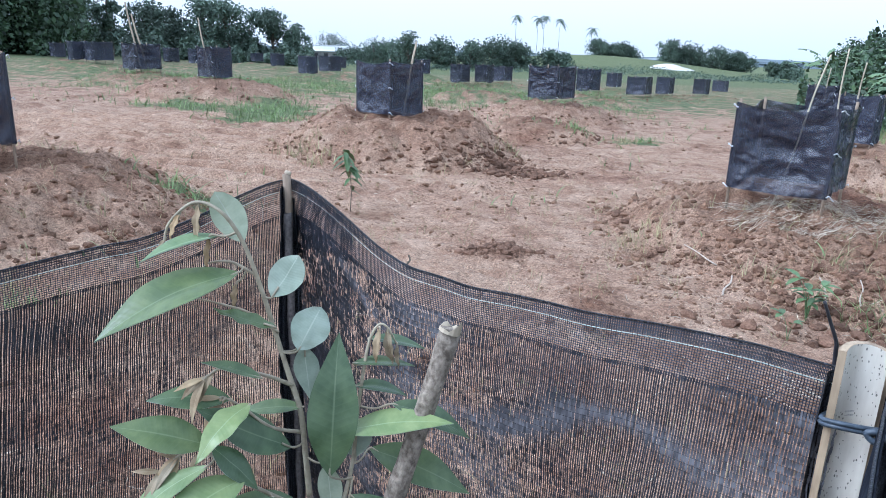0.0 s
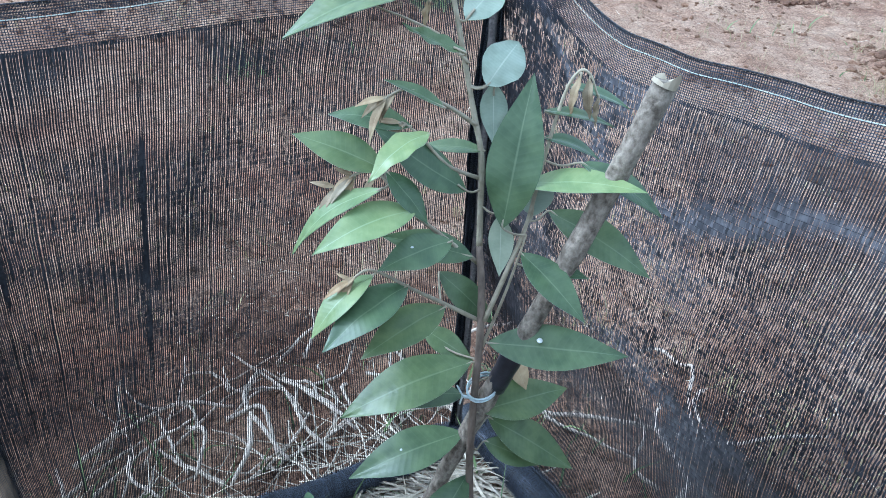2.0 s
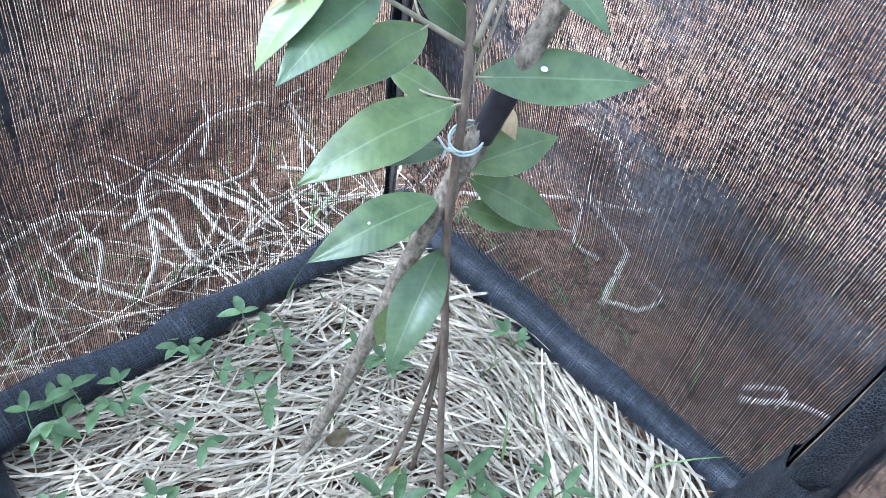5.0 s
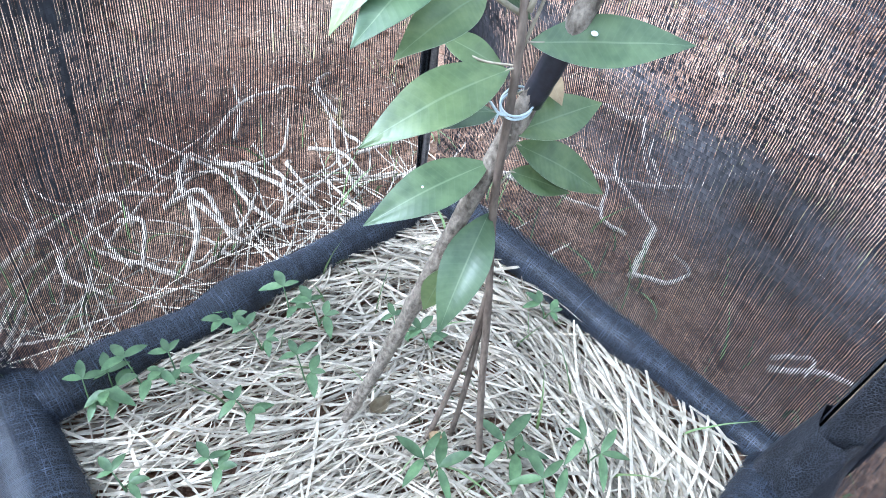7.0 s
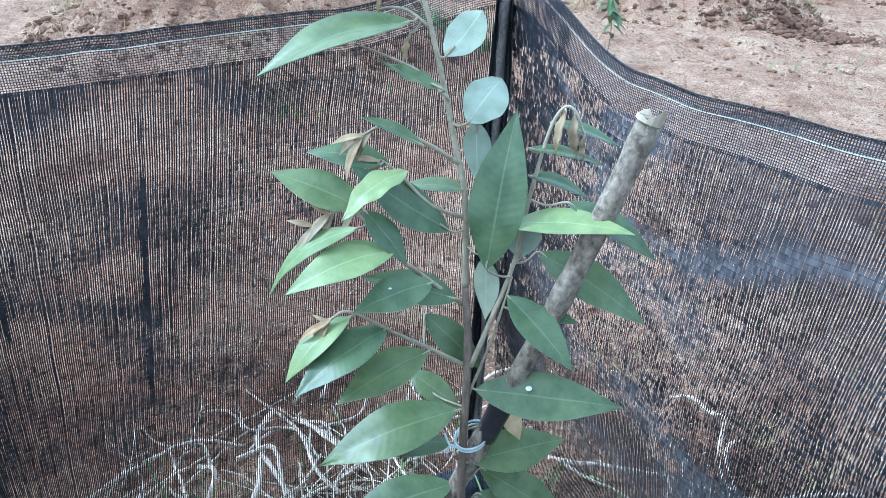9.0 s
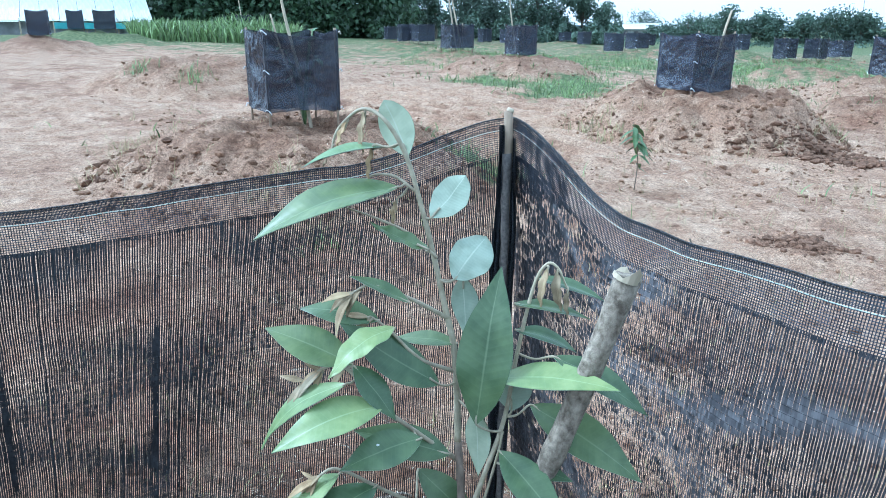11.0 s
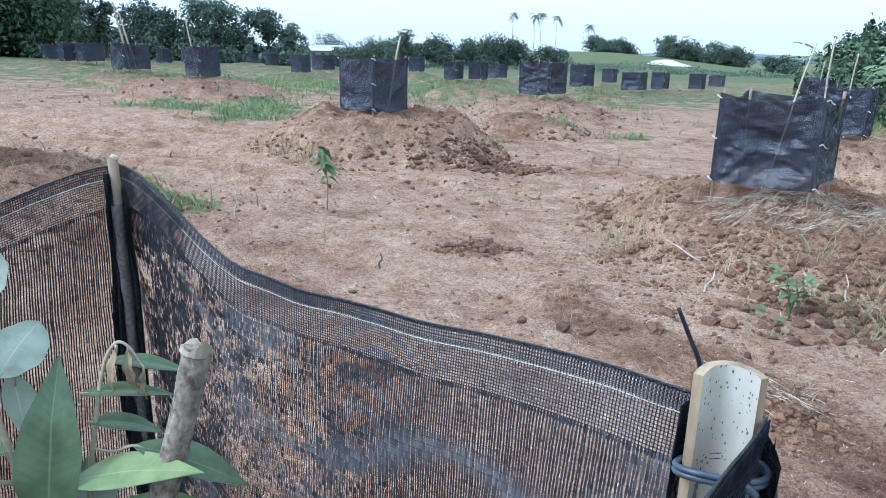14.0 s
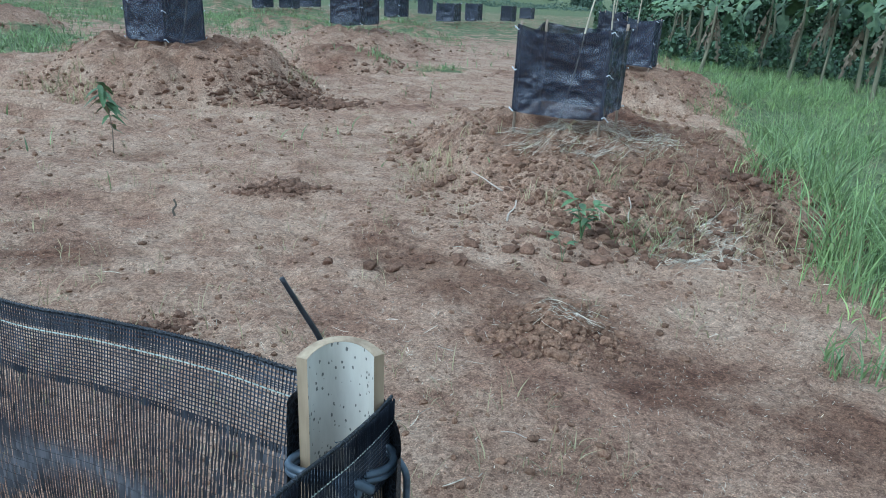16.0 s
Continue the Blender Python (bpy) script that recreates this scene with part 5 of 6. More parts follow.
leaf((0.125, 0.849, 0.906), (0.190, 0.872, 0.893), 0.24, (0, -0.2, 0.97), 0.05, 20)
leaf((0.127, 0.849, 0.881), (0.182, 0.864, 0.862), 0.30, (0, -0.25, 0.95), 0.08, 20)
leaf((0.115, 0.832, 0.838), (0.226, 0.808, 0.862), 0.30, (0, -0.25, 0.96), 0.05, 15, "young")
leaf((0.165, 0.838, 0.866), (0.250, 0.852, 0.818), 0.30, (0.25, -0.35, 0.9), 0.06, 18)
leaf((0.142, 0.862, 0.800), (0.251, 0.840, 0.758), 0.34, (0.2, -0.5, 0.84), 0.05, 14)
leaf((0.124, 0.822, 0.770), (0.196, 0.788, 0.727), 0.36, (0.3, -0.6, 0.74), 0.06, 16)
leaf((0.128, 0.845, 0.800), (0.124, 0.850, 0.850), 0.70, (0, 0.9, 0.1), 0.05, 10)
leaf((0.100, 0.822, 0.808), (0.106, 0.818, 0.742), 0.36, (0.1, 0.95, 0.1), 0.03, 12)
leaf((0.150, 0.825, 0.757), (0.192, 0.824, 0.754), 0.36, (0, -0.4, 0.9), 0.05, 14)
leaf((0.065, 0.822, 0.827), (-0.010, 0.778, 0.895), 0.34, (0.35, -0.5, 0.7), -0.04, 12)
leaf((0.012, 0.807, 0.889), (-0.062, 0.795, 0.895), 0.36, (0, -0.45, 0.88), 0.05, 14)
leaf((0.076, 0.838, 0.863), (0.006, 0.842, 0.855), 0.26, (0, -0.3, 0.94), 0.05, 18)
leaf((0.042, 0.806, 0.911), (-0.010, 0.796, 0.933), 0.24, (0, -0.3, 0.94), 0.04, 28)
leaf((-0.004, 0.784, 0.853), (-0.090, 0.778, 0.878), 0.38, (0.1, -0.5, 0.85), 0.05, 12)
leaf((0.032, 0.797, 0.889), (-0.007, 0.745, 0.858), 0.34, (0.1, -0.35, 0.92), 0.16, 12, "young", wave=0.4)
leaf((-0.003, 0.784, 0.852), (0.040, 0.780, 0.808), 0.40, (0.45, -0.4, 0.75), 0.05, 10)
leaf((-0.003, 0.768, 0.842), (-0.084, 0.748, 0.770), 0.26, (-0.3, -0.35, 0.88), 0.12, 14, "young")
leaf((0.028, 0.782, 0.820), (-0.046, 0.712, 0.798), 0.36, (0, -0.45, 0.88), 0.10, 14, "young")
leaf((0.078, 0.815, 0.760), (-0.009, 0.792, 0.780), 0.36, (0, -0.5, 0.85), 0.03, 12)
leaf((0.062, 0.785, 0.792), (0.006, 0.735, 0.778), 0.44, (0.1, -0.5, 0.86), 0.06, 10)
leaf((-0.003, 0.750, 0.762), (-0.048, 0.704, 0.710), 0.36, (-0.3, -0.5, 0.8), 0.10, 12, "young")
leaf((0.026, 0.766, 0.746), (-0.030, 0.688, 0.712), 0.38, (-0.1, -0.55, 0.82), 0.08, 12)
leaf((0.060, 0.784, 0.716), (-0.002, 0.712, 0.692), 0.38, (0, -0.55, 0.83), 0.08, 12)
leaf((0.028, 0.826, 0.652), (0.090, 0.812, 0.632), 0.38, (-0.1, -0.6, 0.8), 0.05, 12)
leaf((0.044, 0.820, 0.732), (0.105, 0.826, 0.676), 0.36, (0.3, -0.6, 0.7), 0.05, 12)
leaf((0.104, 0.803, 0.668), (0.245, 0.812, 0.680), 0.31, (0.02, -0.62, 0.79), 0.02, 10)
leaf((0.090, 0.794, 0.645), (-0.030, 0.724, 0.597), 0.34, (-0.1, -0.5, 0.86), 0.07, 13)
leaf((0.086, 0.794, 0.600), (-0.002, 0.742, 0.610), 0.34, (-0.1, -0.2, 0.95), 0.04, 12)
leaf((0.106, 0.803, 0.572), (0.195, 0.862, 0.580), 0.40, (0.1, -0.5, 0.86), 0.05, 12)
leaf((0.088, 0.806, 0.530), (-0.028, 0.742, 0.486), 0.33, (-0.1, -0.5, 0.86), 0.07, 12)
leaf((0.112, 0.822, 0.546), (0.219, 0.831, 0.487), 0.34, (0.2, -0.5, 0.83), 0.05, 12)
leaf((0.112, 0.815, 0.515), (0.180, 0.822, 0.490), 0.40, (0.1, -0.5, 0.83), 0.05, 12)
leaf((0.098, 0.806, 0.463), (0.058, 0.700, 0.381), 0.34, (-0.15, -0.55, 0.75), 0.08, 12)
leaf((0.060, 0.790, 0.385), (0.040, 0.775, 0.322), 0.42, (-0.1, -0.8, 0.4), 0.04, 10)
leaf((0.128, 0.852, 0.616), (0.150, 0.832, 0.590), 0.5, (0.2, -0.6, 0.6), 0.04, 10, "dry")
# dried and half-open leaves hanging at the tips
for bx, by, bz, tx, ty, tz, w in ((-0.018, 0.851, 1.069, -0.020, 0.846, 1.030, 0.30), (-0.036, 0.852, 1.060, -0.046, 0.846, 1.034, 0.3), (-0.008, 0.846, 1.040, -0.012, 0.842, 1.004, 0.26), (-0.050, 0.848, 1.036, -0.060, 0.845, 1.016, 0.3),
                                  (0.014, 0.846, 0.992, 0.012, 0.842, 0.966, 0.4), (0.160, 0.862, 0.938, 0.166, 0.858, 0.900, 0.4), (0.152, 0.860, 0.940, 0.148, 0.852, 0.902, 0.3), (0.170, 0.862, 0.922, 0.172, 0.858, 0.895, 0.3)):
    leaf((bx, by, bz), (tx, ty, tz), w * 0.62, (-0.4, -0.9, 0.1), 0.08, 35, "dry", wave=0.3)
for bx, by, bz, tx, ty, tz in ((-0.030, 0.776, 0.848, -0.052, 0.768, 0.822), (-0.044, 0.773, 0.836, -0.056, 0.764, 0.812), (-0.010, 0.780, 0.850, -0.022, 0.774, 0.826),
                               (-0.016, 0.740, 0.764, -0.034, 0.730, 0.744), (-0.018, 0.739, 0.762, -0.024, 0.730, 0.738), (-0.006, 0.797, 0.918, -0.030, 0.792, 0.896),
                               (0.000, 0.799, 0.922, -0.014, 0.793, 0.892), (0.008, 0.803, 0.892, -0.010, 0.796, 0.870)):
    leaf((bx, by, bz), (tx, ty, tz), 0.24, (-0.3, -0.7, 0.5), 0.08, 34, "dry")

# unopened tan leaf tips clustered at the twigs' ends
for bx, by, bz in ((-0.046, 0.772, 0.834), (-0.030, 0.776, 0.846), (-0.019, 0.738, 0.760), (-0.008, 0.796, 0.916), (0.004, 0.804, 0.892)):
    for k in range(3):
        a = 2.2 * k + 40 * bx
        tip = (bx - 0.016 - 0.010 * math.cos(a), by - 0.008 + 0.010 * math.sin(a), bz - 0.016 + 0.022 * math.sin(a + 0.7))
        leaf((bx, by, bz), tip, 0.20, (-0.3, -0.7, 0.5), 0.10, 30, "dry")

# bird lime on two leaves
for c, r in (((0.156, 0.806, 0.6815), 0.0040), ((0.030, 0.762, 0.792), 0.0022), ((0.026, 0.766, 0.524), 0.0018)):
    bm = bmesh.new()
    bmesh.ops.create_icosphere(bm, subdivisions=2, radius=r)
    bmesh.ops.scale(bm, vec=(0.8, 1.0, 0.35), verts=bm.verts)
    bmesh.ops.translate(bm, vec=Vector(c) - Vector(SO), verts=bm.verts)
    me = bpy.data.meshes.new("dropping")
    bm.to_mesh(me)
    bm.free()
    me.materials.append(WHITE)
    part("dropping", me, seedling, "white bird dropping on the leaf")


def support_stake():
    a, b = np.array([-0.070, 0.786, -0.02]), np.array([0.221, 0.830, 0.950])
    st = thing("support_stake", (-0.063, 0.787, 0.03), "grey barked stick leaning as a stake, broken at the top", "stake")
    o = np.array([-0.063, 0.787, 0.03])
    s = np.linspace(0, 1, 46)
    p = a + (b - a) * s[:, None] + np.stack([0.004 * np.sin(s * 9), 0.004 * np.cos(s * 7), 0 * s], -1)
    r = 0.0084 + 0.0026 * s + 0.0012 * vnoise(s * 17, s * 0, 3)
    for k in (0.33, 0.62, 0.83):
        r = r + 0.0022 * np.exp(-((s - k) / 0.012) ** 2)
    v, f = tube(p, r, 14)
    v = v + vnoise(v[:, 0] * 130, v[:, 2] * 90, 8)[:, None] * 0.0016
    part("stick", mesh_of("stick", v - o, f, STAKEWOOD), st)
    d = (b - a) / np.linalg.norm(b - a)
    x = np.cross(d, (0, 1, 0)); x /= np.linalg.norm(x)
    y = np.cross(d, x)
    ang = np.linspace(0, 2 * np.pi, 14, endpoint=False)
    jag = 0.0005 + 0.009 * np.clip(np.cos(ang - 2.3), 0, 1) ** 4 + 0.006 * RNG.random(14) ** 2
    rim = b + 0.0110 * (np.cos(ang)[:, None] * x + np.sin(ang)[:, None] * y) + d * jag[:, None]
    low = b + 0.0112 * (np.cos(ang)[:, None] * x + np.sin(ang)[:, None] * y) - d * 0.0015
    core = b + 0.004 * (np.cos(ang)[:, None] * x + np.sin(ang)[:, None] * y) - d * 0.004 * RNG.random(14)[:, None]
    v = np.concatenate([low, rim, core])
    part("broken_end", mesh_of("broken_end", v - o, grid_faces(3, 14, True), POLE, smooth=False), st, "pale splintered end")
    s = np.linspace(0.640, 0.700, 10)
    q = a + (b - a) * s[:, None]
    v, f = tube(q, 0.0119 + 0.0012 * vnoise(s * 90, s * 0, 2), 12)
    part("wrap", mesh_of("wrap", v - o, f, BLACKWRAP), st, "black plastic wrapped round the stick")


support_stake()


def tie_string():
    """A loop round stem and stake, knotted, with short ends."""
    c = np.array([0.104, 0.806, 0.602])
    a = np.linspace(0, 2 * np.pi, 28)
    ax = np.array([0.5, 0.86, 0.0])
    sd = np.array([-0.86, 0.5, 0.0])
    tie = thing("tie_string", c, "pale blue-white string tying stem to stake", "string")
    for dz, w in ((0.0, 1.0), (0.004, 1.04)):
        line = ax * (np.cos(a) * 0.0200 * w)[:, None] + sd * (np.sin(a) * 0.0135 * w)[:, None] + np.array([0, 0, 1.0]) * (dz + 0.004 * np.sin(a + 0.6))[:, None]
        v, f = tube(line, 0.0012, 6)
        part("loop", mesh_of("loop", v, f, STRING), tie)
    for e in ((-0.02, -0.022, -0.008), (-0.026, -0.014, 0.010)):
        v, f = tube(bezier([(-0.010, -0.018, 0.0), (-0.017, -0.022, 0.004), e], 5), 0.0012, 6)
        part("loose_end", mesh_of("loose_end", v, f, STRING), tie)


tie_string()


def fallen_leaf(x, y, z, L, turn, curl, label):
    n, m = 9, 5
    s, c = np.linspace(0, 1, n)[:, None], np.linspace(-1, 1, m)[None]
    half = 0.32 * L * np.sin(np.pi * s ** 0.8) ** 0.8 + 0.0006
    X, Y = (s - 0.5) * L + 0 * c, c * half
    Z = curl * L * (c ** 2 * 0.35 + (s - 0.4) ** 2) + 0.04 * L * vnoise(s * 6, c * 3, 5)
    v = np.stack([X, Y, Z], -1).reshape(-1, 3)
    f = grid_faces(n, m)
    uv = np.stack(np.broadcast_arrays(s, 0.5 + 0.5 * c), -1).reshape(-1, 2)
    ob = tagged(new("fallen_leaf", mesh_of("fallen_leaf", np.concatenate([v, v - (0, 0, 0.0007)]), np.concatenate([f, f[:, ::-1] + n * m]), LEAFDRY, uv=np.concatenate([uv, uv]))), label, "fallen leaf")
    ob.matrix_basis = pose(x, y, z, 8, -12, turn)


fallen_leaf(-0.005, 0.80, 0.046, 0.036, 35, 1.2, "curled brown dead leaf lying on the straw")
fallen_leaf(0.080, 0.762, 0.046, 0.022, -20, 0.5, "small pale dry leaf lying on the straw")


# ---- small weeds ----
def weed_plant(x, y, n, h, size, label, lean=0.3, mat=None, z=None, slim=0.20):
    z0 = float(height(x, y)) if z is None else z
    w = thing("weed", (x, y, z0), label, "weed", "small weeds")
    stems, leaves = [], []
    for k in range(n):
        a = 2.4 * k + RNG.uniform(-0.4, 0.4)
        f = (k + 1) / n
        tip = np.array([math.cos(a) * lean * h * f * 0.5, math.sin(a) * lean * h * f * 0.5, h * (0.35 + 0.65 * f)])
        line = bezier([(0, 0, 0), tip * (0.4, 0.4, 0.6), tip], 4)
        stems.append(tube(line, np.linspace(0.0016, 0.0008, len(line)) * max(1, h / 0.1), 5))
        for side in (-1, 1, 0):
            aa = a + side * RNG.uniform(0.9, 1.7)
            L = size * RNG.uniform(0.7, 1.15)
            d = np.array([math.cos(aa), math.sin(aa), RNG.uniform(0.1, 0.9) - 0.4 * abs(side)])
            d /= np.linalg.norm(d)
            sd = np.cross((0, 0, 1), d)
            sd /= np.linalg.norm(sd)
            s = np.linspace(0, 1, 7)
            c = np.linspace(-1, 1, 3)
            prof = np.sin(np.pi * s ** 0.8) ** 0.8 * slim * L + 0.0004
            P = tip + d * (s * L)[:, None, None] + sd * (c[None] * prof[:, None])[..., None] + np.array([0, 0, 1]) * (np.abs(c)[None] * prof[:, None] * 0.35 - (s ** 2 * 0.25 * L)[:, None])[..., None]
            leaves.append((P.reshape(-1, 3), grid_faces(7, 3)))
    v, f = joined(stems)
    part("stems", mesh_of("stems", v, f, WEED), w)
    v, f = joined(leaves)
    part("leaves", mesh_of("leaves", v, f, mat or WEED), w)
    return w


for x, y in ((-0.42, 0.75), (-0.40, 0.78), (-0.36, 0.79), (-0.32, 0.82), (-0.27, 0.93), (-0.21, 0.89), (-0.18, 0.96), (-0.13, 0.84)):
    weed_plant(x, y, RNG.integers(2, 4), RNG.uniform(0.035, 0.065), RNG.uniform(0.030, 0.046), "small broad-leaved weed sprouting through straw", 0.9, z=0.025)
for x, y in ((-0.20, 0.77), (-0.13, 0.95), (-0.22, 0.68), (-0.33, 0.64), (0.05, 0.94), (0.0, 0.94), (0.25, 1.02)):
    weed_plant(x, y, 2, RNG.uniform(0.025, 0.045), RNG.uniform(0.024, 0.036), "sprig of small weed among the straw", 1.0, z=0.025)
for x, y in ((0.08, 0.71), (0.19, 0.75), (0.31, 0.76), (0.24, 0.68)):
    weed_plant(x, y, 2, RNG.uniform(0.035, 0.07), RNG.uniform(0.04, 0.065), "narrow-leaved weed sprouting through straw", 0.8, z=0.025, slim=0.13)
weed_plant(-3.28, 6.10, 7, 0.85, 0.15, "young seedling standing inside a netted plot", 0.5)
for x, y, h, s, n in ((2.82, 4.14, 0.26, 0.12, 7), (2.52, 3.83, 0.16, 0.09, 2)):
    weed_plant(x, y, n, h, s, "green leafy weed growing beside the mound", 0.6)


def sapling(x, y, h):
    z0 = float(height(x, y))
    w = thing("sapling", (x, y, z0), "thin bare-stemmed sapling with a few drooping leaves", "sapling")
    line = bezier([(0, 0, 0), (0.01, 0, h * 0.4), (-0.02, 0.01, h * 0.75), (-0.06, 0, h)], 6)
    v, f = tube(line, np.linspace(0.006, 0.002, len(line)), 6)
    part("stem", mesh_of("stem", v, f, STEM), w)
    leaves = []
    for k in range(26):
        p = line[int((0.30 + 0.70 * RNG.random() ** 0.6) * (len(line) - 1))]
        a, L = RNG.uniform(0, 6.3), RNG.uniform(0.09, 0.17)
        d = np.array([math.cos(a), math.sin(a), -0.35])
        sd = np.array([-math.sin(a), math.cos(a), 0.0])
        s, c = np.linspace(0, 1, 6), np.linspace(-1, 1, 3)
        prof = np.sin(np.pi * s ** 0.8) * 0.19 * L + 0.0005
        P = p + d * (s * L)[:, None, None] + sd * (c[None] * prof[:, None])[..., None]
        P[..., 2] += (np.abs(c)[None] * prof[:, None] * 0.4) - (s ** 2 * 0.3 * L)[:, None]
        leaves.append((P.reshape(-1, 3), grid_faces(6, 3)))
    v, f = joined(leaves)
    part("leaves", mesh_of("leaves", v, f, WEED), w)


sapling(-0.22, 6.75, 0.62)


def lying_stick(x, y, L, turn, r, label, mat, up=0.0):
    z0 = float(height(x, y))
    p = np.array([(0, 0, 0), (L * 0.3, 0.01, L * up * 0.35), (L * 0.65, -0.008, L * up * 0.65), (L, 0.006, L * up)])
    v, f = tube(bezier(p, 5), np.linspace(r, r * 0.7, 16), 7)
    ob = tagged(new("stick", mesh_of("stick", v, f, mat)), label, "stick")
    ob.matrix_basis = pose(x, y, z0 + r * 0.6, 0, 0, turn)


lying_stick(-0.95, 6.2, 0.05, 80, 0.004, "thin bare stem standing in the soil", STALK, 5.0)
lying_stick(2.50, 4.62, 0.24, 50, 0.008, "pale dry stick lying on the mound's edge", STALK, 0.35)
lying_stick(2.62, 5.0, 0.30, 120, 0.006, "bent dry stem on the mound", STALK, 0.3)
lying_stick(0.30, 5.03, 0.04, 80, 0.008, "short dark stub standing in the soil", BARK, 2.5)
lying_stick(3.05, 4.25, 0.22, 80, 0.005, "dry stem leaning on the mound", STALK, 0.7)
lying_stick(3.15, 4.10, 0.24, 60, 0.005, "dry stem leaning on the mound", STALK, 0.5)
lying_stick(-3.2, 7.9, 0.30, 20, 0.015, "pale piece of wood on the rutted soil", CUTWOOD)
lying_stick(3.3, 3.62, 0.32, -10, 0.010, "pale dry stick lying on the soil", STALK)
lying_stick(1.45, 2.28, 0.16, -35, 0.002, "thin dry stem lying on the soil", STALK)
lying_stick(2.0, 1.75, 0.14, -80, 0.002, "thin dry stem lying on the soil", STALK)


# ---- the other netted plots ----
def net_guard(seed):
    """A square of shade cloth on four stakes, open at the top; its origin is at the cloth's lower edge."""
    g = thing("net_guard", (0, 0, 0), "square guard of black shade cloth tied to four stakes", "plant guard", "netted plots")
    R, H = 0.56, 0.72
    corner = [(0, -R), (R, 0), (0, R), (-R, 0)]
    for k in range(4):
        a, b = np.array(corner[k]), np.array(corner[(k + 1) % 4])
        n, m = 64, 64
        w = np.linspace(0, 1, n)[:, None]
        u = np.linspace(0, 1, m)[None]
        d = (b - a) / np.linalg.norm(b - a)
        out = np.array([d[1], -d[0]])
        sag = np.sin(np.pi * u)
        push = -0.05 * sag * np.sin(np.pi * w) + 0.040 * fbm(u * 2.0 + seed + k * 5, w * 1.8 + u * 1.3, 2, seed + k) + 0.025 * (0.3 - np.abs(fbm(u * 4 + w * 3 + seed, w * 2 - u * 2, 2, seed + k + 3)))
        fold1 = fbm(u * 3.4 + w * 4.6 + seed * 1.7 + k, w * 3.2 - u * 2.6, 3, seed + k + 7)
        fold2 = fbm(u * 5.0 - w * 6.5 + seed + k * 3, w * 4.0 + u * 3.0, 3, seed + k + 9)
        push = push + 0.038 * (0.2 - np.abs(fold1)) + 0.026 * (0.2 - np.abs(fold2)) + 0.012 * (0.2 - np.abs(fbm(u * 9 + w * 8 + seed, w * 6 - u * 7, 3, seed + k + 13)))
        push = (push + 0.010 * np.sin(w * 14 + 9 * (u - 0.5) ** 2 + 4 * vnoise(u * 3, w * 3, seed + k))) * np.clip(8 * np.minimum(u, 1 - u), 0, 1)
        z = H * (1 - w) - 0.05 * sag * (1 - w) * (0.5 + hash01(k, seed, 1)) - 0.035 * sag * w * (hash01(k, seed, 2) - 0.2) * 2
        pos = np.zeros((n, m, 3))
        pos[..., :2] = a + (b - a) * u[..., None] + out * push[..., None]
        pos[..., 2] = z
        v = pos.reshape(-1, 3)
        inner = v - np.append(out, 0) * 0.004
        f = grid_faces(n, m)
        part("cloth_side", mesh_of("cloth_side", np.concatenate([v, inner]), np.concatenate([f, f[:, ::-1] + n * m]), CLOTH), g)
    for k, (x, y) in enumerate(corner):
        v, f = tube([(x * 0.94, y * 0.94, -0.55), (x * 0.94, y * 0.94, 0.2), (x * 0.94, y * 0.94, 0.70 + 0.05 * hash01(k, seed, 3))], 0.013, 7)
        part("stake", mesh_of("stake", v, f, POSTWOOD), g)
        for z in (0.69, 0.36, 0.02):
            q = np.array([x, y]) * 1.02
            t = np.array([-y, x]) / R
            line = bezier([(*(q - t * 0.02), z), (*(q * 1.02), z + 0.012), (*(q + t * 0.03), z - 0.01), (*(q + t * 0.05), z - 0.035 * hash01(k, z * 10, 4))], 4)
            v, f = tube(line, 0.0045, 5)
            part("tie", mesh_of("tie", v, f, TIE), g)
    return g


GUARDS = [net_guard(s) for s in (2.0, 6.0, 10.0)]
PLACED = []


def place_guard(x, y, z, kind, turn=0.0, wide=1.0):
    m = pose(x, y, z, 0, 0, turn) @ Matrix.Diagonal((wide, wide, 1.0, 1.0))
    if kind not in PLACED:
        PLACED.append(kind)
        GUARDS[kind].matrix_basis = m
        return
    copy_thing(GUARDS[kind], m)


for gx, gy, gz, kind, turn in GUARD_SPOTS:
    place_guard(gx, gy, gz, kind, turn, 0.86 if gy > 0 and kind < 2 else 1.0)


def lean_pole(x, y, z, length, tilt_x, tilt_y, r=0.016, label="bare wooden pole leaning inside a netted plot"):
    v, f = tube(bezier([(0, 0, 0), (0.01, 0, length * 0.4), (-0.008, 0.005, length * 0.75), (0, 0, length)], 5), np.linspace(r, r * 0.7, 16), 8)
    ob = tagged(new("pole", mesh_of("pole", v, f, POLE)), label, "pole", "poles in the plots")
    ob.matrix_basis = pose(x, y, z, tilt_x, tilt_y, 0)


lean_pole(3.55, 6.00, -0.05, 1.40, 0, 13, 0.009)
lean_pole(4.05, 6.05, -0.05, 1.42, 0, 0, 0.009)
lean_pole(-3.20, 6.10, 0.15, 1.35, 0, -12, 0.018)
lean_pole(-3.32, 6.20, 0.15, 1.15, 0, -17, 0.012)
lean_pole(0.30, 10.5, 0.15, 1.25, 0, 10, 0.020)
lean_pole(7.1, 10.3, 0.0, 1.3, 0, 4, 0.014)
lean_pole(-4.3, 18.2, 0.2, 1.7, 0, -8, 0.022)
lean_pole(-7.2, 21.9, 0.2, 2.2, 0, -9, 0.03)
lean_pole(-7.0, 21.9, 0.2, 1.9, 0, -12, 0.03)
lean_pole(-21.2, 30.3, 0.6, 2.0, 0, -6, 0.03)
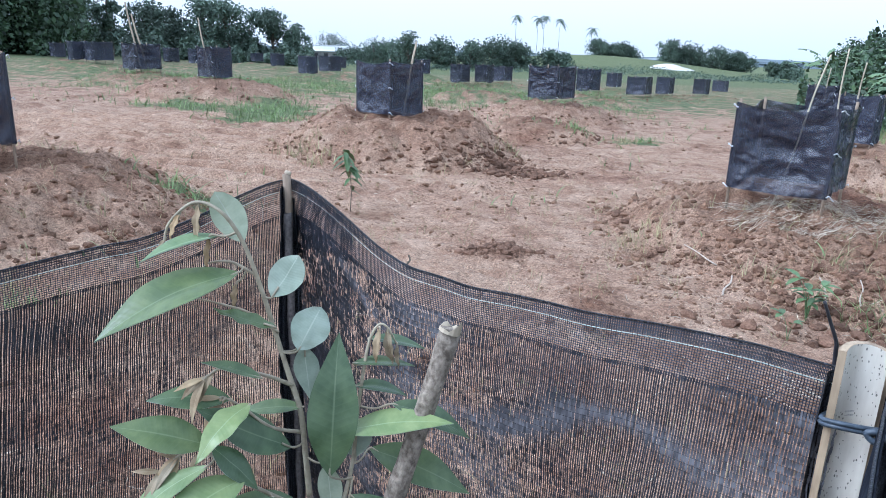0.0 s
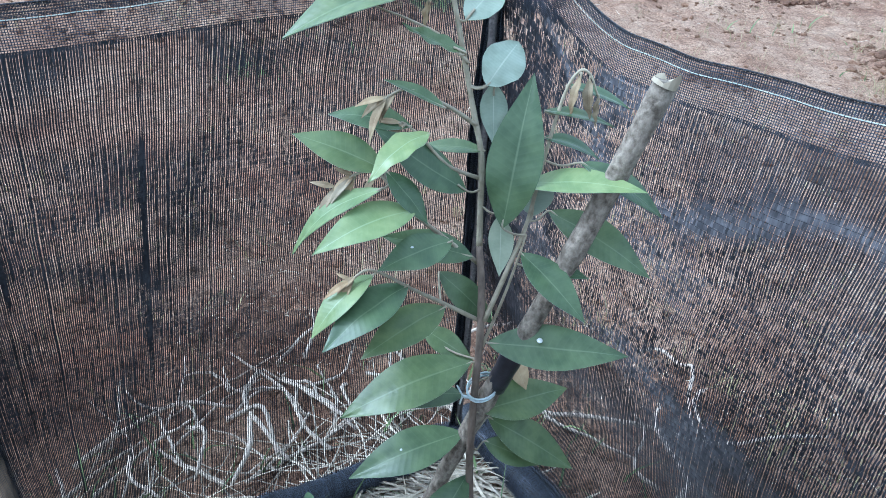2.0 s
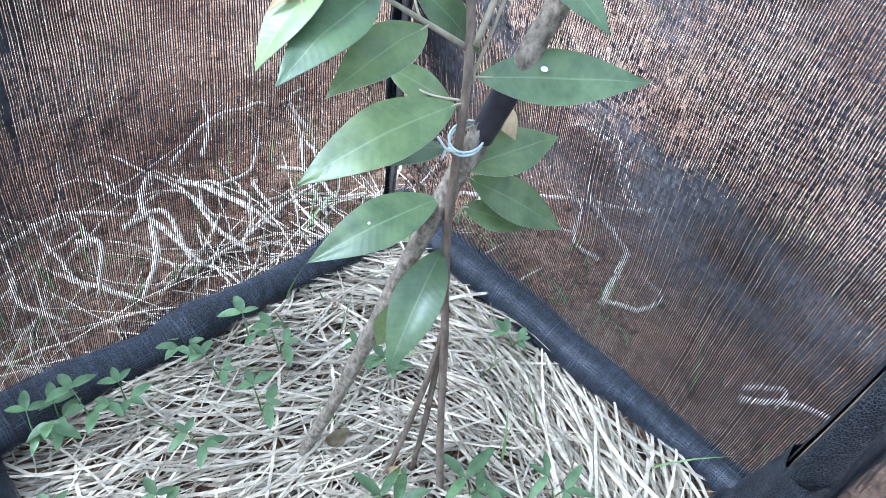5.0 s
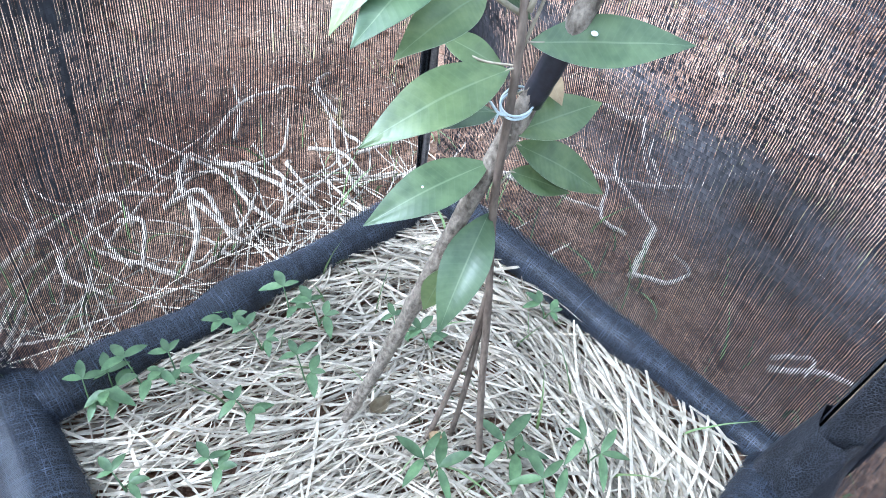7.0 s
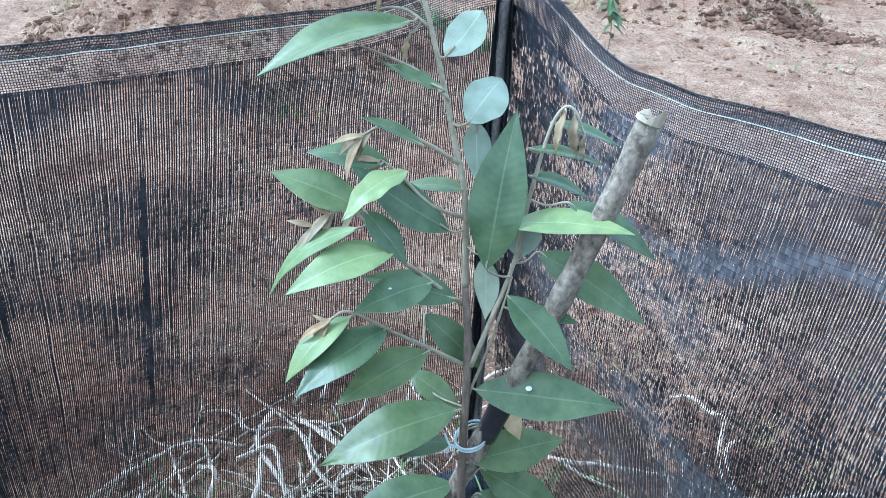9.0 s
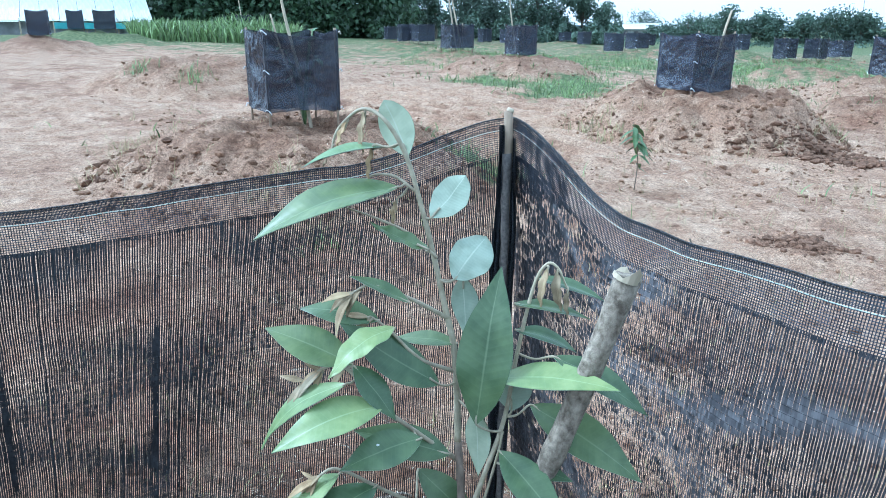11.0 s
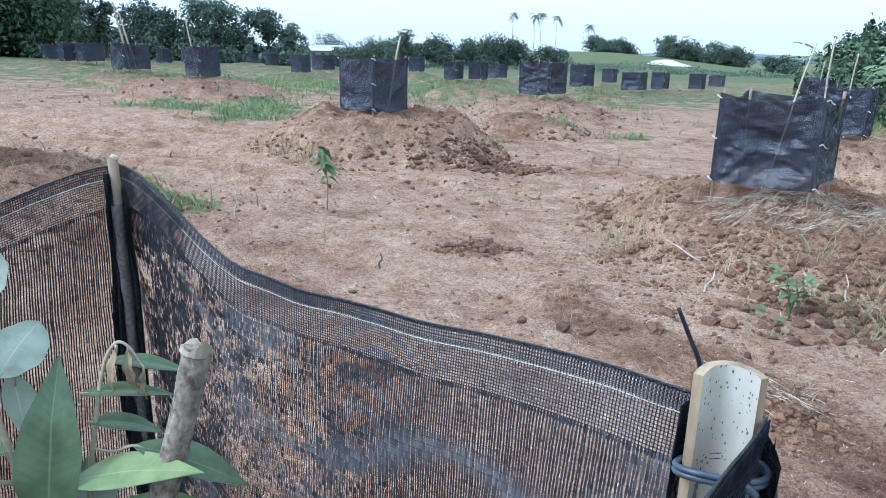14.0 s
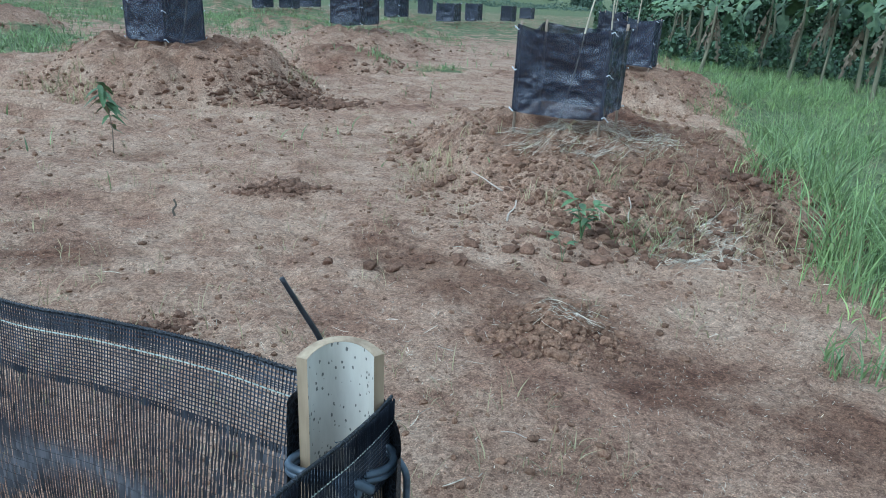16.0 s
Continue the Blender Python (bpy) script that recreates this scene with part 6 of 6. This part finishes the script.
lean_pole(10.3, 16.1, -0.3, 1.5, 0, 3, 0.016)


# ---- grass ----
def blades(x, y, h, spread, name, label, mat, width=0.006):
    n, m = len(x), 5
    s = np.linspace(0, 1, m)[None]
    a = RNG.uniform(0, 6.3, n)[:, None]
    bend = RNG.uniform(0.1, spread, n)[:, None]
    H = h[:, None]
    X = x[:, None] + np.cos(a) * bend * H * s ** 2
    Y = y[:, None] + np.sin(a) * bend * H * s ** 2
    Z = height(x, y)[:, None] - 0.01 + H * (s - 0.3 * bend * s ** 2)
    line = np.stack([X, Y, Z], -1)
    th = RNG.uniform(0, 6.3, n)
    side = np.stack([np.cos(th), np.sin(th), 0 * th], -1)[:, None]
    half = side * (np.array([0.7, 1, 0.85, 0.55, 0.05])[None, :, None]) * (width * RNG.uniform(0.6, 1.3, n))[:, None, None]
    v, f = ribbons(line, half)
    tagged(new(name, mesh_of(name, v, f, mat, smooth=False)), label, "grass", kind="stuff")


def thick_grass(n):
    y = RNG.uniform(1.5, 24, n)
    x = 1.85 + 0.63 * y + 0.9 * fbm(y * 1.1, y * 0, 3, 103) + RNG.gamma(1.6, 1.9, n)
    k = fbm(x * 0.7, y * 0.7, 3, 101) > -0.02 - 0.1 * smooth01(6, 12, y) + 0.10 * RNG.standard_normal(n)
    k &= np.hypot(x - 7.2, y - 10.2) > 1.0
    return x[k], y[k]


def clumps(x, y, k, r):
    return np.repeat(x, k) + RNG.normal(0, r, len(x) * k), np.repeat(y, k) + RNG.normal(0, r, len(y) * k)


gx, gy = thick_grass(24000)
blades(gx, gy, RNG.uniform(0.08, 0.26, len(gx)) * (1 + 0.8 * fbm(gx * 0.8, gy * 0.8, 2, 111)), 1.2, "grass", "low green grass along the field's edge", GRASSLIGHT, 0.0042)
tx, ty = thick_grass(800)
tx, ty = clumps(tx, ty, 22, 0.05)
blades(tx, ty, RNG.uniform(0.12, 0.42, len(tx)) * (1 + 0.9 * fbm(tx * 0.6, ty * 0.6, 2, 113)), 1.3, "grass", "tufts of lush green grass along the field's edge", GRASS, 0.0042)
tx, ty = clumps(np.array([4.15, 4.35, 4.75, 5.3, 5.6, 4.6, 5.0, 5.7, 6.2]), np.array([3.35, 2.9, 3.6, 4.6, 5.3, 3.9, 3.0, 3.8, 6.2]), 90, 0.10)
blades(tx, ty, RNG.uniform(0.25, 0.75, len(tx)), 1.1, "grass", "tall clumps of green grass", GRASS, 0.0045)


def patch_grass(n):
    x, y = RNG.uniform(-9, 8, n), RNG.uniform(4.5, 30, n)
    k = cover(x, y) + 0.35 * fbm(x * 1.5, y * 1.5, 3, 121) + 0.1 * RNG.standard_normal(n) > 0.33
    k &= x < 1.9 + 0.63 * y
    return x[k], y[k]


px, py = patch_grass(60000)
blades(px, py, RNG.uniform(0.05, 0.22, len(px)), 1.1, "grass", "patches of low green grass between the mounds", GRASS, 0.007)
sx, sy = open_spots(1500)
sx, sy = np.repeat(sx, 5) + RNG.normal(0, 0.03, len(sx) * 5), np.repeat(sy, 5) + RNG.normal(0, 0.03, len(sy) * 5)
blades(sx, sy, RNG.uniform(0.03, 0.14, len(sx)), 1.2, "grass", "thin dry tufts on the bare soil", DRYGRASS, 0.0022)
mx, my = mound_spots(420)
mx, my = np.repeat(mx, 6) + RNG.normal(0, 0.025, len(mx) * 6), np.repeat(my, 6) + RNG.normal(0, 0.025, len(my) * 6)
blades(mx, my, RNG.uniform(0.04, 0.20, len(mx)), 1.1, "grass", "dry and green tufts on the mounds", DRYGRASS, 0.003)
ix, iy = mulch_spots(260)[:2]
blades(ix, iy, RNG.uniform(0.03, 0.15, len(ix)), 0.9, "grass", "thin grass blades coming through the straw", GRASS, 0.0022)
vx = RNG.uniform(-0.8, 0.95, 150)
vy = np.where(vx < 0, 1.36 + vx * 0.98, 1.40 - vx * 0.95) + np.abs(RNG.normal(0, 0.16, 150)) + 0.03
blades(vx, vy, RNG.uniform(0.03, 0.16, 150), 1.0, "grass", "green grass blades outside the net", GRASS, 0.0026)
ba, bd = np.radians(RNG.uniform(-43, -31, 7000)), RNG.uniform(34, 47, 7000)
blades(bd * np.sin(ba), bd * np.cos(ba), RNG.uniform(0.4, 1.15, 7000), 0.8, "tall_grass", "bank of tall wild grass before the trees", GRASS, 0.035)


# dry and green tufts on the open soil and the mounds' flanks
TUFTS = ((-1.53, 6.81, 0.16, 0), (-1.75, 6.55, 0.14, 0), (-1.35, 6.60, 0.12, 1), (2.27, 5.83, 0.22, 1), (2.35, 5.70, 0.16, 1), (3.13, 3.99, 0.26, 0), (3.30, 3.85, 0.22, 1), (3.42, 4.05, 0.20, 1), (3.85, 3.75, 0.24, 1),
         (4.84, 12.7, 0.20, 0), (4.4, 12.5, 0.16, 1), (3.43, 12.3, 0.18, 0), (-7.85, 10.1, 0.30, 0), (-9.0, 10.1, 0.26, 0), (-5.3, 5.9, 0.24, 1), (-1.05, 9.6, 0.26, 1), (-0.75, 9.2, 0.18, 1), (1.9, 10.1, 0.18, 1), (-2.1, 4.3, 0.18, 1), (-1.9, 4.0, 0.14, 0), (-2.6, 4.6, 0.22, 1))
for x, y, h, dry in TUFTS:
    qx, qy = clumps(np.array([x]), np.array([y]), 55, 0.06 + 0.25 * h)
    blades(qx, qy, RNG.uniform(0.4, 1.0, 55) * h, 1.2, "grass_tuft", "dry grass tuft on the bare soil" if dry else "green grass tuft on the bare soil", DRYGRASS if dry else GRASS, 0.003 if y < 8 else 0.006)


# ---- trees ----
def polar(az, d):
    return 0.35 + d * math.sin(radians(az)), 0.33 + d * math.cos(radians(az))


def crown_leaves(centres, radii, n, size, seed):
    """Many small leaf sprays round the given lumps, uneven and with gaps."""
    rng = np.random.default_rng(seed)
    c = np.asarray(centres, float)
    r = np.asarray(radii, float)
    pick = rng.choice(len(c), n, p=r ** 2 / (r ** 2).sum())
    d = rng.normal(size=(n, 3))
    d /= np.linalg.norm(d, axis=1)[:, None]
    rad = r[pick] * (0.25 + 1.05 * rng.random(n) ** 0.9)
    p = c[pick] + d * rad[:, None] * np.array([1, 1, 0.85])
    nrm = d + rng.normal(0, 0.6, (n, 3))
    nrm /= np.linalg.norm(nrm, axis=1)[:, None]
    t = np.cross(nrm, rng.normal(size=(n, 3)))
    t /= np.linalg.norm(t, axis=1)[:, None]
    b = np.cross(nrm, t)
    L = size * rng.uniform(0.5, 1.4, n)[:, None]
    q = np.stack([p - t * L * 0.6, p + b * L * 0.35, p + t * L * 0.6 - nrm * L * 0.2, p - b * L * 0.35], 1)
    return q.reshape(-1, 3), np.arange(n * 4).reshape(-1, 4)


def broad_tree(az, d, h, spread, seed, label, n=1500, low=0.25, size=0.42, lumps=11):
    rng = np.random.default_rng(seed)
    x, y = polar(az, d)
    z = float(height(x, y))
    t = thing("tree", (x, y, z), label, "tree", "trees at the field's edge")
    pieces = [tube(bezier([(0, 0, -0.3), (0.1, 0.05, h * 0.25), (-0.1, 0, h * 0.55), (0, 0, h * 0.85)], 4), np.linspace(0.035 * h, 0.006 * h, 13), 7)]
    cs, rs = [], []
    for k in range(lumps):
        a = rng.uniform(0, 6.3)
        f = rng.uniform(low, 0.92)
        reach = spread * (0.75 - 0.55 * abs(f - 0.45)) * rng.uniform(0.25, 1.0)
        c = np.array([math.cos(a) * reach, math.sin(a) * reach, h * f])
        cs.append(c)
        rs.append(spread * rng.uniform(0.16, 0.40))
        pieces.append(tube([(0, 0, h * f * 0.6), c * (0.5, 0.5, 0.85), c], np.array([0.012, 0.008, 0.003]) * h, 5))
    cs.append(np.array([0, 0, h * 0.86]))
    rs.append(spread * 0.3)
    v, f = joined(pieces)
    part("trunk", mesh_of("trunk", v, f, BARK), t)
    v, f = crown_leaves(cs, rs, n, size, seed)
    part("crown", mesh_of("crown", v, f, FOLIAGEHAZE if d > 70 else FOLIAGE, smooth=False), t)


def palm_tree(az, d, h, seed):
    rng = np.random.default_rng(seed)
    x, y = polar(az, d)
    z = float(height(x, y))
    t = thing("palm_tree", (x, y, z), "tall slender palm above the far trees", "palm", "far palms")
    line = bezier([(0, 0, -0.3), (0.15, 0, h * 0.4), (0.1, 0, h * 0.7), (0.3, 0, h)], 5)
    v, f = tube(line, np.linspace(0.045, 0.03, len(line)), 7)
    part("trunk", mesh_of("trunk", v, f, BARK), t)
    for k in range(13):
        a = 2.4 * k
        L = rng.uniform(1.2, 1.9)
        e = rng.uniform(-0.5, 0.9)
        s = np.linspace(0, 1, 9)
        mid = np.stack([np.cos(a) * s * L * 0.9, np.sin(a) * s * L * 0.9, e * s * L - 0.9 * s ** 2 * L], -1) + line[-1]
        sd = np.array([-math.sin(a), math.cos(a), 0])
        teeth = []
        for i in range(1, 9):
            for g in (-1, 1):
                w = 0.42 * math.sin(math.pi * (s[i] * 0.85 + 0.1))
                q = np.array([mid[i] - sd * 0.01, mid[i] + (mid[i] - mid[i - 1]) * 0.45, mid[i] + sd * g * w - np.array([0, 0, w * 0.55]) + (mid[i] - mid[i - 1]) * 0.5, mid[i] + sd * g * w * 0.5 - np.array([0, 0, w * 0.2])])
                teeth.append((q, np.array([[0, 1, 2, 3]])))
        v, f = joined(teeth)
        part("frond", mesh_of("frond", v, f, FOLIAGE, smooth=False), t)


def banana_plant(x, y, h, seed, n=8, light=False, leaves=1.0, dry=2):
    rng = np.random.default_rng(seed)
    z = float(height(x, y))
    t = thing("banana_plant", (x, y, z), "banana plant with broad torn leaves", "banana plant", "banana plants")
    hs = h * 0.55
    sway = rng.uniform(-0.22, 0.22)
    line = bezier([(-sway, 0, -0.1), (0.03 - sway * 0.4, 0, hs * 0.5), (0.0, 0.02, hs)], 6)
    v, f = tube(line, np.linspace(0.060, 0.032, len(line)) * (h / 3.0) * rng.uniform(0.5, 1.1), 9)
    part("pseudostem", mesh_of("pseudostem", v, f, BANANASTEM), t)

    def blade(a, L, e, droop, w, mat, z0, tear=0.42):
        ns, nc = 16, 9
        s = np.linspace(0, 1, ns)
        r = np.cumsum(np.cos(np.clip(e - droop * s, -1.5, 1.5))) / ns * L
        zz = np.cumsum(np.sin(np.clip(e - droop * s, -1.5, 1.5))) / ns * L + z0
        mid = np.stack([np.cos(a) * r, np.sin(a) * r, zz], -1)
        sd = np.array([-math.sin(a), math.cos(a), 0])
        prof = w * np.clip(np.sin(np.pi * np.clip((s - 0.12) / 0.88, 0, 1) ** 0.8), 0, 1) ** 0.6 + 0.015
        vs, fs = [], []
        for g in (-1, 1):
            c = np.linspace(0, 1, 5)
            P = mid[:, None] + sd * g * (prof[:, None] * c)[..., None]
            fall = prof[:, None] * c ** 1.5 * (0.35 + 0.5 * rng.random((ns, 1)))
            P[..., 2] -= fall
            P[..., 0] += rng.normal(0, 0.02, (ns, 1)) * c
            vs.append(P.reshape(-1, 3))
            fc = grid_faces(ns, 5)
            torn = rng.random(ns - 1) < tear
            keep = np.array([not (torn[i // 4] and i % 4 >= 1) for i in range(len(fc))])
            fs.append(fc[keep])
        v, f = joined(list(zip(vs, fs)))
        part("leaf", mesh_of("leaf", v, f, mat), t)

    for k in range(n):
        blade(2.4 * k + rng.uniform(-0.3, 0.3), h * rng.uniform(0.38, 0.72) * leaves, rng.uniform(0.55, 1.45), rng.uniform(0.8, 2.6), h * rng.uniform(0.040, 0.066), BANANA, hs * rng.uniform(0.85, 1.0))
    if light:
        blade(0.4, h * 0.52, 1.5, 0.3, h * 0.062, BANANALIGHT, hs, 0.05)
    for k in range(dry):
        blade(1.1 + 2.0 * k, h * rng.uniform(0.18, 0.36), -1.0, 0.5, h * rng.uniform(0.012, 0.026), BANANADRY, hs * rng.uniform(0.6, 1.0))


dense = "dark dense broad-leaved tree behind the field"
for k, (az, d, h, s) in enumerate(((-47, 66, 12, 5.0), (-43, 62, 12, 5.0), (-39.5, 57, 11, 4.6), (-36, 60, 12, 5.0), (-32.5, 56, 11, 4.6), (-29.5, 60, 12, 5.0), (-26.5, 62, 12, 4.6), (-24.4, 70, 10, 3.4))):
    broad_tree(az, d, h * 1.1, s * 1.15, 100 + k, dense, 15000, 0.02, 0.30, 44)
broad_tree(-20.9, 72, 6.6, 2.0, 120, "dense upright tree at the field's edge", 1500, 0.2, 0.36)
row = "green tree in the row beyond the field"
for k, (az, d, h, s) in enumerate(((-18.6, 78, 4.6, 2.6), (-16.6, 82, 4.6, 2.6), (-14.4, 78, 5.4, 2.4), (-12.8, 80, 5.9, 2.2), (-11.0, 82, 5.0, 2.4), (-9.4, 80, 5.2, 2.0), (-7.6, 84, 4.2, 1.8), (-22.5, 84, 5.4, 2.8))):
    broad_tree(az, d, h * 1.12, s * 1.3, 140 + k, row, 4500, 0.03, 0.26, 28)
far = "distant bushy tree on the skyline"
for k, (az, d, h, s) in enumerate(((1.2, 104, 5.0, 2.2), (3.8, 108, 4.2, 2.4), (6.2, 110, 4.0, 2.4), (8.0, 106, 4.6, 2.6), (9.8, 108, 3.9, 2.2), (-1.5, 130, 4.2, 3.2), (-5.0, 190, 6.2, 4.0), (0.0, 150, 4.4, 3.0), (16.4, 140, 2.8, 2.4), (17.8, 142, 2.4, 2.4), (21.6, 138, 4.0, 2.6), (23.2, 140, 3.6, 2.6), (25.0, 136, 3.5, 2.4), (26.4, 138, 3.4, 2.0), (30.0, 120, 2.8, 1.8), (29.0, 125, 2.2, 1.6), (12.8, 110, 2.4, 2.2), (-3.4, 120, 2.6, 2.4))):
    broad_tree(az, d, h * 0.95, s * 1.35, 170 + k, far, 2400, 0.03, 0.30, 24)
    broad_tree(az + 0.95 - 0.3 * (k % 3), d + 3, h * (0.62 + 0.1 * (k % 2)), s * 1.3, 470 + k, far, 1700, 0.02, 0.30, 18)

def undergrowth(n, az0, az1, d0, d1, h0, h1, size, name, label, seed):
    rng = np.random.default_rng(seed)
    az, d = np.radians(rng.uniform(az0, az1, n)), rng.uniform(d0, d1, n)
    x, y = d * np.sin(az), d * np.cos(az)
    hh = h0 + (h1 - h0) * np.clip(0.5 + 1.6 * fbm(np.degrees(az) * 0.8, d * 0.05, 3, seed), 0, 1)
    p = np.stack([x, y, height(x, y) + hh * rng.random(n) ** 0.7], -1)
    q = rng.normal(size=(n, 3))
    q /= np.linalg.norm(q, axis=1)[:, None]
    t = np.cross(q, rng.normal(size=(n, 3)))
    t /= np.linalg.norm(t, axis=1)[:, None]
    b = np.cross(q, t)
    L = size * rng.uniform(0.5, 1.4, n)[:, None]
    v = np.stack([p - t * L * 0.6, p + b * L * 0.35, p + t * L * 0.6, p - b * L * 0.35], 1).reshape(-1, 3)
    tagged(new(name, mesh_of(name, v, np.arange(n * 4).reshape(-1, 4), FOLIAGEHAZE if d0 > 70 else FOLIAGE, smooth=False)), label, "bushes", kind="stuff")


undergrowth(22000, -50, -22, 54, 70, 1.5, 8.0, 0.34, "bushes", "dark undergrowth under the trees", 301)
undergrowth(14000, -23, -6, 74, 92, 0.6, 3.0, 0.32, "bushes", "green bushes under the row of trees", 302)
undergrowth(9000, -7, 31, 97, 112, 0.1, 0.8, 0.2, "bushes", "low hedge of bushes beyond the field", 303)
undergrowth(14000, 31, 58, 26, 36, 0.6, 3.0, 0.17, "bushes", "dark bushes behind the banana plants", 304)
undergrowth(16000, 34, 58, 18.5, 25, 0.1, 0.8, 0.13, "bushes", "low bushes among the banana plants", 305)
for k, (az, d, h) in enumerate(((9.7, 150, 8.4), (11.4, 150, 7.8), (11.9, 152, 8.2), (13.1, 150, 7.2), (15.6, 150, 5.6))):
    palm_tree(az, d, h, 200 + k)
grove = "dark tree behind the banana grove"
for k, (az, d, h, s) in enumerate(((37.5, 34, 3.3, 2.2), (40.5, 31, 4.4, 2.6), (44, 30, 5.8, 3.0), (48, 30, 6.2, 3.0), (52, 29, 6.4, 3.2), (56, 28, 6.4, 3.2), (34.2, 44, 2.8, 2.0))):
    broad_tree(az, d, h, s, 220 + k, grove, 9000, 0.04, 0.15, 34)
for k, (az, d, h) in enumerate(((32.6, 34, 2.9), (34.2, 30, 3.3), (36.0, 26, 2.9), (37.6, 24, 2.8), (44.4, 20, 3.2), (48.0, 18.5, 3.2), (52.2, 17, 3.1), (31.4, 38, 2.6), (38.2, 28, 3.2))):
    banana_plant(*polar(az + 1.2 * math.sin(k * 7.3), d + 2.0 * math.sin(k * 3.1)), h * (1 + 0.16 * math.sin(k * 5.7)), 240 + k, 9)
banana_plant(*polar(39.6, 16.6), 2.55, 260, 5, True, 0.75, 7)
for k, (az, d, h) in enumerate(((36.8, 21, 2.2), (38.6, 19.5, 2.5), (43.2, 18.2, 2.9), (45.4, 17.2, 3.3), (47.4, 16.6, 3.0), (49.2, 16.0, 3.4))):
    banana_plant(*polar(az, d), h, 280 + k, 10, False, 0.95, 2)
banana_plant(*polar(50.5, 14.5), 2.6, 261, 6, False, 0.8, 4)


# ---- buildings and distance ----
def greenhouse():
    x, y = polar(-47.5, 50)
    z = float(height(x, y))
    g = thing("shed", (x, y, z), "long low shed roofed with pale translucent sheets", "shed", turn=47)
    w, dpt = 9.2, 4.0
    for k in range(9):
        me = box_mesh("roof_sheet", (w / 9 - 0.02, dpt, 0.03), ROOF, 0.008)
        ob = part("roof_sheet", me, g)
        ob.matrix_basis = pose(-w / 2 + (k + 0.5) * w / 9, 0, 1.55 + 0.02 * (k % 2), 22, 0, 0)
    ob = part("front_board", box_mesh("front_board", (w * 0.55, 0.06, 0.35), BLUEWALL), g, "turquoise painted board")
    ob.location = (1.7, -1.9, 0.55)
    ob = part("wall", box_mesh("wall", (w - 0.3, dpt - 0.8, 0.8), GREYWALL), g)
    ob.location = (0, 0.3, 0.35)
    for k in range(6):
        ob = part("post", box_mesh("post", (0.08, 0.08, 1.5), POLE, 0.008), g)
        ob.location = (-w / 2 + 0.3 + k * (w - 0.6) / 5, -1.75, 0.2)


greenhouse()


def farm_building(az, d, w, dpt, h, label):
    x, y = polar(az, d)
    z = float(height(x, y))
    b = thing("farm_building", (x, y, z), label, "building", turn=-az + 8)
    ob = part("wall", box_mesh("wall", (w, dpt, h), GREYWALL, 0.03), b)
    ob.location = (0, 0, h / 2 - 0.2)
    for s in (-1, 1):
        ob = part("roof", box_mesh("roof", (w + 0.8, dpt * 0.62, 0.10), ROOF, 0.02), b, "pale metal roof sheet")
        ob.matrix_basis = pose(0, s * dpt * 0.27, h + dpt * 0.05, -s * 16, 0, 0)
    for k in range(4):
        ob = part("window", box_mesh("window", (w * 0.10, 0.1, h * 0.35), BLACKWRAP, 0.01), b)
        ob.location = (-w * 0.36 + k * w * 0.24, -dpt / 2, h * 0.5)


farm_building(-5.8, 150, 8.5, 6.0, 1.9, "low grey farm building with pale metal roof")
farm_building(-3.4, 165, 8.5, 6.0, 2.3, "low grey farm building with pale metal roof")


def cream_house():
    x, y = polar(51.5, 38)
    z = float(height(x, y))
    h = thing("house", (x, y, z), "cream plastered house half hidden by banana plants", "house", turn=-48)
    ob = part("wall", box_mesh("wall", (5.0, 3.5, 2.3), WALL, 0.02), h)
    ob.location = (0, 1.5, 1.0)
    for s in (-1, 1):
        ob = part("roof", box_mesh("roof", (5.6, 2.4, 0.08), ROOF, 0.01), h, "pale metal roof sheet")
        ob.matrix_basis = pose(0, 1.5 + s * 1.05, 2.45, -s * 18, 0, 0)
    ob = part("window", box_mesh("window", (0.9, 0.08, 0.8), BLACKWRAP, 0.01), h)
    ob.location = (-1.2, -0.27, 1.3)


cream_house()


def sand_heap():
    x, y = polar(22.3, 118)
    n, m = 14, 30
    u, w = np.linspace(-1, 1, m)[None], np.linspace(-1, 1, n)[:, None]
    X, Y = x + u * 4.6 + 0 * w, y + w * 3.0 + 0 * u
    Z = height(X, Y) - 0.25 + 1.0 * np.clip(1 - u ** 2 * 0.9 - w ** 2, 0, 1) * (0.75 - 0.75 * u + 0.2 * vnoise(u * 5, w * 3, 2))
    v = np.stack([X, Y, Z], -1)
    tagged(new("sand_heap", mesh_of("sand_heap", v.reshape(-1, 3), grid_faces(n, m), PALESHEET)), "pale heap of sand on the far slope", "sand heap")


sand_heap()


def far_ridge(d, az0, az1, h, seed, deep):
    n, m = 90, 8
    a = np.radians(np.linspace(az0, az1, n))[None]
    s = np.linspace(0, 1, m)[:, None]
    prof = h * (0.55 + 0.7 * fbm(a * 9, a * 0 + seed, 4, seed)) * np.sin(np.pi * np.linspace(0.03, 0.97, n))[None] ** 0.5
    r = d + s * deep
    Z = np.sin(s * np.pi / 2) * prof - 2.0
    v = np.stack([r * np.sin(a), r * np.cos(a), Z + 0 * a], -1)
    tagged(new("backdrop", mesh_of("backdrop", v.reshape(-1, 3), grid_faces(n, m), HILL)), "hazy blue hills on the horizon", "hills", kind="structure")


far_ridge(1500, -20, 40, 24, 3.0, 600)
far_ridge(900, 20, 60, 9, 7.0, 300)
